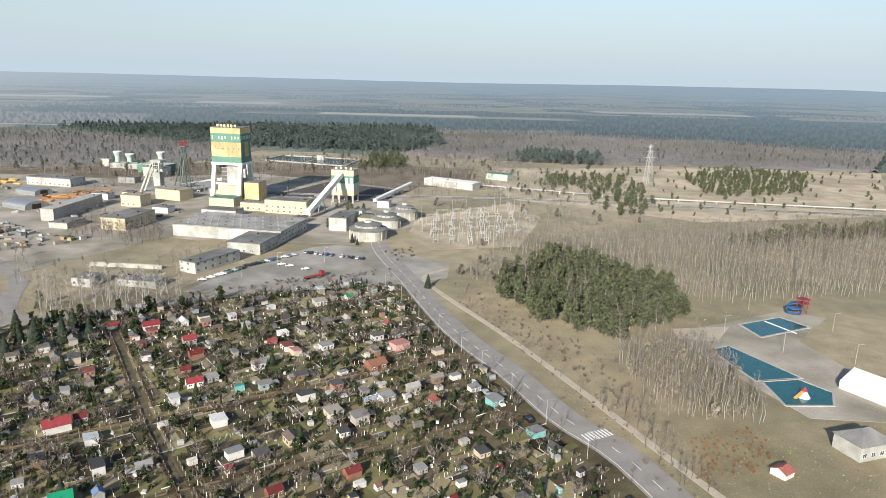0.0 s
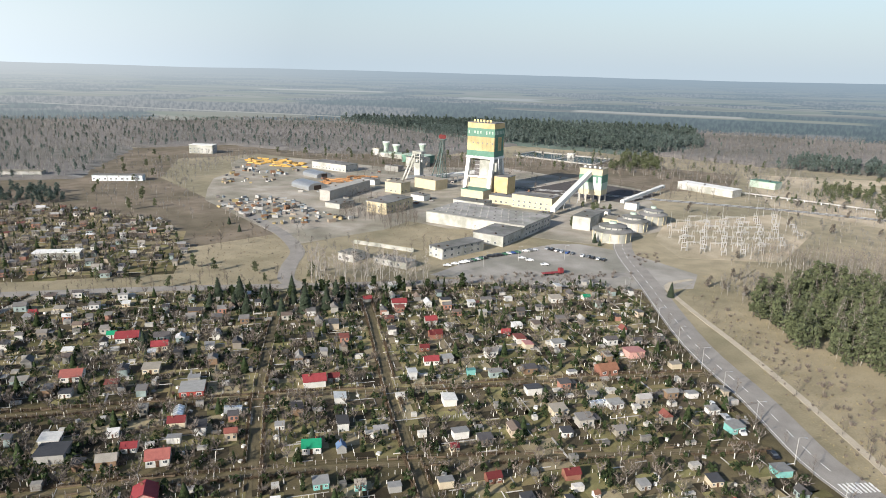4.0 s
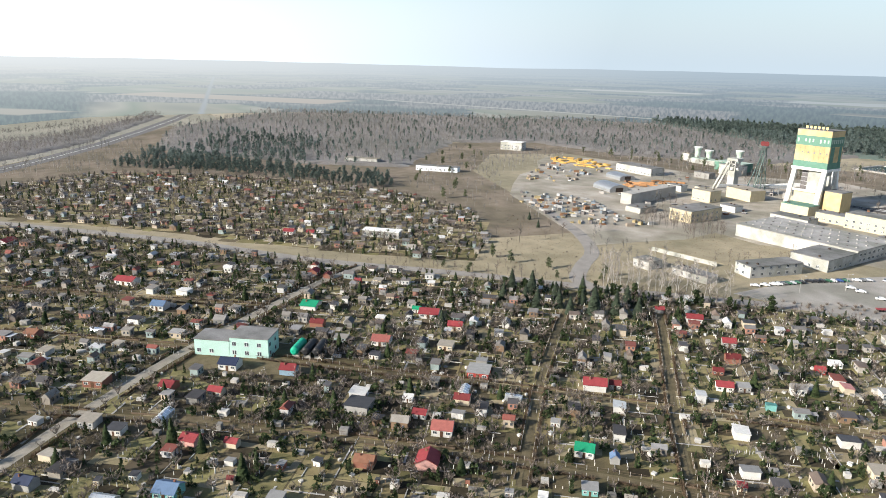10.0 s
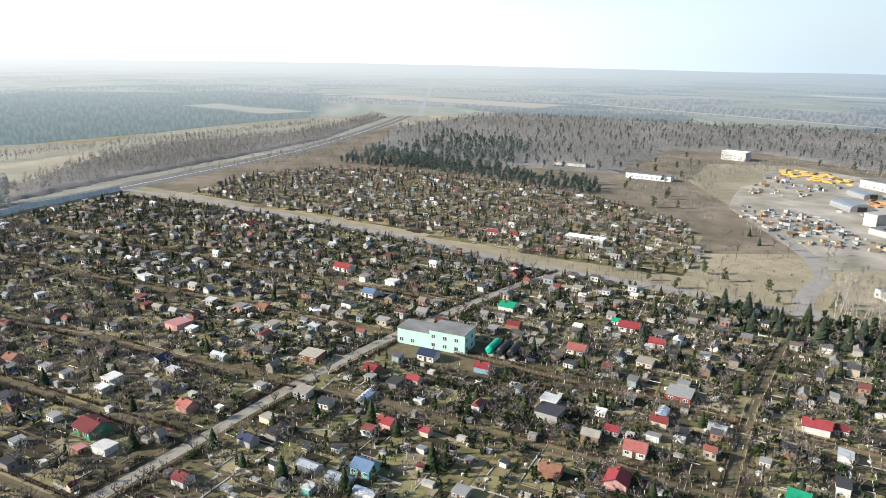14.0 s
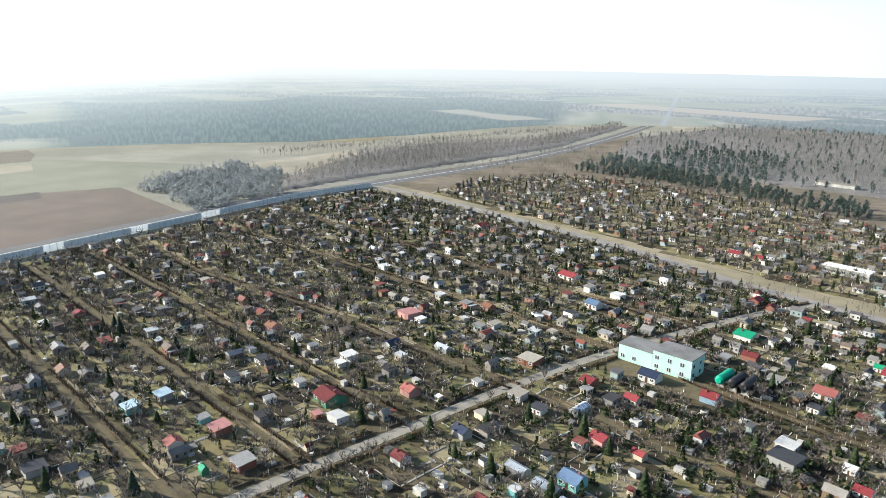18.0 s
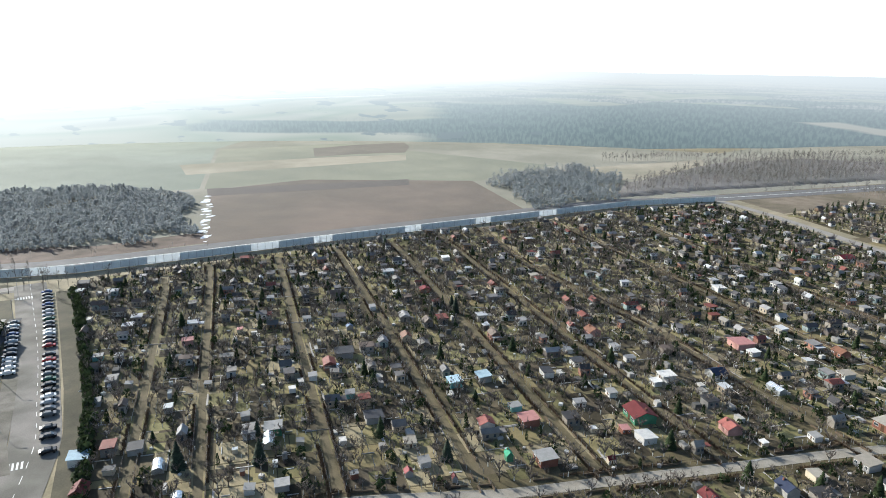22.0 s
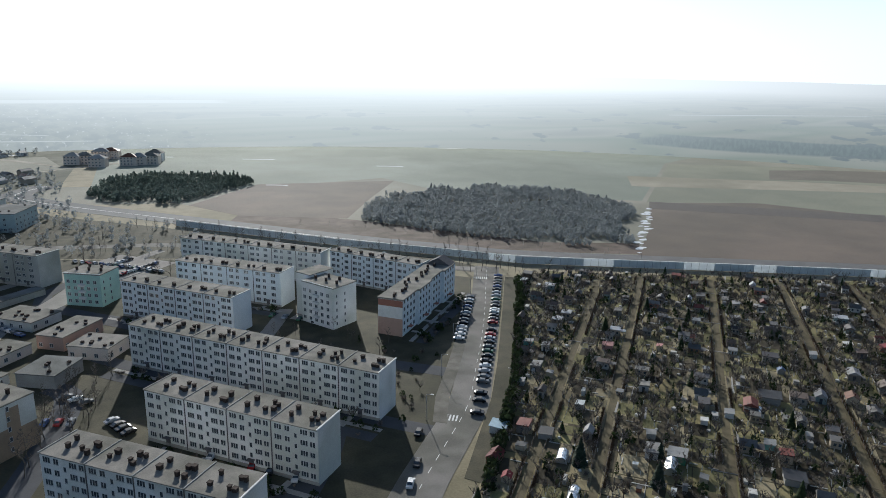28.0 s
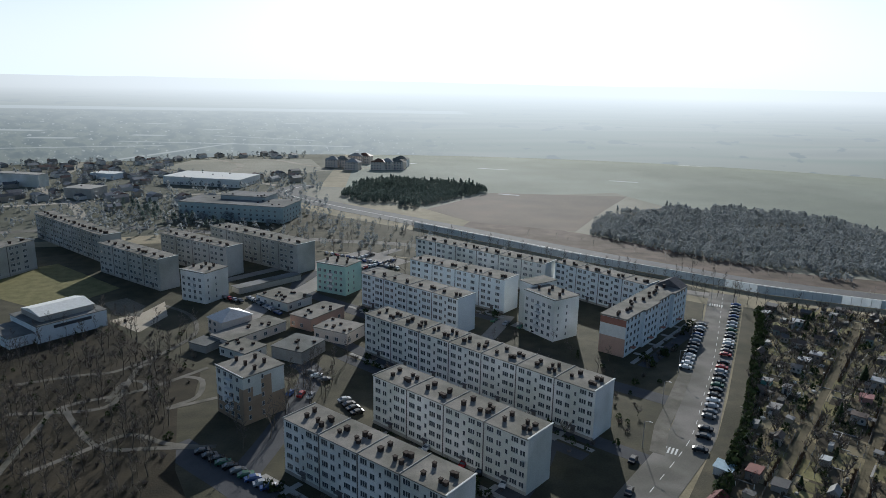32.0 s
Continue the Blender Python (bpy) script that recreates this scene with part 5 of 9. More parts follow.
def far_cabin(x, y, s, turn):
    """A cabin too far to tell its parts: walls, a gabled, lean-to or flat roof, dark openings, now and then a porch."""
    c, sn = math.cos(turn), math.sin(turn)
    w, d, h = s * random.uniform(0.42, 0.62), s * random.uniform(0.3, 0.46), random.uniform(1.9, 2.5)
    tr = lambda p: (x + p[0] * c - p[1] * sn, y + p[0] * sn + p[1] * c, p[2] + 0.02)

    def crate(b, x0, y0, z0, x1, y1, z1):
        b.add([tr(p) for p in [(x0, y0, z0), (x1, y0, z0), (x1, y1, z0), (x0, y1, z0), (x0, y0, z1), (x1, y0, z1), (x1, y1, z1), (x0, y1, z1)]], BOX_F)

    crate(far_w, -w, -d, 0, w, d, h)
    for sx in (-0.55, 0.35):
        crate(far_o, sx * w, -d - 0.03, 0.8, sx * w + 0.7, -d + 0.05, 1.6)
        crate(far_o, sx * w, d - 0.05, 0.8, sx * w + 0.7, d + 0.03, 1.6)
    crate(far_o, w - 0.05, -0.4, 0.0, w + 0.03, 0.4, 1.8)
    if random.random() < 0.3:
        crate(far_r, w + 0.3, -d, h - 0.35, w + 2.2, d, h - 0.22)
        crate(far_w, w + 2.0, -d + 0.1, 0, w + 2.12, -d + 0.22, h - 0.35)
        crate(far_w, w + 2.0, d - 0.22, 0, w + 2.12, d - 0.1, h - 0.35)
    w, d = w + 0.25, d + 0.25
    r_ = random.random()
    if r_ < 0.42:
        rise = random.uniform(0.8, 1.5)
        far_r.add([tr(p) for p in [(-w, -d, h), (w, -d, h), (w, d, h), (-w, d, h), (-w, 0, h + rise), (w, 0, h + rise)]], [(0, 1, 5, 4), (2, 3, 4, 5), (0, 4, 3), (1, 2, 5), (0, 3, 2, 1)])
    else:
        far_r.add([tr(p) for p in [(-w, -d, h), (w, -d, h), (w, d, h), (-w, d, h), (-w, -d, h + 0.16), (w, -d, h + 0.16), (w, d, h + 0.16 + r_ * 0.4), (-w, d, h + 0.16 + r_ * 0.4)]], BOX_F)


X, Y = plot_points(GARDEN, 9.5, 13.5, 0.68)
ok = clear_of(X, Y) & ~((np.hypot(X, Y) < 105))
order = np.argsort(np.hypot(X, Y))
made = 0
for k in order:
    if not ok[k] or any(math.hypot(X[k] - a, Y[k] - b) < 5.5 for a, b, s in CABINS[-260:]):
        continue
    r_ = math.hypot(X[k], Y[k])
    if made < 70 and r_ > 125:
        cabin(X[k], Y[k], random.choice(ROOF_MIX), random.choice(WALL_MIX), random.uniform(2.8, 4.6))
        made += 1
    elif r_ > 125:
        far_cabin(X[k], Y[k], random.uniform(2.6, 4.4), 0.63 + random.choice((0, 1.57)))
X, Y = plot_points(COLONY, 10.5, 13.0, 0.75)
ok = clear_of(X, Y)
for k in np.nonzero(ok)[0]:
    far_cabin(X[k], Y[k], random.uniform(2.6, 4.4), 0.63 + random.choice((0, 1.57)))


def many_mat(name, cols, scale=2.0, rough=0.8, bump=0.2, sheen=0.0):
    """A worn surface whose colour changes from piece to piece, out of a few."""
    m = mat(name, (0.8, 0.8, 0.8), (0.62, 0.62, 0.62), scale=scale, rough=rough, bump=bump, sheen=sheen)
    n, lk = m.node_tree.nodes, m.node_tree.links.new
    geo, r, x = n.new("ShaderNodeNewGeometry"), n.new("ShaderNodeValToRGB"), n.new("ShaderNodeMix")
    r.color_ramp.interpolation = "CONSTANT"
    e = r.color_ramp.elements
    while len(e) < len(cols):
        e.new(0.5)
    for k, c in enumerate(cols):
        e[k].position, e[k].color = k / len(cols), (*c, 1)
    lk(geo.outputs["Random Per Island"], r.inputs[0])
    b = n["Principled BSDF"].inputs["Base Color"]
    x.data_type, x.blend_type = "RGBA", "MULTIPLY"
    x.inputs[0].default_value = 1.0
    lk(b.links[0].from_socket, x.inputs[6])
    lk(r.outputs[0], x.inputs[7])
    lk(x.outputs[2], b)
    return m


M_FARW = many_mat("far_cabin_wall", [(0.80, 0.78, 0.73), (0.42, 0.38, 0.32), (0.28, 0.27, 0.25), (0.60, 0.50, 0.38), (0.30, 0.20, 0.13), (0.72, 0.71, 0.69), (0.20, 0.17, 0.15), (0.45, 0.24, 0.18), (0.38, 0.46, 0.44), (0.50, 0.47, 0.42), (0.34, 0.30, 0.25)])
M_FARR = many_mat("far_cabin_roof", [(0.16, 0.155, 0.15), (0.30, 0.285, 0.27), (0.09, 0.085, 0.085), (0.44, 0.42, 0.40), (0.22, 0.17, 0.14), (0.28, 0.10, 0.08), (0.13, 0.12, 0.12), (0.36, 0.33, 0.29), (0.66, 0.66, 0.66), (0.20, 0.19, 0.185), (0.26, 0.24, 0.22)], rough=0.6)
tagged(far_o.make("cabin_openings", M_GLASS), "dark windows and doors of the distant allotment cabins", "garden cabins", kind="stuff")
tagged(far_w.make("cabin_walls", M_FARW), "plain walls of the distant allotment cabins", "garden cabins", kind="stuff")
tagged(far_r.make("cabin_roofs", M_FARR), "grey and brown roofs of the distant allotment cabins", "garden cabins", kind="stuff")

# the plots themselves, each with its own ground and edging
plots, kerbs = MB(), MB()
quads = []
for poly, du, dv in ((GARDEN, 10.5, 15.0), (COLONY, 11.0, 14.0)):
    iu, iv = np.meshgrid(np.arange(int(-700 / du), int(300 / du)), np.arange(int(-300 / dv), int(700 / dv)))
    cx, cy = (iu * du * E1.x + iv * dv * E2.x).ravel(), (iu * du * E1.y + iv * dv * E2.y).ravel()
    for k in np.nonzero(inside(poly, cx, cy))[0]:
        cut = random.choice((0.0, 0.25, 0.4, 0.55))
        for a0, a1 in ((-0.5, -0.5 + cut), (-0.5 + cut, 0.5)):
            if a1 - a0 > 0.05:
                quads.append([(cx[k] + E1.x * du * u_ + E2.x * dv * v_, cy[k] + E1.y * du * u_ + E2.y * dv * v_) for u_, v_ in ((-0.475, a0 + 0.01), (0.475, a0 + 0.01), (0.475, a1 - 0.01), (-0.475, a1 - 0.01))])
QA = np.array(quads)
for q in QA[clear_of(QA[:, :, 0], QA[:, :, 1], 1.6, -40.0).all(1)].tolist():
    plots.prism(q, -0.05, 0.034 + 0.001 * random.randint(0, 5))
    if random.random() < 0.22:
        e = random.randint(0, 3)
        p, r_ = q[e], q[(e + 1) % 4]
        kerbs.beam((*p, 0.10), (*r_, 0.10), random.uniform(0.12, 0.5), 0.18)
M_PLOT = many_mat("plot_ground", [(0.30, 0.245, 0.125), (0.40, 0.33, 0.19), (0.185, 0.15, 0.095), (0.34, 0.29, 0.145), (0.135, 0.11, 0.075), (0.36, 0.30, 0.19), (0.25, 0.22, 0.105), (0.44, 0.37, 0.23)], scale=3.0, rough=0.95, bump=0.3)
tagged(plots.make("garden_plots", M_PLOT), "straw, olive and dug brown ground of the allotment plots", "garden plots", kind="stuff")
tagged(kerbs.make("plot_kerbs", M_CONC), "low pale concrete edgings of the plots", "kerbs", kind="stuff")

# beds, lawns and paths in the plots
beds, lawns, slabs = MB(), MB(), MB()
X, Y = plot_points(GARDEN, 6.5, 6.5, 0.75)
X2, Y2 = plot_points(COLONY, 7, 7, 0.6)
X, Y = np.append(X, X2), np.append(Y, Y2)
okb = clear_of(X, Y, 4.0, 1.0)
for k in np.nonzero(okb)[0]:
    w, d = random.uniform(1.5, 4.2), random.uniform(1.2, 3.6)
    t = 0.652 + random.uniform(-0.06, 0.06)
    c, s = math.cos(t), math.sin(t)
    q = [(X[k] + a * c - b * s, Y[k] + a * s + b * c) for a, b in ((-w, -d), (w, -d), (w, d), (-w, d))]
    r_ = random.random()
    (beds if r_ < 0.48 else lawns).prism(q, -0.02, 0.042 + 0.004 * random.randint(0, 9))
    if r_ > 0.8:
        e = random.choice((0, 1))
        a = Vector(q[e]).to_3d()
        b = Vector(q[e + 1]).to_3d()
        slabs.beam((a.x, a.y, 0.09), (b.x, b.y, 0.09), 0.6, 0.08)
tagged(beds.make("vegetable_beds", M_BED), "dug dark earth vegetable beds", "garden beds", kind="stuff")
tagged(lawns.make("small_lawns", M_LAWN), "patchy green and straw-coloured garden lawns", "lawns", kind="stuff")
tagged(slabs.make("garden_paths", M_CONC), "narrow pale concrete garden paths", "garden paths", kind="stuff")

# fences along the lanes
fence, rails = MB(), MB()
for ln in LANES + [DIRT]:
    for side in (-1, 1):
        o = strip(ln, 3.5 if ln is not DIRT else 7.0)
        line = o[: len(ln)] if side > 0 else o[len(ln):][::-1]
        for (x0, y0), (x1, y1) in zip(line, line[1:]):
            L = math.hypot(x1 - x0, y1 - y0)
            n = max(1, int(L / 2.6))
            for j in range(n):
                a, b = j / n, (j + 1) / n
                p, q = (x0 + (x1 - x0) * a, y0 + (y1 - y0) * a), (x0 + (x1 - x0) * b, y0 + (y1 - y0) * b)
                if random.random() < 0.12:
                    continue
                fence.box(p[0] - 0.05, p[1] - 0.05, 0, p[0] + 0.05, p[1] + 0.05, 1.35)
                rails.beam((*p, 0.45), (*q, 0.45), 0.03, 0.06)
                rails.beam((*p, 1.15), (*q, 1.15), 0.03, 0.06)
                if random.random() < 0.35:
                    rails.beam((*p, 0.35), (*q, 0.35), 0.25, 0.5)
tagged(fence.make("fence_posts", M_CONC), "pale concrete fence posts along the lanes", "fence", kind="stuff")
tagged(rails.make("fence_rails", M_WOOD), "weathered wooden fence rails along the lanes", "fence", kind="stuff")

# garden plants
T_FRUIT = [fruit_tree(random.uniform(3.0, 4.4), random.choice((5, 6, 7)), 8, k % 3 != 2) for k in range(7)]
T_SPRUCE = [spruce(7.0, 12, 10, 0.30) for k in range(3)]
T_THUJA = [thuja(random.uniform(2, 3.2), 70) for k in range(4)]
T_BUSH = [bush(random.uniform(1.0, 1.8), 45) for k in range(4)]
M_LIME = mat("limewashed_trunk", (0.70, 0.68, 0.62), (0.5, 0.48, 0.43), scale=0.5)


def split_plant(name, parts, T, mats, label, category, group):
    """A prototype plant whose materials are separate parts."""
    V, F, I = T
    ob = root(name, 0, 0, -50, 0, label, category, group)
    for pname, ids in parts:
        k = np.isin(I, ids)
        if not k.any():
            continue
        used, inv = np.unique(F[k], return_inverse=True)
        link_mesh(pname, V[used], inv.reshape(-1, 3), mats, I[k], ob)
    return ob


X, Y = plot_points(GARDEN, 3.3, 3.3, 0.8)
okp = clear_of(X, Y, 2.1, 1.6) & (np.hypot(X, Y) > 110)
X, Y = X[okp], Y[okp]
thick = (Y < 40 + 0.25 * (X + 150)) | (rngG.random(len(X)) < 0.62)
X, Y = X[thick], Y[thick]
R = np.hypot(X, Y)
kindp = rngG.random(len(X))
WEST = Y < 40 + 0.25 * (X + 150)
kindp[WEST & (kindp > 0.46) & (kindp < 0.63)] = 0.2
FM, TM = [M_LIME, M_BARK, M_TWIG], [M_BARK, M_THUJA]
near = np.argsort(R)
ft = [k for k in near if kindp[k] < 0.46]
protos = [split_plant("fruit_tree", (("trunk", (0,)), ("crown", (1, 2))), t, FM, "leafless pruned fruit tree in an allotment", "fruit tree", "fruit trees") for t in T_FRUIT]
for j, k in enumerate(ft[:90]):
    p = protos[j % len(protos)]
    s = random.uniform(0.8, 1.35)
    m = pose(X[k], Y[k], 0.03, 0, 0, random.uniform(0, 360)) @ Matrix.Diagonal((s, s, s, 1))
    if j < len(protos):
        p.matrix_basis = m
    else:
        copy_thing(p, m)
ids = np.array(ft[90:])
scatter("fruit_trees", T_FRUIT, X[ids], Y[ids], rngG.uniform(0.8, 1.35, len(ids)), FM, "leafless fruit trees with whitewashed trunks", "fruit trees")
th = [k for k in near if 0.46 <= kindp[k] < 0.68]
protos = [split_plant("thuja", (("trunk", (0,)), ("crown", (1,))), t, TM, "slim dark green conical thuja", "thuja", "thujas") for t in T_THUJA]
for j, k in enumerate(th[:42]):
    s = random.uniform(0.7, 1.4)
    m = pose(X[k], Y[k], 0.03, 0, 0, random.uniform(0, 360)) @ Matrix.Diagonal((s, s, s, 1))
    if j < len(protos):
        protos[j].matrix_basis = m
    else:
        copy_thing(protos[j % len(protos)], m)
ids = np.array(th[42:])
scatter("thujas", T_THUJA, X[ids], Y[ids], rngG.uniform(0.7, 1.4, len(ids)), TM, "dark green conical thujas in the gardens", "thujas")
ids = np.nonzero(kindp > 0.70)[0]
scatter("bushes", T_BUSH, X[ids], Y[ids], rngG.uniform(0.6, 1.3, len(ids)), GM, "leafless brown berry bushes", "bushes")
X, Y = plot_points(COLONY, 4.6, 4.6, 0.8)
okp = clear_of(X, Y, 3.2, 1.0)
X, Y = X[okp], Y[okp]
orch = rngG.random(len(X))
ids = orch > 0.72
scatter("colony_conifers", T_THUJA + [spruce(4.5, 7, 6)], X[ids], Y[ids], rngG.uniform(0.8, 1.6, ids.sum()), TM, "dark conifers across the far allotments", "conifers")
X, Y = X[orch <= 0.72], Y[orch <= 0.72]
scatter("orchard", T_FRUIT, X, Y, rngG.uniform(0.8, 1.4, len(X)), FM, "leafless fruit trees across the far allotments", "fruit trees")

# evergreen shrubs and thickets
T_SHRUB = [evergreen(random.uniform(0.9, 1.7), 26) for k in range(4)]
X, Y = plot_points(GARDEN, 4.6, 4.6, 0.55)
okp = clear_of(X, Y, 2.6, 0.6) & (np.hypot(X, Y) > 108) & ((Y > 40 + 0.25 * (X + 150)) | (rngG.random(len(X)) < 0.4))
X, Y = X[okp], Y[okp]
scatter("evergreen_shrubs", T_SHRUB, X, Y, rngG.uniform(0.6, 1.4, len(X)), TM, "round dark evergreen shrubs in the plots", "shrubs")
X, Y = plot_points(GARDEN, 14, 14, 0.45)
okp = clear_of(X, Y, 4.0, 2.5) & (np.hypot(X, Y) > 118)
X, Y = X[okp], Y[okp]
scatter("garden_conifers", T_SPRUCE[:2] + [thuja(4.5, 110)], X, Y, rngG.uniform(0.45, 0.95, len(X)), TM, "dark conifers taller than the cabins", "conifers")
X, Y = fill([(-178, 95), (-100, 131), (-82, 118), (-150, 78)], 3.0, keep=0.7)
okp = clear_of(X, Y, 2.2, 0.8)
scatter("thicket", T_BUSH + T_SHRUB[:2], X[okp], Y[okp], rngG.uniform(0.8, 1.6, okp.sum()), [M_BARK, M_THUJA, M_TWIG], "dense tangled bushes in the plots", "bushes")
X, Y = fill([(-196, 222), (-206, 236), (-160, 268), (-120, 292), (-96, 300), (-110, 280), (-142, 248), (-170, 232)], 4.2, keep=0.75)
okp = clear_of(X, Y, 2.4, 1.0)
scatter("boundary_trees", [pine(6.0, 13, 13, 0.3, 0.08, 0.55), pine(5.0, 12, 12, 0.34, 0.06, 0.5), thuja(4.5, 110), bush(4.0, 70, 0.1), fruit_tree(6.0, 7, 12, False)], X[okp], Y[okp], rngG.uniform(0.7, 1.25, okp.sum()), [M_BARK, M_THUJA, M_TWIG], "dense dark conifers and bare trees at the gardens' edge", "trees")
X, Y = fill([(-205, 58), (-120, 98), (-84, 132), (-100, 186), (-150, 214), (-186, 170), (-208, 104)], 3.1, keep=0.55)
okp = clear_of(X, Y, 2.1, 1.2)
scatter("thicket", T_BUSH + T_SHRUB[:1] + T_FRUIT[:2], X[okp], Y[okp], rngG.uniform(0.7, 1.4, okp.sum()), [M_BARK, M_BARK, M_TWIG], "brown tangled bushes and bare fruit trees", "bushes")
# dry grass tussocks on the open slopes
T_TUFT = [bush(0.42, 12, 0.04) for k in range(3)]
M_STRAW = mat("straw_tufts", (0.36, 0.30, 0.17), (0.22, 0.18, 0.10), island=0.4, scale=3)
M_RUSSET = mat("brown_tufts", (0.24, 0.17, 0.10), (0.15, 0.11, 0.07), island=0.4, scale=3)
for poly, sp, m_, lab in (([(52, 140), (34, 220), (0, 305), (20, 318), (60, 250), (62, 190), (100, 185), (120, 160)], 1.7, M_STRAW, "straw-coloured grass tussocks on the slope"), ([(100, 190), (140, 190), (175, 300), (120, 300), (100, 290), (60, 300), (90, 275), (90, 240)], 2.4, M_STRAW, "dry grass tussocks round the pools"),
                         ([(-268, 214), (-222, 226), (-150, 270), (-176, 290), (-205, 300), (-235, 334), (-300, 345), (-262, 290)], 2.6, M_RUSSET, "brown tussocks on the waste ground"), ([(-191, 346), (-184, 404), (-134, 392), (-128, 372), (-143, 342)], 2.4, M_RUSSET, "brown tussocks on the works lawn"),
                         ([(-22, 330), (0, 362), (20, 398), (42, 395), (25, 331), (18, 310)], 2.2, M_STRAW, "dry grass tussocks by the junction")):
    X, Y = fill(poly, sp, keep=0.75, avoid=((PATH_SIDE, 1.6), (MAIN_ROAD, 6.0), (DRIVE, 4.6)))
    dry = ~inside([(92, 272), (118, 284), (150, 302), (168, 292), (142, 262), (152, 215), (140, 193), (98, 194), (94, 240)], X, Y)
    X, Y = X[dry], Y[dry]
    scatter("grass_tussocks", T_TUFT, X, Y, rngG.uniform(0.5, 1.5, len(X)), [m_, m_, m_], lab, "grass")
# small pale things: posts, pots, benches, trellises
bits = MB()
X, Y = plot_points(GARDEN, 5.0, 5.0, 0.75)
okp = clear_of(X, Y, 2.6, 0.4) & (np.hypot(X, Y) > 108) & (np.hypot(X, Y) < 330)
for k in np.nonzero(okp)[0]:
    a = Vector((X[k], Y[k]))
    r_ = random.random()
    if r_ < 0.5:
        n_ = random.randint(2, 5)
        d = random.choice((E1, E2))
        for j in range(n_):
            q = a + d * (j * 1.7)
            bits.box(q.x - 0.07, q.y - 0.07, 0, q.x + 0.07, q.y + 0.07, random.uniform(0.6, 1.3))
    elif r_ < 0.75:
        d = random.choice((E1, E2)) * random.uniform(0.8, 2.4)
        bits.beam((a.x - d.x, a.y - d.y, 0.12), (a.x + d.x, a.y + d.y, 0.12), 0.22, 0.2)
    else:
        w_ = random.uniform(0.25, 0.6)
        bits.box(a.x - w_, a.y - w_, 0, a.x + w_, a.y + w_, random.uniform(0.35, 1.0))
tagged(bits.make("garden_posts", mat("pale_clutter", (0.55, 0.53, 0.49), (0.36, 0.34, 0.31), island=0.5, scale=1)), "pale posts, kerbs and boxes in the plots", "garden clutter", kind="stuff")

# hedges, plot fences and sheds
hx, hy = [], []
plot_f, pale_b = MB(), MB()
X, Y = plot_points(GARDEN, 8, 9, 0.85)
okh = clear_of(X, Y, 3.6, 2.0) & (np.hypot(X, Y) > 115)
for k in np.nonzero(okh)[0]:
    along = random.random() < 0.3
    d = E1 if along else E2
    n = random.randint(5, 13)
    r_ = random.random()
    if r_ < 0.38:
        for j in range(n):
            hx.append(X[k] + d.x * j * 0.85)
            hy.append(Y[k] + d.y * j * 0.85)
    elif r_ < 0.85:
        L = random.uniform(6, 13)
        for j in range(int(L / 2.2)):
            a = Vector((X[k], Y[k])) + d * (j * 2.2)
            e = a + d * 2.15
            plot_f.beam((a.x, a.y, 0.9), (e.x, e.y, 0.9), 0.03, 0.07)
            plot_f.beam((a.x, a.y, 0.4), (e.x, e.y, 0.4), 0.03, 0.07)
            plot_f.box(a.x - 0.05, a.y - 0.05, 0, a.x + 0.05, a.y + 0.05, 1.15)
    if random.random() < 0.6:
        w, dd, h = random.uniform(0.5, 1.6), random.uniform(0.4, 1.1), random.uniform(0.4, 1.9)
        o = Vector((X[k], Y[k])) + E1 * random.uniform(-3, 3) + E2 * random.uniform(-3, 3)
        q = [tuple(o + E1 * a * w + E2 * b_ * dd) for a, b_ in ((-1, -1), (1, -1), (1, 1), (-1, 1))]
        pale_b.prism(q, 0.0, h)
hx, hy = np.array(hx), np.array(hy)
okh = clear_of(hx, hy, 2.4, 0.5) & (np.hypot(hx, hy) > 115) & inside(GARDEN, hx, hy)
scatter("hedges", [thuja(1.5, 20), thuja(1.8, 20)], hx[okh], hy[okh], rngG.uniform(0.8, 1.25, okh.sum()), TM, "clipped dark green hedges between plots", "hedges")
tagged(plot_f.make("plot_fences", M_WOOD), "low weathered fences between the plots", "fence", kind="stuff")
tagged(pale_b.make("garden_clutter", mat("garden_clutter", (0.38, 0.36, 0.33), (0.24, 0.23, 0.21), island=0.75, scale=1)), "water butts, compost bins and boxes in the plots", "garden clutter", kind="stuff")


def greenhouse(x, y, rz, w, d, arched, label):
    ob = root("greenhouse", x, y, 0.05, rz, label, "greenhouse", "greenhouses")
    n = 8 if arched else 2
    prof = [(-w / 2, 0)] + [(-w / 2 * math.cos(math.pi * k / n), (0.2 if arched else 1.5) + (w * 0.5 if arched else 0.8) * math.sin(math.pi * k / n)) for k in range(n + 1)] + [(w / 2, 0)]
    m = len(prof)
    b = MB().add([(0, a, z) for a, z in prof] + [(d, a, z) for a, z in prof], [tuple(range(m - 1, -1, -1)), tuple(range(m, 2 * m))] + [(k, k + 1, m + k + 1, m + k) for k in range(m - 1)])
    b.make("glazing", M_TRANSP, ob, "milky film glazing")
    for j in range(5):
        xx = d * j / 4
        r_ = MB()
        for (a0, z0), (a1, z1) in zip(prof, prof[1:]):
            r_.beam((xx, a0 * 1.02, z0), (xx, a1 * 1.02, z1 + 0.02), 0.07, 0.06)
        r_.make("rib", M_CURTX, ob)
    return ob


M_CURTX = mat("white_rib", (0.7, 0.7, 0.69), rough=0.5)
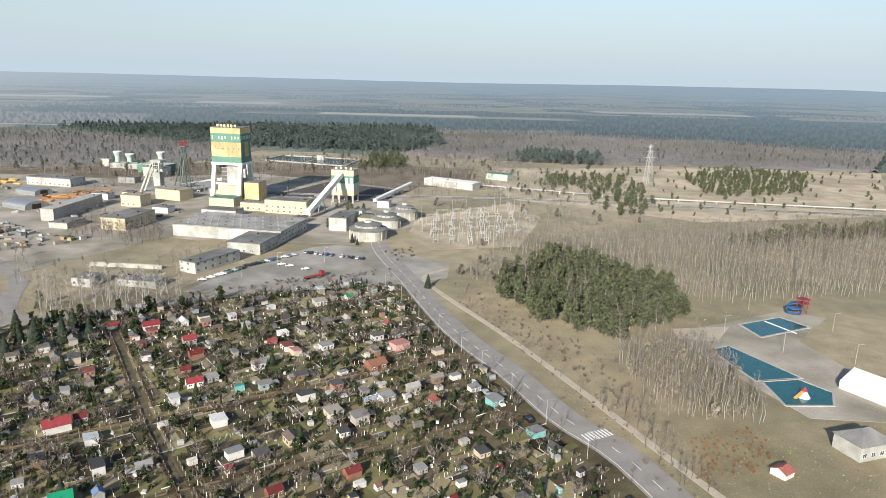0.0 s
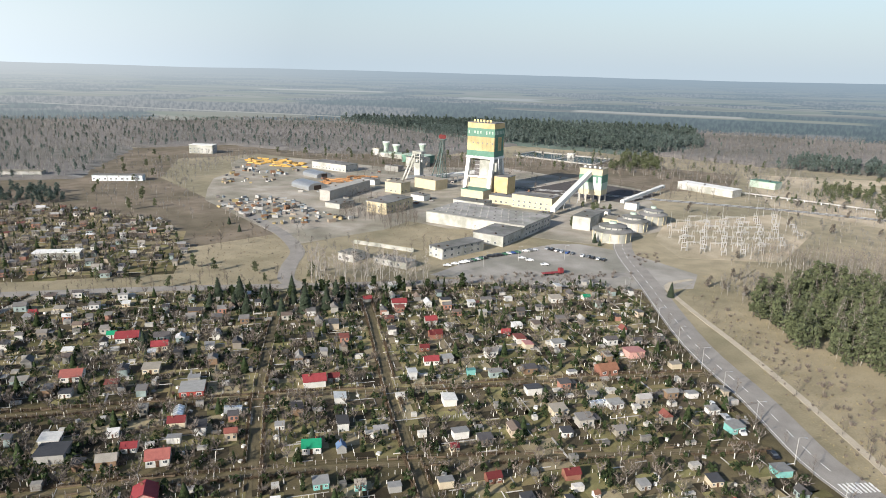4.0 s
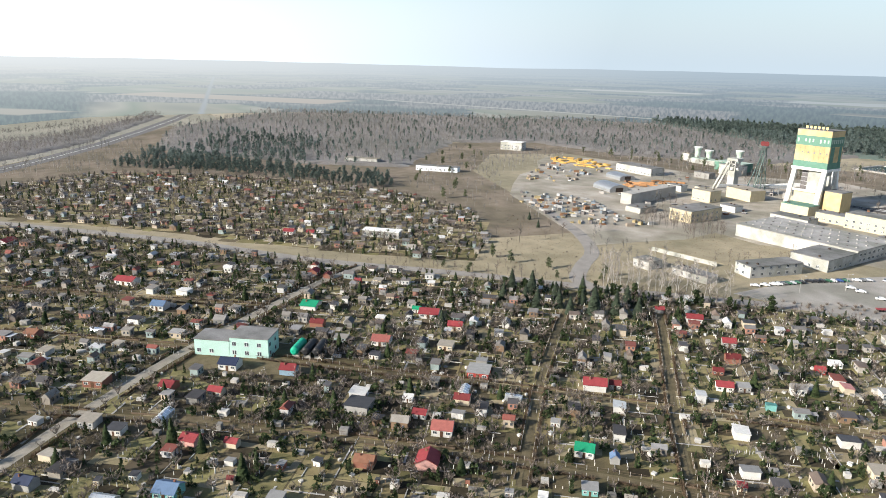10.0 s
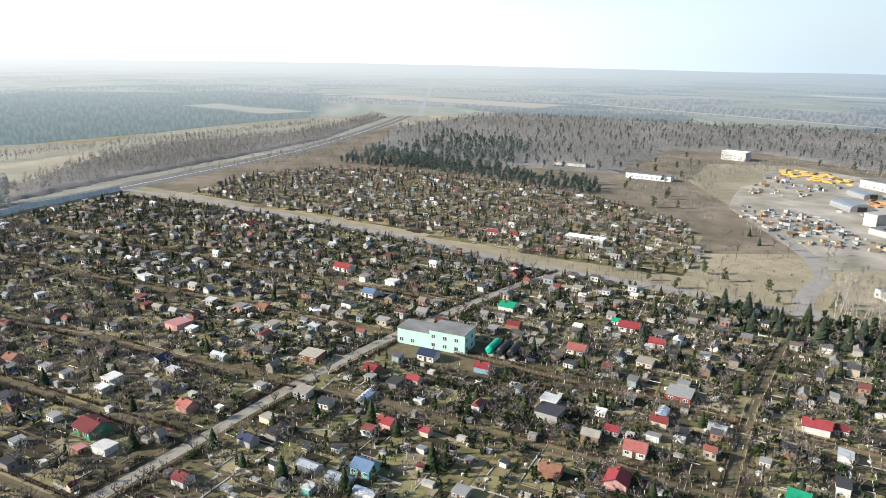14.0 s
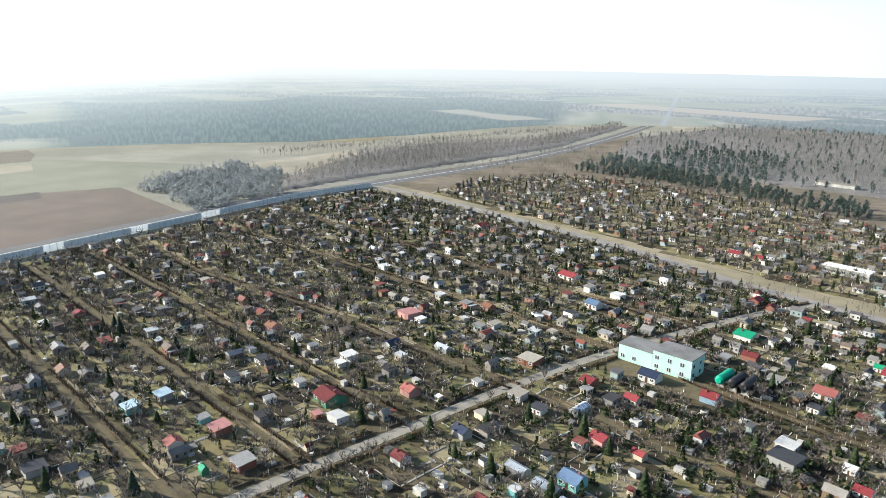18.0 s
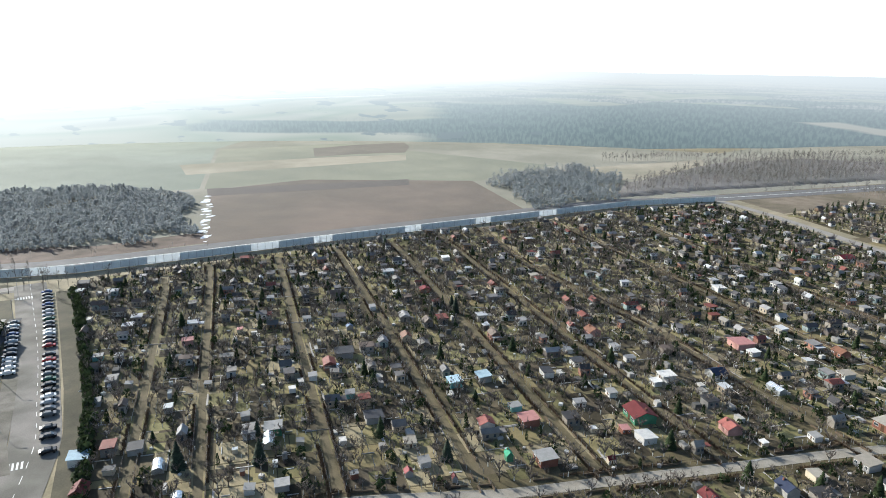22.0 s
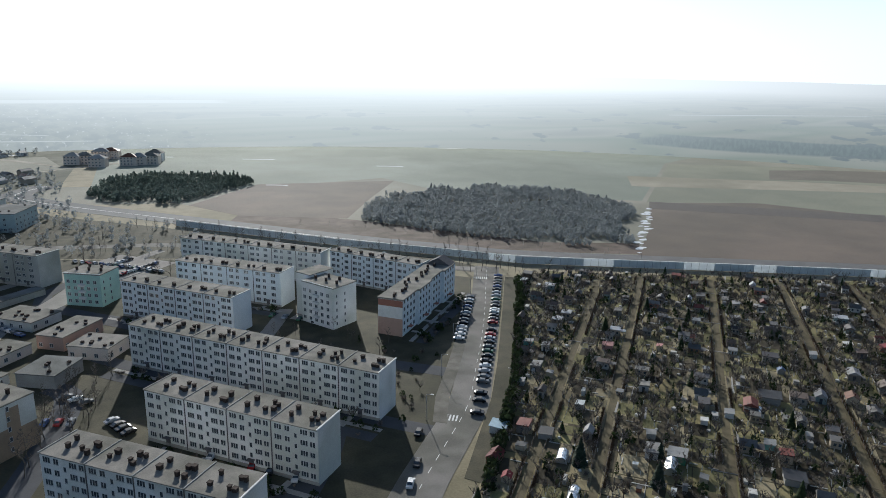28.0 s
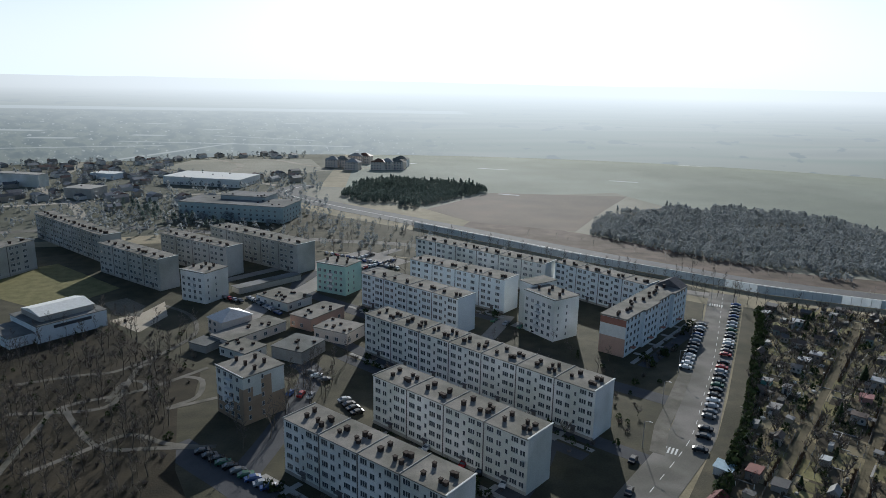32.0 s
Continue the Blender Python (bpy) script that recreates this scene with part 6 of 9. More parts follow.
for gx, gy, gr, gw, gd, ar in ((-124.5, 147, 30, 3.2, 5, True), (-133, 137, 125, 3.0, 6, False), (-153, 38, 36, 3.2, 6, False), (-145, 43, 36, 3.4, 7, False), (-137, 47, 36, 3.4, 6, True), (-27, 196, 36, 3.0, 6, True), (-187, -106, 36, 3, 4, True), (-141, -100, 36, 3, 6, False), (-111, -104, 40, 3, 6, True), (-120, -118, 40, 3, 5, True), (-230, 28, 36, 3, 6, False), (-260, 70, 36, 3, 6, True), (-177, 62, 130, 3, 7, False)):
    greenhouse(gx, gy, gr, gw, gd, ar, "milky arched film greenhouse in a garden" if ar else "small glazed greenhouse in a garden plot")

# brown hedges along the lanes
hx, hy = [], []
for ln in LANES + [DIRT]:
    for side in (-1, 1):
        o = strip(ln, 4.4 if ln is not DIRT else 8.4)
        line = o[: len(ln)] if side > 0 else o[len(ln):][::-1]
        for (x0, y0), (x1, y1) in zip(line, line[1:]):
            L = math.hypot(x1 - x0, y1 - y0)
            s, on = 0.0, random.random() < 0.6
            while s < L:
                run = random.uniform(8, 20)
                if on:
                    for j in range(int(run / 0.9)):
                        f_ = min(1.0, (s + j * 0.9) / L)
                        hx.append(x0 + (x1 - x0) * f_)
                        hy.append(y0 + (y1 - y0) * f_)
                s += run
                on = random.random() < 0.6
hx, hy = np.array(hx), np.array(hy)
okh = (np.hypot(hx, hy) > 115) & (np.hypot(hx, hy) < 420)
scatter("lane_hedges", [bush(0.95, 22, 0.1), bush(1.1, 22, 0.1)], hx[okh], hy[okh], rngG.uniform(0.8, 1.2, okh.sum()), [M_BARK, M_BARK, mat("hedge_twigs", (0.14, 0.10, 0.065), (0.09, 0.065, 0.045), island=0.3)], "brown leafless hedges along the lanes", "hedges")
# ---- apartment blocks ----
M_PANEL = mat("panel_facade", (0.82, 0.81, 0.79), (0.74, 0.725, 0.71), scale=4, rough=0.9, bump=0.1, big=18)
M_PEACH = mat("peach_facade", (0.72, 0.62, 0.54), (0.65, 0.56, 0.49), scale=4, rough=0.9, bump=0.1)
M_MINT = mat("mint_facade", (0.45, 0.63, 0.56), (0.38, 0.55, 0.49), scale=4, rough=0.9, bump=0.1)
M_BLUEF = mat("bluish_facade", (0.74, 0.78, 0.80), (0.66, 0.70, 0.72), scale=4, rough=0.9, bump=0.1)
M_GREYP = mat("grey_panel_facade", (0.50, 0.49, 0.47), (0.42, 0.41, 0.39), scale=4, rough=0.9, bump=0.1, big=18)
M_TERRA = mat("terracotta_band", (0.36, 0.17, 0.125), (0.30, 0.145, 0.11), scale=3)
M_SALM = mat("salmon_band", (0.5, 0.34, 0.27), (0.44, 0.3, 0.24), scale=3)
M_FELT = mat("roof_felt", (0.30, 0.275, 0.24), (0.20, 0.185, 0.165), scale=3.5, rough=0.9, big=14)
M_STACK = mat("chimney_brick", (0.075, 0.055, 0.045), (0.045, 0.035, 0.03), scale=0.7)
M_PIPE = mat("drain_pipe", (0.16, 0.15, 0.15), (0.11, 0.10, 0.10))
M_CURT = mat("window_frame", (0.70, 0.70, 0.69), (0.6, 0.6, 0.59), scale=0.8)
FLOOR = 2.8


def win_mesh(w, h, lights):
    b = MB().box(0, -0.05, 0, w, 0.10, h, 0)
    g = w / lights
    for k in range(lights):
        b.box(k * g + 0.07, -0.07, 0.09, (k + 1) * g - 0.07, -0.04, h - 0.09, 1)
    b.box(-0.05, -0.14, -0.06, w + 0.05, 0.0, 0.0, 2)
    me = b.make("window", [M_CURT, M_GLASS, M_METAL])
    data = me.data
    bpy.data.objects.remove(me)
    return data


WIN3, WIN2, WIN1 = win_mesh(2.1, 1.45, 3), win_mesh(1.45, 1.45, 2), win_mesh(0.8, 1.3, 1)


def put(name, data, parent, x, y, z, rz=0):
    ob = new(name, data)
    ob.parent = parent
    ob.matrix_basis = pose(x, y, z, 0, 0, rz)
    return ob


def stack(parent, x, y, z, h=1.1, w=0.75):
    b = MB().box(x - w / 2, y - w / 2, z, x + w / 2, y + w / 2, z + h).box(x - w / 2 - 0.1, y - w / 2 - 0.1, z + h, x + w / 2 + 0.1, y + w / 2 + 0.1, z + h + 0.14)
    return b.make("chimney", M_STACK, parent)


def block(p0, p1, depth, h, wall, label, floors=5, base=0.9, doors=True, ends=None, section=12.8, name="apartment_block", flip=False, stacks=True, lift=False):
    """A long slab block; p0 to p1 is the facade that faces the camera, seen with p0 to the left."""
    a, b = Vector(p0), Vector(p1)
    L = (b - a).length
    rz = math.degrees(math.atan2(b.y - a.y, b.x - a.x))
    ob = root(name, a.x, a.y, 0.02, rz, label, "apartment block", "apartment blocks")
    n = max(1, round(L / section))
    s = L / n
    roofs = []
    for k in range(n):
        MB().box(k * s, 0, -0.1, (k + 1) * s - 0.02, depth, h).make("wall", wall, ob)
        if k:
            MB().box(k * s - 0.14, -0.16, 0.2, k * s + 0.10, 0.05, h + 0.2).make("drain_pipe", M_PIPE, ob)
        r = MB().box(k * s - 0.05, -0.35, h + 0.003, (k + 1) * s - 0.10, depth + 0.35, h + 0.22)
        r.box(k * s - 0.02, -0.35, h + 0.22, k * s + 0.22, depth + 0.35, h + 0.40, 1)
        roofs.append(r.make("roof", [M_FELT, M_CONC], ob))
    MB().box(L - 0.3, -0.35, h + 0.22, L + 0.1, depth + 0.35, h + 0.45).make("parapet", M_WHITE, ob)
    MB().box(-0.05, -0.12, -0.1, L + 0.05, 0.02, base).make("plinth", M_CONC, ob, "grey concrete plinth")
    for k in range(n):
        for f in range(floors):
            z = base + 0.75 + f * FLOOR
            for x, data in ((0.9, WIN3), (3.9, WIN2), (6.6, WIN1), (8.3, WIN3), (11.0, WIN2)) if L < 93 and a.y > -300 else ((1.2, WIN3), (4.6, WIN2), (8.6, WIN3)):
                if x + 1.6 > s:
                    continue
                if data is WIN1 and f == 0:
                    continue
                put("window", data, ob, x + k * s, 0, z - 1.3 if data is WIN1 else z)
        if doors:
            MB().box(k * s + 6.0, -1.2, 2.5, k * s + 8.0, 0, 2.7).box(k * s + 6.2, -0.12, 0.1, k * s + 7.6, 0.02, 2.4).make("door", M_PIPE, ob, "dark entrance door under a canopy")
        if stacks:
            for j in range(6 if a.y > -240 else 3):
                stack(roofs[k], k * s + s * (0.30 if j % 3 == 0 else 0.58 + 0.12 * (j % 3)) + random.uniform(-0.7, 0.7), depth * (0.32 + 0.3 * (j // 3)) + random.uniform(-0.7, 0.7), h + 0.2, random.uniform(0.7, 1.2), random.uniform(0.7, 1.1))
    return ob


block((-32, -233), (-86, -158), 10.8, 14.8, M_PANEL, "long five-storey pale panel apartment block with roof chimneys")
block((-28, -180), (-59, -137), 10.4, 14.8, M_PANEL, "five-storey pale panel apartment block with pinkish stains")
block((-3, -159), (-35, -119), 10.0, 14.8, M_PANEL, "five-storey greyish panel apartment block with flat roof")
block((-37, -286), (-69, -243), 11.0, 14.8, M_BLUEF, "five-storey bluish grey panel apartment block")
block((-62, -306), (-95, -265), 11.0, 14.8, M_BLUEF, "five-storey bluish grey apartment block behind another")
block((-73, -348), (-122, -287), 10.0, 14.8, M_PANEL, "long pale apartment block near the noise barrier")
block((35, -394), (-11, -341), 12.0, 14.8, M_GREYP, "long grey panel apartment block by the garages")
block((59, -380), (23, -341), 10.0, 14.8, M_GREYP, "grey five-storey apartment block with flat roof")
block((85, -361), (51, -322), 10.0, 14.8, M_GREYP, "grey five-storey apartment block beside the playing field")
block((139, -446), (87, -377), 10.0, 14.8, M_GREYP, "very long beige panel apartment block")
block((-128, -290), (-152, -248), 9.0, 14.8, M_BLUEF, "pale grey apartment block facing the barrier")
block((133, -345), (117, -372), 12.0, 14.8, M_GREYP, "pale block at the edge of the estate", doors=False)


def street_block():
    """Block with the terracotta and white gable and steps in plan along the street."""
    a, b = Vector((-123, -211)), Vector((-168, -246))
    L = (b - a).length
    rz = math.degrees(math.atan2(b.y - a.y, b.x - a.x))
    ob = root("apartment_block", a.x, a.y, 0.02, rz, "stepped apartment block with a red and white striped gable", "apartment block", "apartment blocks")
    n = 4
    s = L / n
    for k in range(n):
        o = (0, 0.9, 0, 1.2)[k]
        MB().box(k * s, -o, -0.1, (k + 1) * s - 0.02, 10, 14.2).make("wall", M_BLUEF, ob)
        MB().box(k * s - 0.1, -o - 0.3, 14.2, (k + 1) * s - 0.05, 10.3, 14.75).make("roof", M_FELT, ob)
        for f in range(5):
            for x in (1.0, 4.2, 7.4, 10.6):
                w = put("window", WIN2, ob, k * s + x, -o, 1.5 + f * FLOOR)
        for j in range(4):
            cx, cy = k * s + 1.6 + j * 3.1 + random.uniform(-0.7, 0.7), 5 + random.uniform(-2.0, 2.0)
            MB().box(cx, cy, 14.75, cx + random.uniform(0.7, 1.3), cy + random.uniform(0.7, 1.0), 15.6 + random.uniform(0, 0.6)).make("chimney", M_STACK, ob)
        MB().box(k * s + 5.0, -o - 1.6, 2.3, k * s + 7.5, -o, 2.5).make("canopy", M_TERRA, ob)
    for z0, z1, m in ((0, 7.0, M_SALM), (7.0, 11.6, M_WHITE), (11.6, 14.1, M_TERRA)):
        MB().box(-0.12, -0.05, z0, -0.003, 10.05, z1).make("gable_band", m, ob)
    MB().add([(L, -1.2, 14.76), (L, 10, 14.76), (L - 7, 10, 14.76), (L - 7, -1.2, 14.76), (L, 4.4, 18.0), (L - 7, 4.4, 18.0)], [(0, 1, 4), (1, 2, 5, 4), (2, 3, 5), (3, 0, 4, 5), (3, 2, 1, 0)]).make("attic", M_PIPE, ob, "steep dark attic roof")
    return ob


street_block()


def tower_house(x, y, rz, w, d, h, wall, label, second=None):
    """A compact point block with stacked balconies."""
    ob = root("point_block", x, y, 0.02, rz, label, "apartment block", "point blocks")
    MB().box(0, 0, -0.1, w, d, h).make("wall", wall, ob)
    MB().box(-0.2, -0.2, h + 0.003, w + 0.2, d + 0.2, h + 0.35).make("roof", M_FELT, ob)
    if second:
        MB().box(-second, d * 0.35, -0.1, -0.005, d * 1.35, h + 1.2).make("wall", wall, ob)
        MB().box(-second - 0.2, d * 0.35 - 0.2, h + 1.2, 0.15, d * 1.35 + 0.2, h + 1.5).make("roof", M_FELT, ob)
    MB().box(-0.2, -0.2, h + 0.35, w + 0.2, 0.05, h + 0.6).make("parapet", M_WHITE, ob)
    n = int((w - 1) / 2.9)
    for f in range(int(h / FLOOR)):
        for k in range(n):
            put("window", WIN2, ob, 0.9 + k * (w - 1.2) / n, 0, 1.4 + f * FLOOR)
        for k in range(int((d - 1) / 4.5)):
            put("window", WIN1, ob, w, 1.6 + k * 4.5, 1.4 + f * FLOOR, 90)
        if f:
            MB().box(w * 0.4, -1.1, 0.4 + f * FLOOR, w * 0.4 + 2.8, -0.003, 1.3 + f * FLOOR).make("balcony", M_CURT, ob)
    for k in range(5):
        stack(ob, w * 0.15 + k * w * 0.17, d * (0.75 if k % 2 else 0.4), h + 0.35, 1.3)
    return ob


tower_house(-97, -246, 112, 17, 13, 16.4, M_PANEL, "compact white point block with stacked balconies", 8)
tower_house(-19, -311, 140, 16, 13, 13.6, M_MINT, "mint green five-storey point block")
tower_house(40, -308, 140, 14, 14, 13.6, M_PANEL, "small white and grey point block by the garages")


def low_building(name, x, y, rz, w, d, h, wall, label, cat="building", roofm=None, wins=1, vents=0):
    """A plain low building with a felt roof and a row of windows on two sides."""
    ob = root(name, x, y, 0.05, rz, label, cat)
    MB().box(0, 0, -0.1, w, d, h).make("wall", wall, ob)
    top = MB().box(-0.25, -0.25, h + 0.003, w + 0.25, d + 0.25, h + 0.32).make("roof", roofm or M_BITUM, ob)
    for f in range(wins):
        z = 1.0 + f * 3.1
        if z + 1.5 > h:
            break
        for k in range(max(1, int(w / 4.4))):
            put("window", WIN2, ob, 0.9 + k * 4.4, 0, z) if 0.9 + k * 4.4 + 1.5 < w else None
        for k in range(max(1, int(d / 5.0))):
            put("window", WIN2, ob, w, 1.0 + k * 5.0, z, 90) if 2.5 + k * 5.0 < d else None
    rv = random.Random(int(w * 10 + d))
    for k in range(vents):
        vx, vy = rv.uniform(1, w - 1), rv.uniform(1, d - 1)
        MB().box(vx - 0.5, vy - 0.4, h + 0.3, vx + 0.5, vy + 0.4, h + 1.0).make("roof_vent", M_STACK, top)
    return ob


PB = tower_house(16, -196, 126, 13.6, 14, 14.4, M_PANEL, "white and beige five-storey block with stepped paint")
M_STEP = mat("beige_paint", (0.36, 0.27, 0.19), (0.28, 0.21, 0.15), scale=3)
for x0, x1, z1 in ((0, 2.6, 5.6), (2.6, 6.4, 4.2), (6.4, 8.8, 8.4), (8.8, 11.4, 6.2), (11.4, 13.6, 11.0)):
    MB().box(x0, -0.03, 0, x1, -0.003, z1).make("paint_field", M_STEP, PB, "beige stepped paint")
for y0, y1, z1 in ((0, 3.2, 11.0), (3.2, 6.0, 8.0), (6.0, 9.5, 13.2), (9.5, 14, 7.0)):
    MB().box(13.603, y0, 0, 13.63, y1, z1).make("paint_field", M_STEP, PB, "beige stepped paint")
low_building("school_wing", 23, -251, 131, 10.6, 27, 3.6, M_PEACH, "low beige wing with grey felt roof", "service building", M_FELT, 1, 5)
low_building("school_wing", 19, -240, 135, 13, 10, 3.2, M_PANEL, "low pale wing with roof vents", "service building", M_FELT, 1, 5)
low_building("service_building", -6, -265, 135, 11, 20, 5.0, M_SALM, "terracotta and beige service building", "service building", M_FELT, 1, 6)
low_building("service_building", -14.5, -250, 140, 15, 12, 4.5, M_PEACH, "low beige building beside the long block", "service building", M_FELT, 1, 7)
low_building("service_building", 8, -298, 131, 20, 14, 3.6, M_PANEL, "low pale building with many roof vents", "service building", M_FELT, 1, 12)
low_building("service_building", 1, -234, 141, 13, 14, 4.3, M_CONC, "grey flat-roofed boiler house", "service building", M_BITUM, 0, 4)
low_building("service_building", 30, -247, 140, 8, 7, 2.7, M_CONC, "small shed with a green-grey roof", "shed", M_BITUM, 0, 0)
low_building("school_building", 66, -500, 155, 78, 30, 11.0, mat("school_wall", (0.42, 0.50, 0.50), (0.34, 0.41, 0.41), scale=4), "large grey-green school with flat roofs", "school", M_BITUM, 3, 8)
low_building("school_building", 38, -506, 155, 34, 20, 14.0, mat("school_block", (0.45, 0.47, 0.46), (0.36, 0.38, 0.37), scale=4), "taller middle block of the school", "school", M_BITUM, 3, 5)
low_building("garage_row", 16, -311, 214, 34, 6, 2.6, M_CONC, "row of low concrete garages", "garages", M_BITUM, 0, 0)
low_building("supermarket", 100, -660, 155, 75, 40, 7, M_WHITE, "large supermarket with a bright white roof", "shop", M_WHITE, 1, 4)


def hip_house(x, y, rz, w, d, h, r, wall, roofm, label, name="house"):
    ob = root(name, x, y, 0.05, rz, label, "house")
    MB().box(0, 0, -0.1, w, d, h).make("wall", wall, ob)
    o = 0.5
    MB().add([(-o, -o, h), (w + o, -o, h), (w + o, d + o, h), (-o, d + o, h), (w * 0.4, d / 2, h + r), (w * 0.6, d / 2, h + r)], [(0, 1, 5, 4), (1, 2, 5), (2, 3, 4, 5), (3, 0, 4), (3, 2, 1, 0)]).make("roof", roofm, ob)
    for f in range(int(h / 2.8)):
        for k in range(max(1, int(w / 3.2))):
            put("window", WIN2, ob, 0.8 + k * 3.2, 0, 1.0 + f * 2.9)
    return ob


hip_house(25, -264, 127, 9.5, 13.5, 6.2, 3.0, M_PEACH, M_METAL, "cream house with a pale metal hipped roof")


def sports_hall():
    ob = root("sports_hall", 84, -262, 0.05, 220, "grey sports hall with a white low-pitched roof", "sports hall")
    MB().box(0, 0, -0.1, 26, 22, 6.5).make("wall", M_BLUEF, ob)
    MB().box(3, 3.5, 6.5, 23, 19, 9.0).make("clerestory", M_CONC, ob)
    b = MB()
    for k in range(8):
        y0, y1 = 3.2 + k * 2.0, 5.2 + k * 2.0
        z = lambda y: 9.0 + 1.5 * (1 - abs((y - 3.2) / 8 - 1))
        b.add([(2.8, y0, z(y0)), (23.2, y0, z(y0)), (23.2, y1, z(y1)), (2.8, y1, z(y1)), (2.8, y0, 8.95), (23.2, y0, 8.95), (23.2, y1, 8.95), (2.8, y1, 8.95)], [(0, 1, 2, 3), (7, 6, 5, 4), (4, 5, 1, 0), (5, 6, 2, 1), (6, 7, 3, 2), (7, 4, 0, 3)])
    b.make("roof", M_WHITE, ob, "white metal roof")
    MB().box(-0.2, -0.2, 6.5, 26.2, 22.2, 6.75).make("lower_roof", M_BITUM, ob)
    MB().box(6, -0.06, 4.4, 20, -0.003, 5.6).make("window_band", M_GLASS, ob)
    MB().box(-9, 2, -0.1, -0.01, 20, 4).make("annex", M_BLUEF, ob)
    MB().box(-9.2, 1.8, 4, 0.0, 20.2, 4.25).make("annex_roof", M_BITUM, ob)
    return ob


sports_hall()

# ground between the blocks
M_PATHP = mat("park_path", (0.215, 0.195, 0.165), (0.13, 0.118, 0.10), scale=4, big=10)
M_STREET = mat("street_asphalt", (0.25, 0.23, 0.205), (0.17, 0.155, 0.14), scale=8, fine=30, big=16)
bpy.data.objects["street"].data.materials[0] = M_STREET
for p0, p1 in (((-32, -233), (-86, -158)), ((-28, -180), (-59, -137)), ((-3, -159), (-35, -119)), ((-37, -286), (-69, -243)), ((-62, -306), (-95, -265)), ((-123, -211), (-168, -246))):
    d = Vector((p1[0] - p0[0], p1[1] - p0[1])).normalized()
    for o_, w_, m_, lab in ((4.6, 1.7, M_CONC, "pale slab pavement along the block"), (8.8, 4.4, M_ASPH2, "narrow asphalt lane before the entrances")):
        q = [(p0[0] + d.y * o_ - d.x * 3, p0[1] - d.x * o_ - d.y * 3), (p1[0] + d.y * o_ + d.x * 3, p1[1] - d.x * o_ + d.y * 3)]
        band("pavement_block", q, w_, 0.098 if m_ is M_CONC else 0.092, m_, lab, "pavement")
    L_ = math.hypot(p1[0] - p0[0], p1[1] - p0[1])
    for k in range(int(L_ / 12.8)):
        c = Vector((p0[0], p0[1])) + d * (12.8 * k + 7.0)
        n_ = Vector((d.y, -d.x))
        band("pavement_entry", [tuple(c + n_ * 1.0), tuple(c + n_ * 7.0)], 1.8, 0.104, M_CONC, "pale slab path to a stair entrance", "pavement")
dashes("road_marking", STREET, 0.18, 3, 4, 0.092, "dashed white centre line of the street")
sheet("lawn_estate", [(-70, -118), (-97, -146), (-121, -172), (-158, -219), (-190, -262), (-130, -330), (-60, -370), (40, -420), (190, -420), (190, -200), (110, -140), (30, -100), (-20, -90)], 0.04, M_LAWND, "dark winter lawns between the blocks", "estate lawn")
for k, (q, w) in enumerate((([(-96, -146), (-70, -180), (-30, -235), (-22, -248)], 6), ([(-66, -114), (-40, -118), (-5, -140), (12, -160), (26, -178)], 9), ([(8, -158), (-3, -185), (-12, -216), (-8, -228)], 8), ([(-122, -175), (-96, -205), (-50, -262), (-10, -318), (-30, -350)], 7), ([(-48, -130), (-64, -148), (-72, -160)], 9), ([(12, -276), (2, -300), (-14, -314), (-30, -345)], 10))):
    band("lane_estate", smooth(q), w, 0.06 + 0.004 * k, M_ASPH2 if k != 5 else M_ASPH, "asphalt access road between the blocks", "road")
for k, q in enumerate(([(56, -203), (47, -207), (45, -232), (41, -236)], [(60, -170), (50, -178), (39, -186), (28, -179), (20, -176)], [(49, -208), (47, -221), (41, -221), (39, -214)], [(31, -200), (29, -202), (23, -207), (23, -219), (29, -223)], [(80, -226), (63, -230), (52, -231), (42, -240)], [(31, -200), (17, -205)], [(75, -205), (56, -203)], [(42, -240), (30, -262), (34, -285), (46, -300)], [(66, -160), (66, -174), (64, -194), (61, -207), (40, -215), (22, -229)], [(61, -207), (46, -181), (30, -177), (15, -175)], [(66, -174), (84, -178), (100, -186)])):
    band("path", smooth(q), 1.8, 0.09 + 0.004 * k, M_PATHP, "worn winding park path", "park path")
sheet("playing_field", [(92, -300), (70, -330), (110, -380), (150, -350)], 0.07, M_LAWN, "worn green playing field", "playing field")
sheet("playground", [(72, -308), (64, -314), (54, -301), (54, -287), (64, -291)], 0.08, M_DARKF, "round dark playground", "playground")
sheet("sand_yard", [(65, -284), (53, -293), (47, -306), (43, -286), (51, -268)], 0.07, M_SAND, "worn sandy ground beside the hall", "sand")
sheet("pavement_parking_lot", [(-32, -326), (-72, -356), (-50, -386), (-12, -358)], 0.085, M_ASPH, "estate car park", "car park")
sheet("verge", [(-91, -122), (-122, -153), (-140, -174), (-174, -216), (-205, -255), (-210, -250), (-178, -212), (-143, -169), (-127, -150), (-94, -117)], 0.075, M_LAWND, "dry grass verge beside the parked cars", "verge")
sheet("pavement_walk", [(-99, -150), (-108, -163), (-123, -180), (-140, -200), (-143, -197), (-126, -177), (-111, -160), (-102, -147)], 0.1, M_PATHP, "pale pavement slabs beside the street", "pavement")


# ---- noise barrier ----
M_BARR = mat("barrier_panel", (0.66, 0.69, 0.685), (0.52, 0.55, 0.545), scale=3, rough=0.6)
M_LUCID = mat("clear_panel_backlit", (0.85, 0.87, 0.88), (0.78, 0.80, 0.82), rough=0.3, spec=0.5, bump=0, scale=3)
_n = M_LUCID.node_tree.nodes
_tr, _mx = _n.new("ShaderNodeBsdfTranslucent"), _n.new("ShaderNodeMixShader")
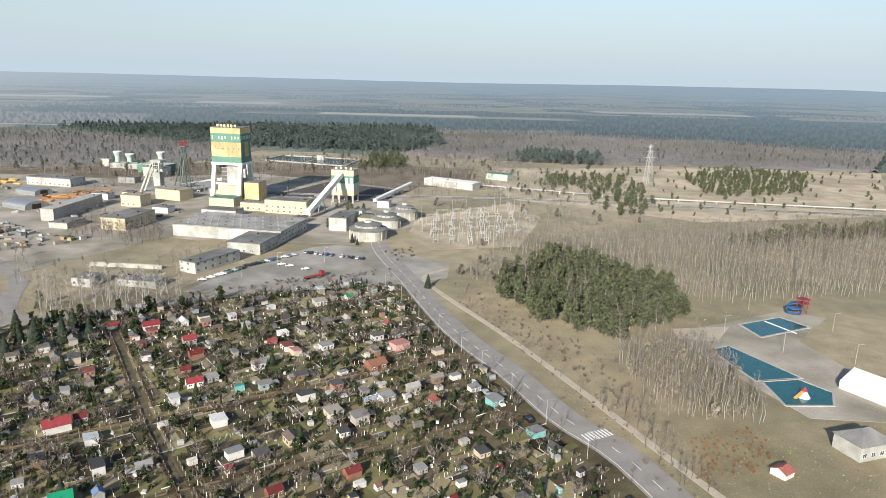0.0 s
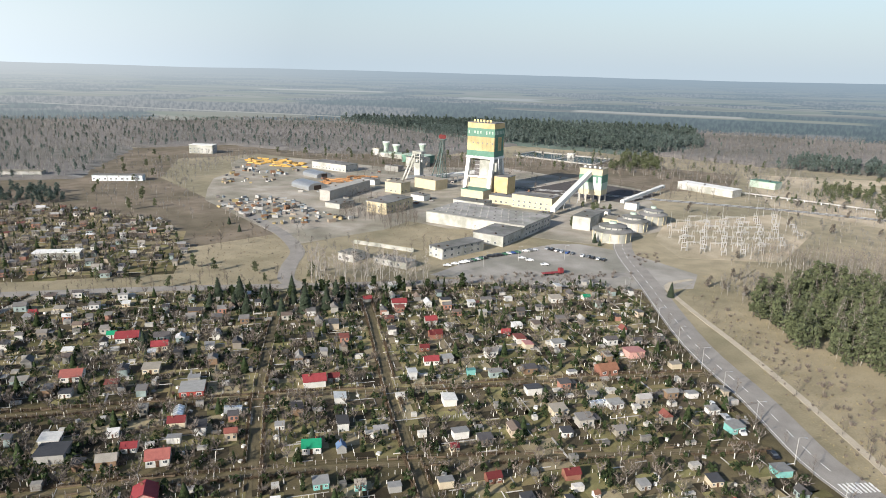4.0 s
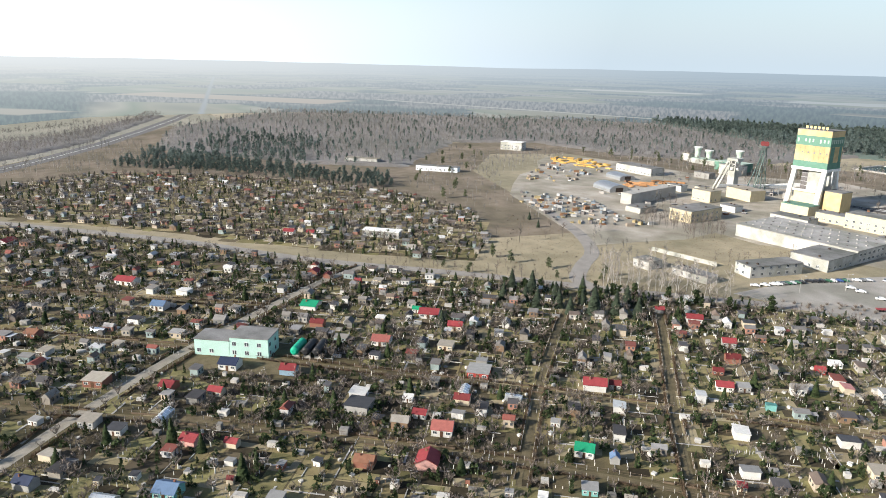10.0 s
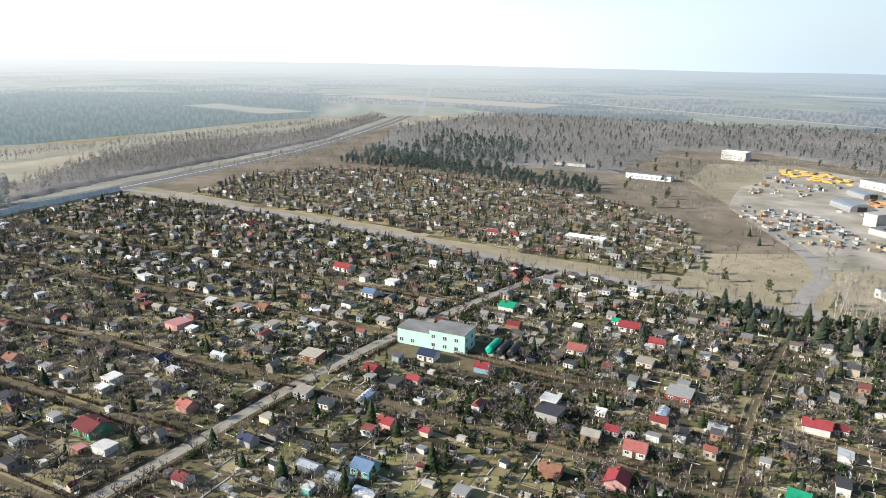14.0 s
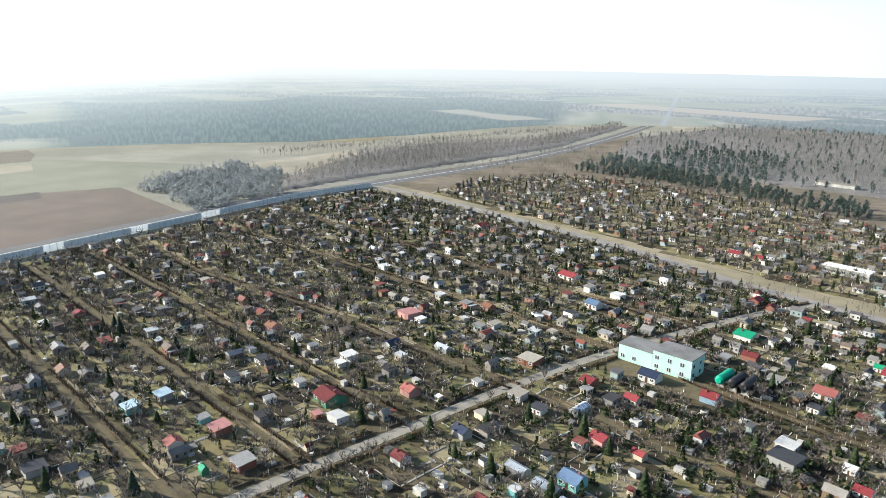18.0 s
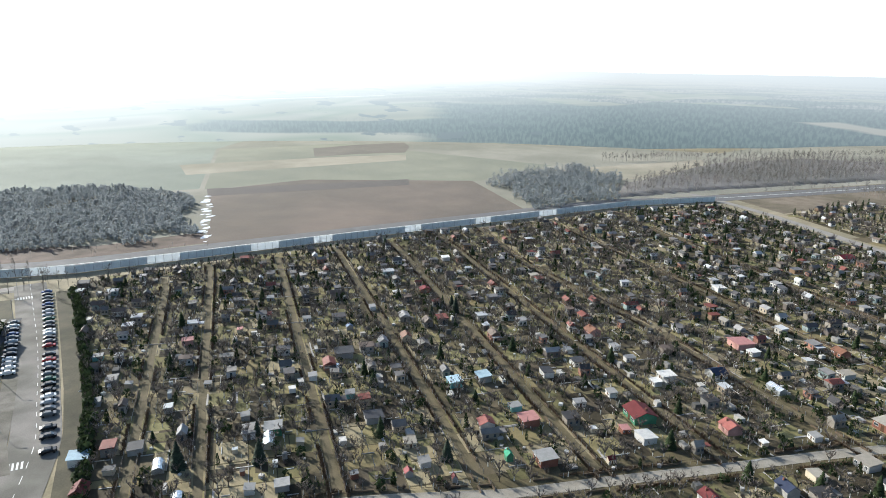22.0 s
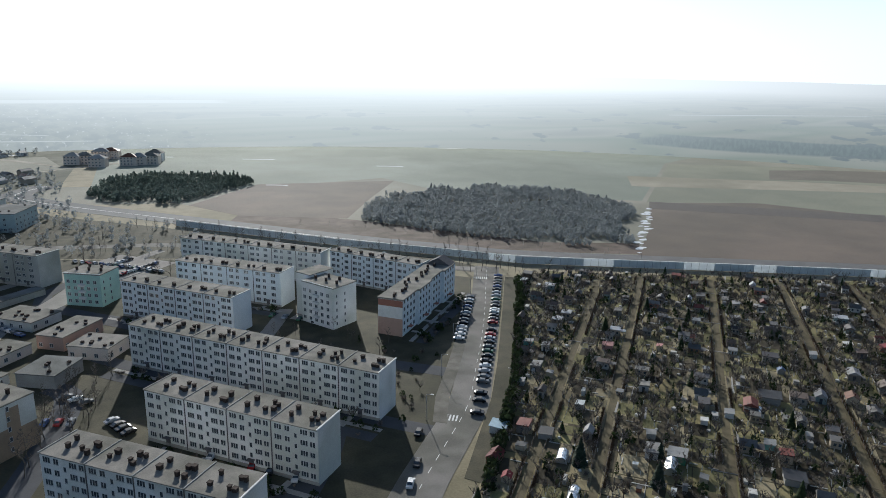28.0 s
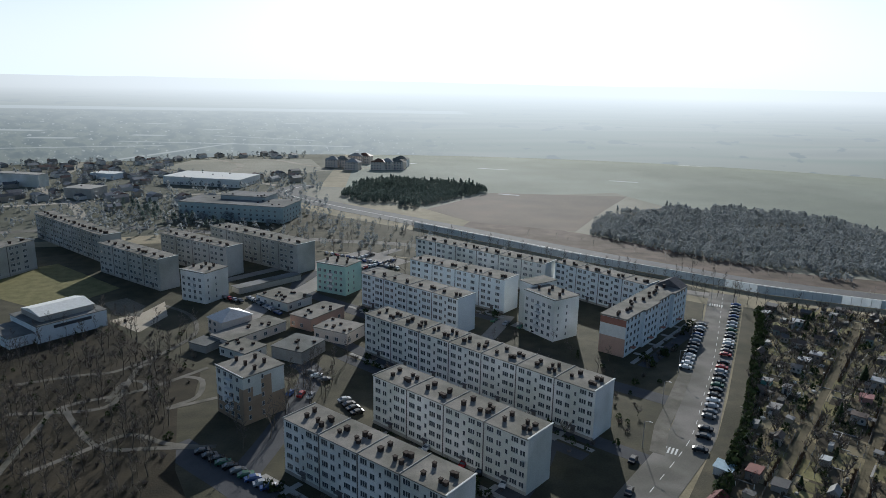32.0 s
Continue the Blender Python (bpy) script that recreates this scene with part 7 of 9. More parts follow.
_tr.inputs[0].default_value = (0.74, 0.77, 0.79, 1)
_mx.inputs[0].default_value = 0.5
M_LUCID.node_tree.links.new(_n["Principled BSDF"].outputs[0], _mx.inputs[1])
M_LUCID.node_tree.links.new(_tr.outputs[0], _mx.inputs[2])
M_LUCID.node_tree.links.new(_mx.outputs[0], _n["Material Output"].inputs[0])
NB = root("noise_barrier", -228, -270, 0, 0, "long grey roadside noise barrier with clear panels", "noise barrier", kind="structure")
CLEAR = [(-60, -490), (-82, -470), (-105, -445), (-123, -423), (-147, -391), (-171, -352), (-196, -319), (-222, -282), (-260, -249), (-298, -216), (-326, -197), (-372, -162), (-412, -131), (-455, -98)]


def barrier():
    step = 3.9
    gp, cp = MB().box(0, -0.08, 0.1, step - 0.12, 0.08, 3.9), MB().box(0, -0.05, 0.6, step - 0.12, 0.05, 3.9)
    for j in range(1, 5):
        gp.box(0, -0.11, j * 0.76, step - 0.12, 0.11, j * 0.76 + 0.06)
        cp.box(0, -0.07, j * 0.76, step - 0.12, 0.07, j * 0.76 + 0.05)
    cp.box(0, -0.1, 0.1, step - 0.12, 0.1, 0.6)
    po = MB().box(-0.1, -0.14, -0.3, 0.1, 0.14, 4.05)
    data = []
    for nm, b, m in (("panel", gp, M_BARR), ("panel", cp, M_LUCID), ("post", po, M_METAL)):
        o = b.make(nm, m)
        data.append(o.data)
        bpy.data.objects.remove(o)
    for (x0, y0), (x1, y1) in zip(BARRIER, BARRIER[1:]):
        L = math.hypot(x1 - x0, y1 - y0)
        n = round(L / step)
        rz = math.degrees(math.atan2(y1 - y0, x1 - x0))
        for k in range(n):
            x, y = x0 + (x1 - x0) * k / n, y0 + (y1 - y0) * k / n
            clear = any(math.hypot(x - a, y - b) < 7.0 for a, b in CLEAR)
            put("panel", data[1] if clear else data[0], NB, x + 228 + 0.1 * (x1 - x0) / L, y + 270 + 0.1 * (y1 - y0) / L, 0, rz)
            put("post", data[2], NB, x + 228, y + 270, 0, rz)


barrier()

# ---- parked cars ----
M_TYRE = mat("tyre", (0.02, 0.02, 0.02), rough=0.9)
PAINT = {"white": (0.75, 0.75, 0.74), "silver": (0.42, 0.43, 0.45), "black": (0.02, 0.02, 0.023), "red": (0.35, 0.03, 0.03), "blue": (0.04, 0.08, 0.22), "grey": (0.13, 0.135, 0.14), "green": (0.04, 0.12, 0.07)}
CAR = {}


def car(x, y, rz, colour):
    m = pose(x, y, 0.10, 0, 0, rz)
    if colour in CAR:
        return copy_thing(CAR[colour], m)
    paint = mat("car_paint_" + colour, PAINT[colour], rough=0.25, spec=0.6, bump=0, scale=3)
    ob = root("car", 0, 0, 0, 0, "parked %s passenger car" % colour, "car", "parked cars")
    side = [(-2.1, 0.35), (-2.15, 0.75), (-1.95, 0.95), (-1.2, 1.0), (-0.75, 1.42), (0.75, 1.46), (1.55, 1.02), (2.05, 0.92), (2.1, 0.4)]
    b = MB()
    n = len(side)
    V = [(px, -0.84 if pz < 1.1 else -0.66, pz) for px, pz in side] + [(px, 0.84 if pz < 1.1 else 0.66, pz) for px, pz in side]
    b.add(V, [tuple(range(n)), tuple(range(2 * n - 1, n - 1, -1))] + [(k, n + k, n + (k + 1) % n, (k + 1) % n) for k in range(n)])
    b.make("body", paint, ob)
    g = MB()
    for (xa, za), (xb, zb) in (((-1.16, 1.03), (-0.79, 1.40)), ((1.48, 1.08), (0.82, 1.43))):
        g.add([(xa, -0.72, za + 0.02), (xa, 0.72, za + 0.02), (xb, 0.62, zb + 0.02), (xb, -0.62, zb + 0.02)], [(0, 1, 2, 3)] if xa > 0 else [(3, 2, 1, 0)])
    for sgn in (-1, 1):
        g.add([(-0.95, sgn * 0.80, 1.06), (1.3, sgn * 0.80, 1.06), (0.75, sgn * 0.685, 1.40), (-0.7, sgn * 0.685, 1.38)], [(0, 1, 2, 3)[::-sgn]])
        for px in (-1.3, 1.3):
            MB().tube((px, sgn * 0.66, 0.31), (px, sgn * 0.87, 0.31), 0.31, 0.31, 10).make("wheel", M_TYRE, ob)
    g.make("glazing", M_GLASS, ob, "dark car windows")
    ob.matrix_basis = m
    CAR[colour] = ob
    return ob


def car_row(p0, p1, n, rz, mix, skip=0.1, seed=1):
    r = random.Random(seed)
    for k in range(n):
        if r.random() < skip:
            continue
        t = (k + r.uniform(-0.1, 0.1)) / max(1, n - 1)
        car(p0[0] + (p1[0] - p0[0]) * t, p0[1] + (p1[1] - p0[1]) * t, rz + r.uniform(-4, 4) + r.choice((0, 180)), r.choice(mix))


DARK = ["black", "grey", "silver", "white", "black", "blue", "grey", "silver", "black", "green", "white", "red"]
car_row((-202.5, -257), (-171, -217.5), 12, 142, DARK, 0.06, 2)
car_row((-169, -215), (-112.6, -147.2), 22, 140, DARK, 0.08, 3)
car_row((-171, -236), (-140, -198), 13, 142, DARK + ["blue", "blue"], 0.06, 4)
car_row((-66, -118), (-54, -108), 4, 70, ["white", "red", "white"], 0, 5)
car_row((18, -172), (1, -152), 10, 10, DARK, 0.05, 7)
car_row((-11, -218), (-16, -211), 3, 10, DARK, 0, 8)
car_row((-5, -203), (-11, -200), 3, 70, DARK, 0, 9)
car_row((-21, -195), (-24, -186), 4, 20, DARK, 0, 10)
car_row((11, -303), (-1, -281), 9, 120, DARK, 0.05, 11)
car_row((22, -306), (15, -300), 4, 120, DARK, 0, 12)
car_row((-32, -336), (-62, -358), 12, 40, DARK, 0.1, 13)
car_row((-24, -350), (-52, -372), 11, 40, DARK, 0.1, 14)
car_row((-94, -212), (-80, -228), 5, 130, DARK, 0.1, 19)
for cx, cy, rz, c in ((-78, -126, 50, "white"), (-84, -133, 230, "black"), (8, 212, 118, "white"), (12, 205, 118, "silver"), (16, 198, 118, "white"), (24, 188, 118, "black"), (-92, -146, 225, "black")):
    car(cx, cy, rz, c)
car_row((-122, 318), (-110, 340), 11, 20, DARK, 0.15, 15)
car_row((-108, 345), (-88, 372), 12, 20, DARK, 0.15, 16)
car_row((-84, 376), (-50, 366), 12, 80, DARK, 0.1, 17)
car_row((-96, 352), (-72, 340), 6, 30, DARK, 0.45, 18)

car_row((-38, -213), (-66, -174), 9, 52, DARK, 0.35, 23)
car_row((-40, -163), (-55, -143), 5, 52, DARK, 0.3, 24)
car_row((-104, -238), (-88, -256), 5, 50, DARK, 0.2, 25)
car_row((-28, -380), (-58, -350), 12, 100, DARK, 0.05, 26)
car_row((-36, -372), (-62, -342), 11, 100, DARK, 0.1, 27)
# trees of the estate
T_MID = [tall_tree(9, 10, 11, 0.5, 0.25, 0.26, 0.14, 1, 0.065) for k in range(5)]


def single_trees(pts, templates, mats, label, category, group, name, s0=0.8, s1=1.2, parts=(("trunk", (0, 1)), ("crown", (2,)))):
    protos = [split_plant(name, parts, t, mats, label, category, group) for t in templates]
    for j, (x, y) in enumerate(pts):
        s = random.uniform(s0, s1)
        m = pose(x, y, 0.0, 0, 0, random.uniform(0, 360)) @ Matrix.Diagonal((s, s, s, 1))
        if j < len(protos):
            protos[j].matrix_basis = m
        else:
            copy_thing(protos[j % len(protos)], m)


ps = []
for poly, sp in (([(30, -162), (32, -240), (60, -262), (90, -225), (85, -165)], 11), ([(33, -188), (41, -228), (35, -229), (29, -206)], 4.5), ([(-92, -300), (-40, -395), (60, -450), (70, -420), (-30, -370), (-80, -290)], 13), ([(-22, -205), (0, -175), (16, -160), (26, -170), (0, -215)], 8)):
    X, Y = fill(poly, sp, keep=0.8)
    ps += list(zip(X, Y))
ps += [(-35 - k * 6.2 + random.uniform(-1, 1), -196 + k * 8.2 + random.uniform(-1, 1)) for k in range(6)]
ps += [(-214 + k * 1.0, -272 - k * 8) for k in range(6)] + [(-150 - k * 9, -318 + k * 9.5) for k in range(9)]
single_trees(ps, T_MID, GM, "leafless grey estate tree", "tree", "estate trees", "tree")
X, Y = fill([(-84, -440), (-159, -340), (-199, -295), (-225, -262), (-210, -255), (-140, -340), (-70, -440)], 9)
scatter("roadside_trees", T_MID, X, Y, np.full(len(X), 0.9), GM, "leafless trees along the noise barrier", "trees")

# shrubs and trees close to the blocks
ex, ey = [], []
for p0, p1 in (((-32, -233), (-86, -158)), ((-28, -180), (-59, -137)), ((-3, -159), (-35, -119)), ((-37, -286), (-69, -243)), ((-62, -306), (-95, -265)), ((-123, -207), (-168, -242))):
    for k in range(40):
        f_, o_ = random.random(), random.uniform(2.2, 8.5)
        d = Vector((p1[0] - p0[0], p1[1] - p0[1])).normalized()
        ex.append(p0[0] + (p1[0] - p0[0]) * f_ + d.y * o_)
        ey.append(p0[1] + (p1[1] - p0[1]) * f_ - d.x * o_)
scatter("facade_shrubs", T_BUSH + T_SHRUB, ex, ey, np.random.default_rng(8).uniform(0.6, 1.7, len(ex)), [M_BARK, M_THUJA, M_TWIG], "bare and evergreen shrubs along the facades", "shrubs")
X, Y = fill([(30, -150), (26, -262), (70, -290), (130, -220), (110, -140)], 5.2, keep=0.75)
scatter("park_trees", T_MID, X, Y, np.random.default_rng(9).uniform(0.55, 1.0, len(X)), GM, "dense leafless trees of the estate park", "trees")
X, Y = fill([(28, -150), (26, -262), (70, -290), (130, -220), (110, -140)], 4.5, keep=0.6)
scatter("park_shrubs", T_BUSH + T_SHRUB[:1], X, Y, np.random.default_rng(10).uniform(0.5, 1.4, len(X)), [M_BARK, M_THUJA, M_TWIG], "dark undergrowth of the estate park", "shrubs")
X, Y = fill([(-20, -205), (2, -180), (-8, -232), (-30, -228)], 5, keep=0.8)
scatter("court_trees", T_MID, X, Y, np.random.default_rng(9).uniform(0.5, 0.9, len(X)), GM, "leafless trees in the estate court", "trees")

sheet("park_ground", [(16, -140), (24, -165), (28, -200), (24, -205), (24, -225), (40, -243), (52, -262), (72, -292), (100, -255), (130, -220), (120, -110), (40, -104)], 0.066, M_PARK, "dark leaf-strewn ground of the estate park", "park ground")
# ground and trees between the blocks and the barrier
sheet("lawn_barrier", [(-205, -275), (-130, -332), (-60, -372), (40, -422), (60, -445), (-12, -525), (-80, -445), (-155, -345), (-195, -300)], 0.035, M_LAWND, "dark winter grass between the blocks and the barrier", "lawn")
for k, q in enumerate(([(-200, -272), (-150, -322), (-110, -368), (-75, -396), (-22, -417), (40, -446), (80, -465), (121, -469), (170, -462)], [(-70, -385), (-55, -372), (-45, -360)], [(-95, -248), (-118, -268), (-128, -285)], [(-60, -215), (-78, -236), (-96, -262)], [(30, -330), (0, -352), (-20, -362)])):
    band("lane_estate", smooth(q), 8.0 if k == 0 else 6.0, 0.062 + 0.004 * k, M_STREET if k == 0 else M_ASPH, "worn asphalt lane at the edge of the estate", "road")
X, Y = fill([(-190, -285), (-130, -335), (-60, -376), (40, -428), (30, -470), (-12, -515), (-80, -440), (-150, -342)], 7.5, keep=0.55)
scatter("barrier_trees", T_CROWN + T_MID[:2], X, Y, np.random.default_rng(51).uniform(0.5, 0.9, len(X)), [M_BARK, M_BARK, M_COPSE], "leafless trees between the blocks and the barrier", "trees")
X = np.array([-112 + 6.2 * k for k in range(26)])
Y = np.interp(X, (-112, -75, -22, 40, 80), (-356, -383, -404, -433, -452))
scatter("street_trees", T_MID, X, Y, np.random.default_rng(53).uniform(0.45, 0.7, len(X)), GM, "row of leafless trees along the street behind the blocks", "trees")
X, Y = fill([(-66, -214), (-92, -180), (-118, -205), (-100, -235), (-78, -245)], 8, keep=0.6)
scatter("court_trees", T_MID, X, Y, np.random.default_rng(52).uniform(0.45, 0.8, len(X)), GM, "leafless trees in the estate court", "trees")

for j_, poly in enumerate(([(-74, -152), (-92, -150), (-116, -180), (-102, -202), (-80, -186)], [(-40, -128), (-58, -126), (-72, -146), (-62, -136)], [(-98, -208), (-120, -182), (-126, -190), (-106, -216)])):
    X, Y = fill(poly, 4.5, keep=0.55)
    scatter("court_shrubs", T_BUSH + T_SHRUB + [thuja(3.0, 70), fruit_tree(5.0, 7, 12, False)], X, Y, np.random.default_rng(71 + j_).uniform(0.6, 1.4, len(X)), [M_BARK, M_THUJA, M_TWIG], "shrubs and small trees between the blocks", "shrubs")

# hedge between the verge and the gardens
hx, hy = [], []
for (x0, y0), (x1, y1) in zip([(-94, -116), (-127, -149), (-144, -168), (-179, -211)], [(-127, -149), (-144, -168), (-179, -211), (-209, -249)]):
    n_ = int(math.hypot(x1 - x0, y1 - y0) / 0.9)
    hx += [x0 + (x1 - x0) * k / n_ + random.uniform(-0.4, 0.4) for k in range(n_)]
    hy += [y0 + (y1 - y0) * k / n_ + random.uniform(-0.4, 0.4) for k in range(n_)]
hx += [x - 1.0 + random.uniform(-0.5, 0.5) for x in hx] + [x + 1.1 + random.uniform(-0.5, 0.5) for x in hx]
hy += [y - 0.8 + random.uniform(-0.5, 0.5) for y in hy] + [y + 0.9 + random.uniform(-0.5, 0.5) for y in hy]
scatter("boundary_hedge", T_SHRUB + T_BUSH[:3], hx, hy, np.random.default_rng(41).uniform(1.0, 1.8, len(hx)), [M_BARK, M_THUJA, M_TWIG], "dark uneven hedge along the garden boundary", "hedge")

# far town
sheet("field_town", [(-30, -455), (60, -445), (190, -425), (420, -440), (760, -560), (800, -1050), (300, -1350), (-140, -1200), (-40, -640), (20, -560)], 0.025, mat("town_grass", (0.17, 0.165, 0.125), (0.11, 0.11, 0.085), scale=14, big=60), "hazy winter grass between the far houses", "field")
for k, q in enumerate(([(-20, -600), (60, -600), (180, -560), (420, -520)], [(0, -640), (60, -700), (200, -720), (360, -640), (520, -640)], [(60, -700), (40, -800), (120, -900), (260, -960)], [(200, -720), (230, -860), (420, -900)], [(120, -470), (150, -560), (230, -700)], [(79, -711), (40, -690), (-54, -745), (-130, -775)], [(159, -847), (120, -770), (79, -711)], [(-54, -750), (4, -845), (60, -850)])):
    band("street_town", smooth(q), 7.0, 0.05 + 0.004 * k, M_PAVE, "pale street of the far town", "street")
LOT = [(62, -712), (40, -696), (-50, -748), (-40, -850), (95, -850), (120, -780)]
sheet("open_lot", LOT, 0.045, M_PLAIN, "pale open building land at the edge of the far town", "field")
rt = random.Random(77)
for k in range(16):
    hx_, hy_ = rt.uniform(150, 520), rt.uniform(-900, -480)
    low_building("town_hall_block", hx_, hy_, 155 + rt.choice((0, 90)), rt.uniform(22, 48), rt.uniform(11, 20), rt.uniform(5, 11), rt.choice((M_PANEL, M_BLUEF, M_CONC)), "large flat-roofed building in the far town", "building", rt.choice((M_CONC, M_WHITE, M_PAVE)), 0, 1)
for k in range(9):
    hx_, hy_ = -52 - 9.5 * k, -772 + rt.choice((-34, 0, 26))
    hip_house(hx_, hy_, 155, rt.uniform(14, 18), 11, 8.5, 3.5, rt.choice((M_PANEL, M_PEACH)), rt.choice((M_FELT, M_CONC, M_ROOF["brown"])), "two-storey house in the far town")
X, Y = fill([(-40, -470), (60, -440), (190, -430), (520, -470), (720, -600), (700, -1000), (250, -1200), (-40, -1000)], 9, keep=0.55)
keep_ = ~inside(LOT, X, Y)
X, Y = X[keep_], Y[keep_]
scatter("town_trees", [crown_tree(random.uniform(4.5, 7.5), 20, 0.95) for k in range(4)], X, Y, np.random.default_rng(32).uniform(0.5, 1.1, len(X)), [M_COPSE, M_COPSE, M_COPSE], "leafless trees among the far houses", "trees")
X, Y = fill([(-60, -400), (-20, -470), (140, -470), (150, -500), (90, -540), (-10, -530)], 8, keep=0.7)
scatter("school_trees", T_CROWN + T_MID[:2], X, Y, np.random.default_rng(33).uniform(0.6, 1.1, len(X)), [M_BARK, M_BARK, M_COPSE], "leafless trees round the school", "trees")
X, Y = fill([(100, -545), (70, -492), (20, -455), (34, -448), (88, -480), (118, -530)], 6.5, keep=0.7)
scatter("school_conifers", [far_pine(11, 70, 0.8) for k in range(3)], X, Y, np.random.default_rng(34).uniform(0.5, 0.9, len(X)), [M_BARK, M_FARND], "dark conifers beside the school", "trees")
tw, trf = MB(), MB()
X, Y = fill([(-20, -520), (40, -560), (250, -480), (520, -560), (600, -850), (250, -1150), (-20, -950)], 19, keep=0.6)
for x, y in zip(X, Y):
    if math.hypot(x - 60, y + 640) < 60 or inside(LOT, [x], [y])[0] or (x < 40 and y > -660):
        continue
    w, d, h, t = random.uniform(3.5, 6), random.uniform(3, 4.5), random.uniform(2.6, 4.5), 0.6 + random.choice((0, 1.57))
    c, s = math.cos(t), math.sin(t)
    tr = lambda p: (x + p[0] * c - p[1] * s, y + p[0] * s + p[1] * c, p[2])
    tw.add([tr(p) for p in [(-w, -d, 0), (w, -d, 0), (w, d, 0), (-w, d, 0), (-w, -d, h), (w, -d, h), (w, d, h), (-w, d, h)]], BOX_F)
    trf.add([tr(p) for p in [(-w, -d, h), (w, -d, h), (w, d, h), (-w, d, h), (-w, 0, h + 1.8), (w, 0, h + 1.8)]], [(0, 1, 5, 4), (2, 3, 4, 5), (0, 4, 3), (1, 2, 5), (0, 3, 2, 1)])
tagged(tw.make("town_houses", many_mat("town_wall", [(0.62, 0.60, 0.57), (0.40, 0.38, 0.35), (0.30, 0.29, 0.28), (0.50, 0.44, 0.36), (0.75, 0.74, 0.72)])), "pale walls of the hazy far town", "houses", kind="stuff")
tagged(trf.make("town_roofs", many_mat("town_roof", [(0.22, 0.21, 0.21), (0.30, 0.29, 0.29), (0.20, 0.13, 0.11), (0.40, 0.39, 0.39), (0.14, 0.14, 0.145)], rough=0.45)), "grey and brown roofs of the hazy far town", "houses", kind="stuff")
M_OLDW = mat("weathered_white", (0.50, 0.485, 0.455), (0.38, 0.37, 0.345), scale=3, rough=0.9, big=12)
# ---- mine works ----
M_YEL = mat("ochre_cladding", (0.60, 0.46, 0.25), (0.51, 0.39, 0.21), scale=3, rough=0.6, big=12)
M_CREAM = mat("cream_render", (0.56, 0.485, 0.33), (0.47, 0.405, 0.28), scale=3, rough=0.85)
M_GRN = mat("green_cladding", (0.13, 0.245, 0.185), (0.10, 0.20, 0.15), scale=3, rough=0.6)
M_GRNL = mat("pale_green", (0.42, 0.50, 0.42), (0.35, 0.42, 0.355), scale=2)
M_STEEL = mat("painted_steel_green", (0.13, 0.17, 0.155), (0.09, 0.125, 0.11), rough=0.5)
M_WATER = mat("basin_water", (0.02, 0.06, 0.065), (0.015, 0.05, 0.05), rough=0.12, spec=0.5, bump=0.05, scale=6)
M_POOLW = mat("pool_water", (0.015, 0.10, 0.105), (0.012, 0.075, 0.08), rough=0.15, spec=0.5, bump=0.05, scale=4)
M_COAL = mat("spoil", (0.12, 0.105, 0.10), (0.07, 0.065, 0.06), scale=3)
M_YPIPE = mat("yellow_paint", (0.60, 0.37, 0.11), (0.45, 0.27, 0.08), rough=0.5, rnd=0.25, scale=1)
SITE = -9.8
M_SIGN = mat("faded_yellow", (0.66, 0.52, 0.26), (0.55, 0.43, 0.22), scale=1)


def local(p, rz=SITE):
    c, s = math.cos(radians(rz)), math.sin(radians(rz))
    return lambda u, v: (p[0] + u * c - v * s, p[1] + u * s + v * c)


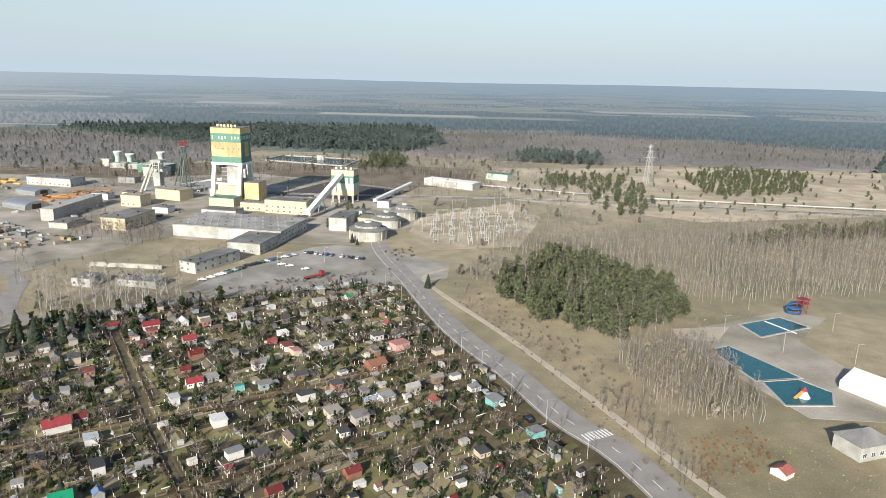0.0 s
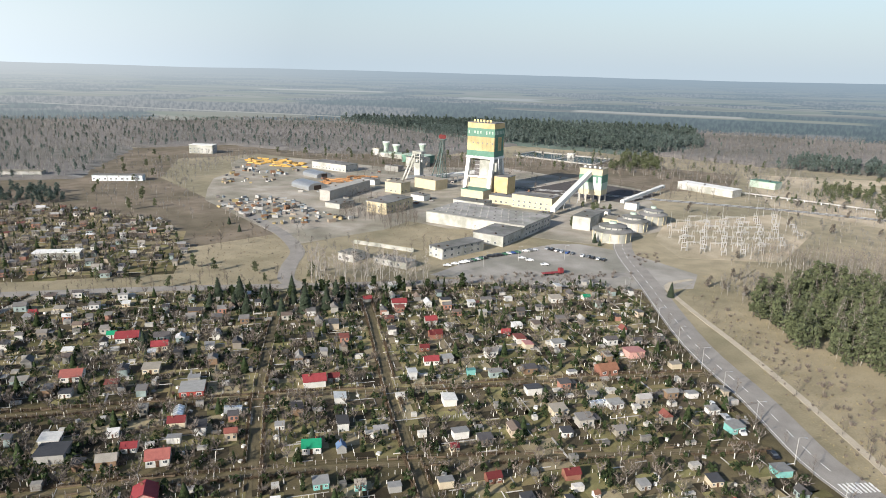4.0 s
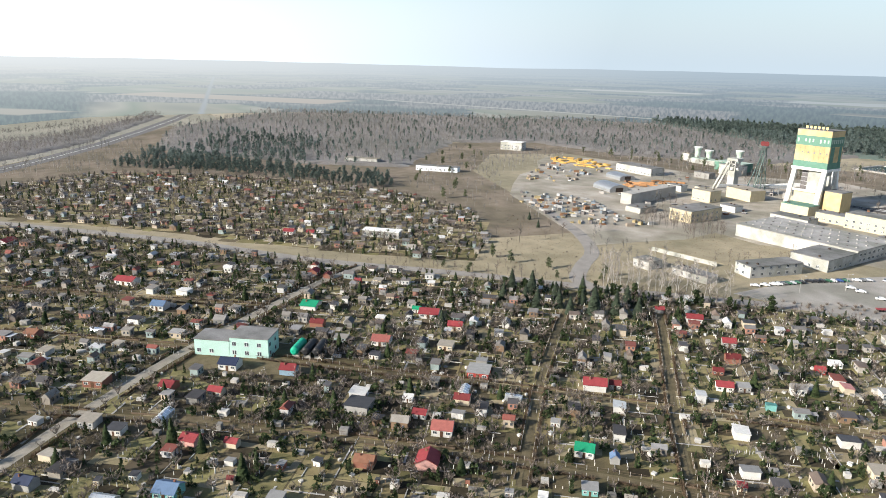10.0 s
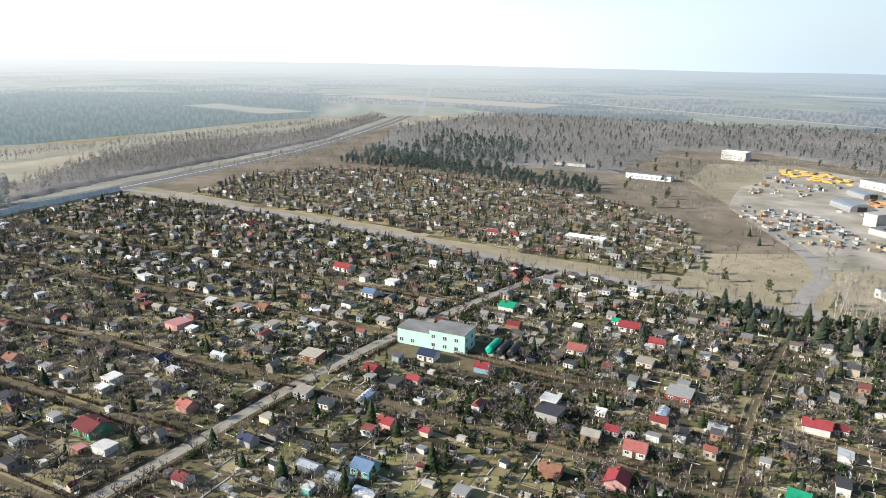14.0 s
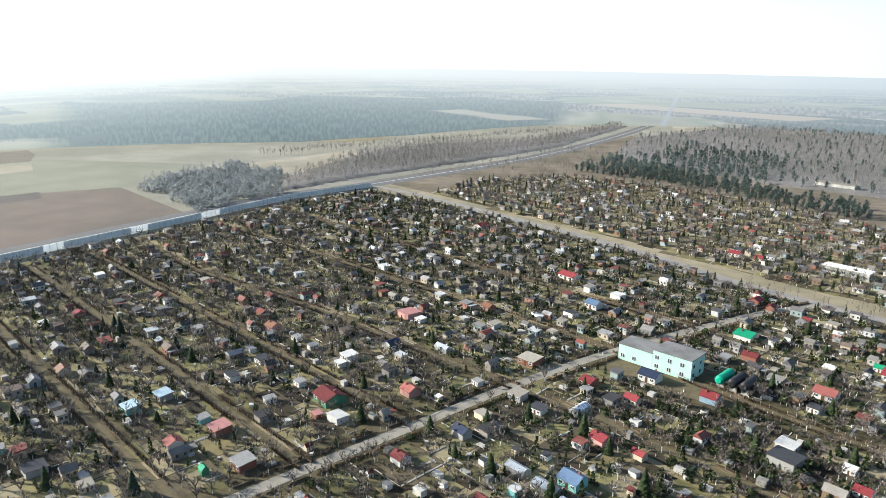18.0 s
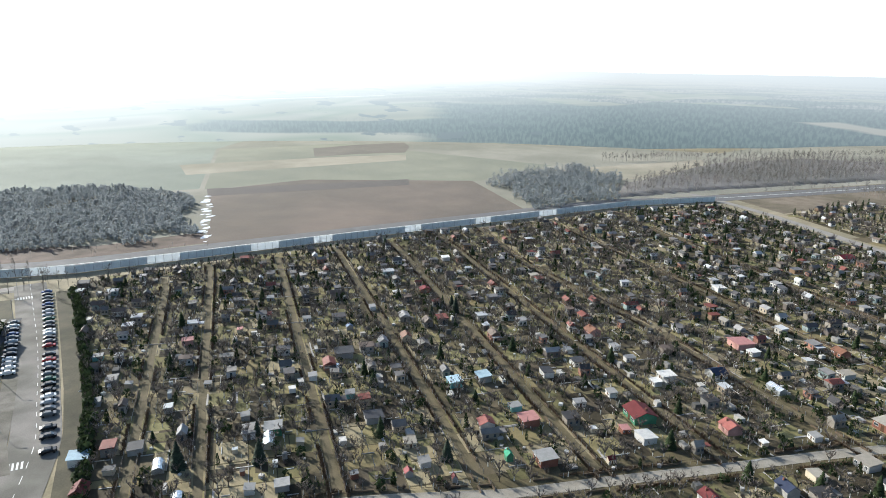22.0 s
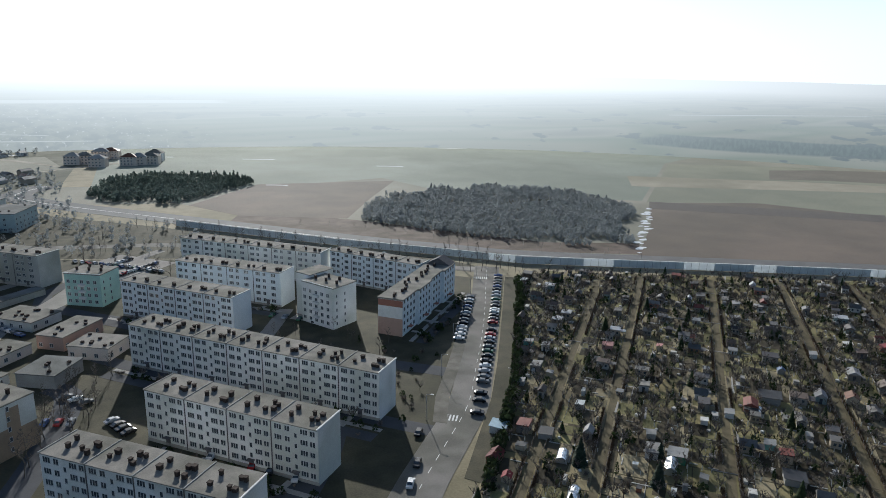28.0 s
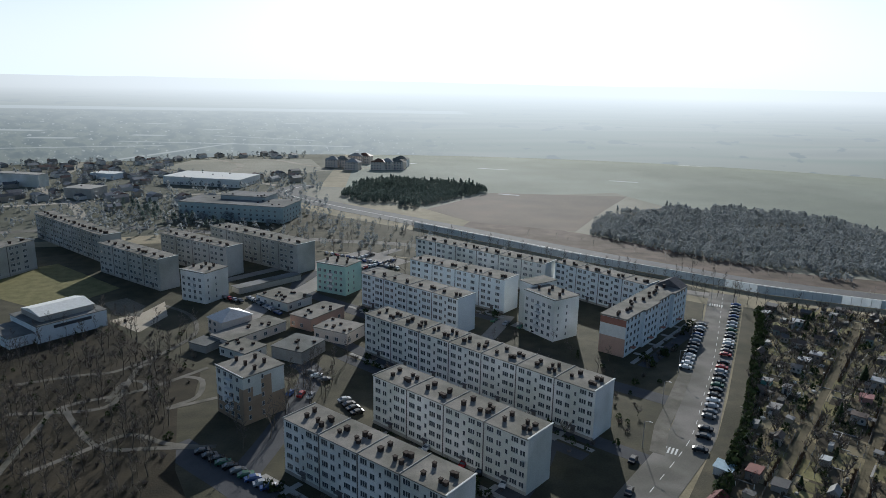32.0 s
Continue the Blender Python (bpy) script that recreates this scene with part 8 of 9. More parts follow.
def mine_tower():
    ob = root("winding_tower", -168.7, 523, 0.05, SITE, "tall ochre and green clad mine winding tower on white legs", "winding tower")
    for z0, z1, m, g in ((29.5, 34.0, M_GRN, 0.08), (34.0, 45.2, M_YEL, 0.0), (45.2, 52.0, M_GRN, 0.06), (52.0, 56.2, M_YEL, 0.02)):
        MB().box(-25 - g, 8 - g, z0, g, 25 + g, z1 - 0.004).make("cladding", m, ob)
    MB().box(-25.2, 7.8, 56.2, 0.2, 25.2, 56.6).make("roof", M_BITUM, ob)
    MB().box(-25.6, 7.4, 27.6, 0.6, 25.6, 29.5).make("ring_beam", M_WHITE, ob, "white concrete ring beam")
    for x, y0, y1 in ((-23.5, 9, 4), (-1.5, 9, 4), (-23.5, 24, 29), (-1.5, 24, 29)):
        w = 1.6
        MB().add([(x - w, y1 - w, 0), (x + w, y1 - w, 0), (x + w, y1 + w, 0), (x - w, y1 + w, 0), (x - w, y0 - w * 0.6, 27.6), (x + w, y0 - w * 0.6, 27.6), (x + w, y0 + w * 0.6, 27.6), (x - w, y0 + w * 0.6, 27.6)], BOX_F).make("leg", M_WHITE, ob, "white splayed concrete leg")
    MB().box(-14, 10.5, 13, -2.8, 23, 27.6).make("shaft_casing", M_OLDW, ob)
    # dark box put in for the shade inside the open stair shaft
    MB().box(-20.5, 14, 12.1, -14.05, 22, 27.6).make("stair_casing", M_PIPE, ob, "solid dark box for the shaded open stair shaft")
    for k in range(4):
        MB().box(-20.6, 13.6, 15.2 + k * 3.1, -14.1, 14.0, 15.5 + k * 3.1).make("landing", M_METAL, ob)
    MB().box(0.02, 9.5, 34.0, 0.11, 14.2, 45.1).make("cladding_stripe", M_GRN, ob)
    MB().box(0.02, 20.5, 34.0, 0.11, 23.8, 45.1).make("cladding_stripe", M_GRN, ob)
    MB().box(0.6, 9, 18, 2.4, 16, 25).make("duct", M_OLDW, ob)
    MB().box(2.4, 11, 20, 3.4, 13, 28.5).make("pipe_riser", M_METAL, ob)
    for k in range(8):
        MB().box(-24.9 + k * 3.55, 7.955, 34.1, -24.8 + k * 3.55, 7.995, 45.1).make("panel_joint", M_PIPE, ob)
    MB().box(-22, 6.2, 12.2, -3.0, 7.4, 13.6).make("cross_beam", M_WHITE, ob)
    MB().box(-21, 8, -0.1, -4, 24, 12.1).make("shaft_house", M_CREAM, ob)
    MB().box(1.4, 8, -0.1, 13.5, 22, 14.5).make("machine_house", M_YEL, ob)
    MB().box(1.2, 7.8, 14.5, 13.7, 22.2, 14.9).make("machine_roof", M_BITUM, ob)
    for k in range(9):
        MB().box(-24 + k * 2.7, 7.84, 47.8 if k % 3 else 47.2, -22.9 + k * 2.7, 7.93, 49.9).make("window", M_GRNL if k % 4 != 1 else M_GRN, ob)
    for k in range(6):
        MB().box(0.07, 9 + k * 2.6, 47.5, 0.17, 10.4 + k * 2.6, 50.2).make("window", M_GRNL, ob)
    for k in range(5):
        MB().box(-20 + k * 4.4, 7.88, 39.6, -18.8 + k * 4.4, 7.997, 40.8).make("vent", M_BITUM, ob)
    for k in range(6):
        MB().box(-19.5 + k * 2.9, 7.9, 57.2, -17.8 + k * 2.9, 8.15, 59.0).box(-18.7 + k * 2.9, 8.0, 56.6, -18.4 + k * 2.9, 8.1, 57.2).make("sign_bar", M_SIGN, ob, "pale yellow roof sign shape")
    return ob


mine_tower()


def hall():
    ob = root("works_hall", -173.2, 408.6, 0.05, SITE, "wide low works hall with a grey felt roof", "hall")
    MB().box(0, 0, -0.1, 71, 40, 7.0).make("wall", M_OLDW, ob)
    MB().box(-0.4, -0.4, 7.003, 71.4, 40.4, 7.5).make("roof", mat("hall_roof", (0.40, 0.385, 0.365), (0.30, 0.285, 0.27), scale=5, big=16), ob)
    for r in range(4):
        for k in range(14):
            MB().box(2 + k * 5 + 0.4 * r, 5 + r * 9.5, 7.5, 2.8 + k * 5 + 0.4 * r, 5.8 + r * 9.5, 8.0).make("skylight", M_CONC if (k + r) % 3 else M_PIPE, ob)
    for f in range(2):
        for k in range(8):
            put("window", WIN3, ob, 71, 2 + k * 4.7, 1.2 + f * 3, 90)
    return ob


hall()


def works(name, x, y, rz, w, d, h, wall, roofm, label, rows=1, cat="works building"):
    return low_building(name, x, y, rz, w, d, h, wall, label, cat, roofm, rows, 2)


x, y = local((-173.2, 408.6))(51, -28)
works("entrance_wing", x, y, SITE, 20, 27.9, 6.0, M_OLDW, M_BITUM, "pale entrance wing before the works hall", 1)
works("gate_building", -139, 333, -26, 11, 31, 5.6, M_OLDW, M_BITUM, "long pale gate building with dark window rows", 2)
works("office_building", -138, 487, SITE, 32, 14, 9.6, M_CREAM, M_BITUM, "cream three-storey office building with flat roof", 2)
works("link_building", -158, 494, SITE, 20, 11, 5.8, M_CREAM, M_BITUM, "low cream link building", 1)
works("store_building", -185, 505, SITE, 20, 13, 6.5, M_CREAM, M_GRN, "cream store with green upper cladding", 0)
works("store_building", -178, 470, SITE, 26, 12, 4.6, M_OLDW, M_BITUM, "low white store with grey roof", 0)
works("store_building", -236, 529, -20, 24, 15, 8.0, M_CREAM, M_PAVE, "cream windowless shaft building", 0)
works("store_building", -247, 495, SITE, 16, 13, 8.3, M_CREAM, M_PAVE, "cream flat-roofed hoist building", 1)
works("works_building", -223, 419, SITE, 17, 32, 7.6, M_CREAM, M_BITUM, "cream workshop with large dark windows", 2)
works("works_building", -273, 438, -2, 9, 60, 7.8, M_CONC, M_CONC, "long grey concrete store", 0)
works("works_building", -256, 418, -8, 13, 17, 3.6, M_OLDW, M_BITUM, "small white shed with grey roof", 0)
works("works_building", -368, 577, -12, 44, 17, 6.6, M_OLDW, M_BITUM, "long white workshop with a window row", 1)
works("works_building", -296, 640, -12, 22, 12, 9, M_OLDW, M_BITUM, "white windowless pump building by the stacks", 0)
works("works_building", -82, 436, SITE, 12, 26, 8.5, M_OLDW, M_BITUM, "white and green pump house", 0)
works("works_building", -66, 452, SITE, 20, 12, 5.5, M_CREAM, M_PAVE, "low cream filter house beside tanks", 0)
works("works_building", -30, 640, -30, 52, 14, 6, M_OLDW, M_WHITE, "long white storage shed", 0)
works("works_building", 30, 690, -30, 24, 12, 6, M_GRNL, M_GRN, "green-roofed shed near the woods", 0)
works("gatehouse", -178, 303, SITE, 10, 10, 4, M_OLDW, M_BITUM, "small white gatehouse with grey roof", 1)
works("gatehouse", -158, 306, SITE, 20, 8, 3.2, M_OLDW, M_BITUM, "low white shed behind birches", 1)
MB().box(-0.2, -0.2, 0, 38, 0.2, 2.2).make("wall_yard", M_OLDW).matrix_basis = pose(-187, 337, 0, 0, 0, -3)
bpy.data.objects["wall_yard"]["kind"] = "structure"


def arch_store(x, y, rz, w, d, h, label):
    ob = root("arched_store", x, y, 0.05, rz, label, "store")
    n = 10
    pts = [(w / 2 - w / 2 * math.cos(math.pi * k / n), 2.2 + (h - 2.2) * math.sin(math.pi * k / n)) for k in range(n + 1)]
    pts = [(0, -0.1)] + pts + [(w, -0.1)]
    b = MB()
    m = len(pts)
    b.add([(a, 0, z) for a, z in pts] + [(a, d, z) for a, z in pts], [tuple(range(m)), tuple(range(2 * m - 1, m - 1, -1))] + [(k + 1, k, m + k, m + k + 1) for k in range(m - 1)])
    b.make("shell", M_METAL, ob)
    MB().box(w * 0.3, -0.12, 0, w * 0.7, -0.004, 3.6).make("door", M_STACK, ob)
    return ob


arch_store(-302, 468, 65, 17, 26, 5.6, "grey arched metal store")
arch_store(-329, 524, 65, 15, 24, 4.6, "white arched metal store")


def prep_plant():
    ob = root("ore_bin", -98, 536, 0.05, SITE, "tall green and cream ore bin building on stilts", "ore bin")
    for z0, z1, m in ((6, 10, M_CREAM), (10, 15.5, M_GRNL), (15.5, 21.5, M_GRN), (21.5, 26, M_CREAM)):
        MB().box(-0.02 * z0, 0, z0 + 0.004, 18, 14, z1).make("cladding", m, ob)
    MB().box(-0.4, -0.4, 26, 18.4, 14.4, 26.4).make("roof", M_PAVE, ob)
    for a in (0.8, 6, 12, 17.2):
        for c in (0.8, 13.2):
            MB().box(a - 0.6, c - 0.6, -0.1, a + 0.6, c + 0.6, 6).make("leg", M_CONC, ob)
    for k in range(2):
        MB().box(11 + k * 4, -0.1, 11, 13.4 + k * 4, -0.004, 20).make("window", M_CURT, ob)
    for k in range(4):
        MB().box(2 + k * 4, 3, 26.4, 3.4 + k * 4, 4.4, 27.8).make("roof_vent", M_WHITE, ob)
    return ob


prep_plant()


def gallery(p, q, w, h, label, legs=2, m=None):
    """A covered conveyor bridge on trestles."""
    p, q = Vector(p), Vector(q)
    ob = root("conveyor_gallery", p.x, p.y, 0, 0, label, "conveyor gallery")
    d = q - p
    MB().beam((0, 0, p.z), tuple(d + Vector((0, 0, p.z))), w, h).make("casing", m or M_WHITE, ob)
    s = Vector((d.x, d.y, 0)).normalized().cross(Vector((0, 0, 1)))
    for k in range(1, legs + 1):
        t = k / (legs + 0.6)
        c = d * t
        for g in (-1, 1):
            f = c + s * g * w * 0.8
            MB().beam((f.x, f.y, -0.1), (c.x + s.x * g * w * 0.3, c.y + s.y * g * w * 0.3, p.z + c.z - h * 0.45), 0.4, 0.4).make("trestle_leg", M_METAL, ob)
    return ob


gallery((-103, 470, 4), (-90, 536, 23), 3.6, 3.4, "white inclined covered conveyor gallery")
gallery((-64, 536, 2.5), (-40, 612, 5.5), 3.0, 2.4, "long low white conveyor gallery", 4)
gallery((-228, 560, 6), (-190, 600, 9), 3.0, 2.4, "white conveyor gallery near the old shaft", 3)
gallery((-250, 545, 5), (-205, 575, 7), 2.6, 2.2, "grey pipe bridge between the shafts", 3, M_METAL)


def headframe(x, y, h, m, label, base=7.0, top=2.2, stay=14.0, heads=M_ROOF["darkred"]):
    ob = root("headframe", x, y, 0.05, SITE, label, "headframe")
    for a in (-1, 1):
        for c in (-1, 1):
            MB().beam((a * base / 2, c * base / 2, 0), (a * top / 2, c * top / 2, h), 0.5, 0.5).make("leg", m, ob)
    n = 6
    for k in range(n):
        z0, z1 = h * k / n, h * (k + 1) / n
        r0, r1 = (base + (top - base) * k / n) / 2, (base + (top - base) * (k + 1) / n) / 2
        for a, c in (((-1, -1), (1, -1)), ((1, -1), (1, 1)), ((1, 1), (-1, 1)), ((-1, 1), (-1, -1))):
            MB().beam((a[0] * r0, a[1] * r0, z0), (c[0] * r1, c[1] * r1, z1), 0.25, 0.25).make("brace", m, ob)
            MB().beam((a[0] * r1, a[1] * r1, z1), (c[0] * r1, c[1] * r1, z1), 0.25, 0.25).make("girt", m, ob)
    for a in (-1, 1):
        MB().beam((a * 3.5, -stay, 0), (a * 1.2, -1, h * 0.8), 0.6, 0.6).make("stay", m, ob)
    for a in (-1.6, 1.6):
        MB().tube((a, -0.25, h + 2.4), (a, 0.25, h + 2.4), 2.0, 2.0, 16).make("sheave", heads, ob)
    MB().box(-3.4, -2.4, h - 0.2, 3.4, 2.4, h + 0.3).make("platform", m, ob)
    return ob


headframe(-224, 560, 38, M_STEEL, "green steel lattice headframe with red sheave wheels")


def concrete_headframe():
    ob = root("headframe", -246, 556, 0.05, SITE, "white concrete headframe with an inclined stay", "headframe")
    MB().box(-1.5, -2.4, -0.1, 4.5, 3.6, 17).make("shaft", M_OLDW, ob)
    for a in (-1.2, 4.2):
        for c in (-2.0, 3.2):
            MB().box(a - 0.5, c - 0.5, 17, a + 0.5, c + 0.5, 25).make("column", M_OLDW, ob)
    for z in (19.5, 22.2):
        MB().box(-1.7, -2.5, z, 4.7, 3.7, z + 0.5).make("ring", M_OLDW, ob)
    MB().box(-3, -3.4, 25, 6.5, 4.6, 27).make("platform", M_OLDW, ob)
    for y in (-2.2, 3.2):
        MB().beam((-14, y, 0), (-2.0, y, 25.4), 1.1, 1.5).make("stay", M_OLDW, ob)
    return ob


concrete_headframe()


def fan_stack(x, y, h, r, label):
    ob = root("ventilation_stack", x, y, 0.05, SITE, label, "ventilation stack", "ventilation stacks")
    b = MB()
    pr = [(r * 0.95, 0), (r * 0.8, h * 0.5), (r * 0.82, h * 0.72), (r * 1.2, h * 0.94), (r * 1.2, h)]
    for (r0, z0), (r1, z1) in zip(pr, pr[1:]):
        b.tube((0, 0, z0), (0, 0, z1), r0, r1, 14, 0, False)
    b.make("shell", M_GRNL, ob)
    MB().tube((0, 0, h), (0, 0, h + 0.8), r * 1.3, r * 1.3, 14).make("rim", M_WHITE, ob)
    return ob


for sx, sy, sh in ((-351, 705, 14.5), (-337, 702, 12.5), (-306, 705, 15)):
    fan_stack(sx, sy, sh, 3.3, "pale green flared ventilation stack")
works("fan_house", -352, 690, SITE, 44, 14, 4.5, M_OLDW, M_GRNL, "white fan house below the stacks", 0)
works("fan_house", -366, 700, SITE, 9, 8, 7.5, M_OLDW, M_PAVE, "small white windowless switch house", 0)
works("hoist_house", -312, 664, SITE, 30, 18, 8.0, M_GRN, M_GRNL, "green-clad hoist house with a pale roof", 0)


def round_tank(x, y, r, label):
    ob = root("settling_tank", x, y, 0.05, SITE, label, "settling tank", "settling tanks")
    MB().tube((0, 0, -0.1), (0, 0, 6.0), r, r, 28).make("wall", M_OLDW, ob)
    MB().tube((0, 0, 6.0), (0, 0, 6.5), r + 0.7, r + 0.7, 28).make("eave", M_BITUM, ob)
    MB().tube((0, 0, 6.5), (0, 0, 7.6), r + 0.6, r * 0.72, 28, 0, False).make("roof", M_BITUM, ob)
    MB().tube((0, 0, 7.4), (0, 0, 9.0), r * 0.70, r * 0.70, 28).make("lantern", M_OLDW, ob)
    MB().tube((0, 0, 9.0), (0, 0, 10.2), r * 0.76, r * 0.25, 28).make("lantern_roof", M_BITUM, ob)
    MB().tube((0, 0, 10.0), (0, 0, 11.4), r * 0.22, r * 0.2, 14).make("cap", M_GRNL, ob)
    for k in range(14):
        a = 2 * math.pi * k / 14
        put("window", WIN1, ob, (r * 0.70) * math.cos(a) - 0.4 * -math.sin(a), (r * 0.70) * math.sin(a) - 0.4 * math.cos(a), 7.55, math.degrees(a) + 90)
        MB().box(-0.25, -0.25, 0, 0.25, 0.25, 6).make("pilaster", M_CREAM, ob).matrix_basis = pose(r * math.cos(a), r * math.sin(a), 0, 0, 0, math.degrees(a))
    return ob


round_tank(-54, 418, 11.5, "round white settling tank with a grey tiered roof")
round_tank(-46, 452, 9.5, "round white settling tank behind the first")
round_tank(-36, 480, 9.0, "round white settling tank beside the substation")

sheet("basin", [(-221, 789), (-210, 831), (-117, 811), (-126, 757)], 0.55, M_WATER, "dark rectangular settling basin", "basin", depth=0.5)
for p, q in (((-223, 786), (-211, 835)), ((-211, 835), (-114, 814)), ((-114, 814), (-123, 752)), ((-123, 752), (-223, 786)), ((-170, 771), (-160, 824))):
    tagged(MB().beam((*p, 0.6), (*q, 0.6), 3.0, 1.4).make("dam", M_CONC), "low concrete dam round the basin", "dam", kind="structure")
sheet("ground_spoil", [(-150, 560), (-60, 545), (-40, 600), (-120, 640)], 0.09, M_COAL, "dark ore and coal stockyard", "stockyard")
works("pump_house", -163, 800, 0, 8, 5, 5, M_OLDW, M_WHITE, "small white pump house on the basin", 0)

# storage yard


def pipe_stack(x, y, rz, m, label, n=3):
    ob = root("pipe_stack", x, y, 0.06, rz, label, "pipe stack", "yellow stock")
    for k in range(n):
        r = 0.55
        MB().tube((-3.2, (k % 3) * 1.12 - 1.1, 0.55 + (k // 3) * 0.97), (3.2, (k % 3) * 1.12 - 1.1, 0.55 + (k // 3) * 0.97), r, r, 8).make("pipe", m, ob)
    return ob


ps0 = pipe_stack(-425, 585, 20, M_YPIPE, "stack of yellow mining machine parts")
X, Y = fill([(-470, 590), (-430, 618), (-377, 592), (-366, 566), (-425, 566)], 7.6, keep=0.85)
for k in range(len(X)):
    copy_thing(ps0, pose(X[k], Y[k], 0.06, 0, 0, random.uniform(0, 180)))
ps1 = pipe_stack(-310, 530, 20, mat("rusty_stock", (0.42, 0.22, 0.10), (0.30, 0.16, 0.08), rnd=0.3), "stack of rusty mine supports")
X, Y = fill([(-322, 513), (-311, 556), (-286, 557), (-295, 520), (-307, 502)], 6.6, keep=0.8)
for k in range(len(X)):
    copy_thing(ps1, pose(X[k], Y[k], 0.06, 0, 0, random.uniform(0, 180)))
M_JUNK = many_mat("yard_stock", [(0.40, 0.33, 0.26), (0.22, 0.20, 0.19), (0.50, 0.49, 0.47), (0.30, 0.17, 0.10), (0.12, 0.12, 0.12), (0.60, 0.58, 0.54), (0.26, 0.30, 0.33), (0.45, 0.36, 0.20)])
junk = MB()
X, Y = fill([(-262, 352), (-225, 372), (-215, 395), (-255, 405), (-300, 440), (-345, 410), (-330, 385)], 5.5, keep=0.6)
X2, Y2 = fill([(-440, 560), (-410, 500), (-385, 450), (-350, 470), (-350, 500), (-370, 560)], 7, keep=0.45)
for x, y in zip(np.append(X, X2), np.append(Y, Y2)):
    w, d, h = random.uniform(0.6, 2.6), random.uniform(0.5, 1.4), random.uniform(0.5, 2.2)
    t = random.uniform(0, 3.1)
    c, s = math.cos(t), math.sin(t)
    junk.prism([(x + a * c - b * s, y + a * s + b * c) for a, b in ((-w, -d), (w, -d), (w, d), (-w, d))], 0.02, h)
tagged(junk.make("yard_stock", M_JUNK), "crates, timber and scrap stored in the yard", "yard stock", kind="stuff")

# substation
M_GAL = mat("galvanised_dull", (0.40, 0.39, 0.37), (0.30, 0.29, 0.28), rough=0.6, scale=1)


def gantry(w=9.0, h=4.8):
    ob = root("substation_gantry", 0, 0, 0.05, 0, "grey lattice gantry of the electric substation", "gantry", "substation gantries")
    for x in (0, w):
        MB().beam((x, -0.8, 0), (x, 0, h), 0.16, 0.16).beam((x, 0.8, 0), (x, 0, h), 0.16, 0.16).beam((x, -0.45, h * 0.45), (x, 0.45, h * 0.45), 0.1, 0.1).make("leg", M_GAL, ob)
    b = MB().beam((-0.5, 0, h), (w + 0.5, 0, h), 0.14, 0.14).beam((-0.5, 0, h + 0.7), (w + 0.5, 0, h + 0.7), 0.14, 0.14)
    for k in range(7):
        b.beam((w * k / 7, 0, h), (w * (k + 1) / 7, 0, h + 0.7), 0.09, 0.09)
    for k in range(3):
        b.tube((w * (k + 0.5) / 3, 0, h - 1.3), (w * (k + 0.5) / 3, 0, h), 0.11, 0.11, 6)
    b.make("beam", M_GAL, ob)
    return ob


def breaker():
    ob = root("substation_breaker", 0, 0, 0.05, 0, "grey switchgear stand with three insulators", "switchgear", "substation switchgear")
    fr = MB().box(-1.6, -0.3, 2.0, 1.6, 0.3, 2.35).box(-1.5, -0.15, -0.1, -1.2, 0.15, 2.0).box(1.2, -0.15, -0.1, 1.5, 0.15, 2.0).make("frame", M_GAL, ob)
    for k in (-1.3, 0, 1.3):
        MB().tube((k, 0, 2.35), (k, 0, 4.2), 0.16, 0.1, 8).make("insulator", M_GAL, fr)
    return ob


sheet("ground_substation", [(-28, 482), (46, 558), (64, 498), (40, 408), (-12, 393), (-30, 430)], 0.06, M_HEATH, "gravel floor of the substation", "substation ground")
g0, b0 = gantry(), breaker()
SUB = [(-24, 482), (46, 552), (60, 496), (36, 414), (-10, 400), (-24, 430)]
first = True
for i in range(11):
    for j in range(8):
        gx, gy = local((-18, 408), 22)(j * 13.0 - 30, i * 15.0)
        if inside(SUB, [gx], [gy])[0]:
            m = pose(gx, gy, 0.05, 0, 0, 22)
            if first:
                g0.matrix_basis, first = m, False
            else:
                copy_thing(g0, m)
first = True
X, Y = fill(SUB, 11.0, 0.15)
for x, y in zip(X, Y):
    m = pose(x, y, 0.05, 0, 0, 22)
    if first:
        b0.matrix_basis, first = m, False
    else:
        copy_thing(b0, m)


def pylon(x, y, h=38.0, rz=20):
    ob = root("pylon", x, y, 0, rz, "tall grey lattice power pylon", "pylon", "pylons")
    b = 3.4
    for a in (-1, 1):
        for c in (-1, 1):
            MB().beam((a * b, c * b, 0), (a * 0.7, c * 0.7, h), 0.35, 0.35).make("leg", M_GAL, ob)
    for k in range(8):
        z0, z1 = h * k / 8, h * (k + 1) / 8
        r0, r1 = b + (0.7 - b) * k / 8, b + (0.7 - b) * (k + 1) / 8
        for s in (-1, 1):
            for p, q in (((-r0, s * r0, z0), (r1, s * r1, z1)), ((r0, s * r0, z0), (-r1, s * r1, z1)), ((s * r0, -r0, z0), (s * r1, r1, z1))):
                MB().beam(p, q, 0.18, 0.18).make("bracing", M_GAL, ob)
    for z, w in ((h * 0.68, 6.5), (h * 0.82, 5.0), (h * 0.95, 3.6)):
        MB().beam((-w, 0, z), (w, 0, z), 0.35, 0.5).make("crossarm", M_GAL, ob)
    return ob


pylon(190, 682, 40)


def mast(x, y, h):
    ob = root("lightning_mast", x, y, 0.05, 0, "thin grey lightning mast of the substation", "mast", "lightning masts")
    MB().tube((0, 0, -0.1), (0, 0, h), 0.16, 0.05, 6).make("pole", M_GAL, ob)
    MB().box(-0.5, -0.5, 0, 0.5, 0.5, 0.3).make("footing", M_CONC, ob)
    return ob


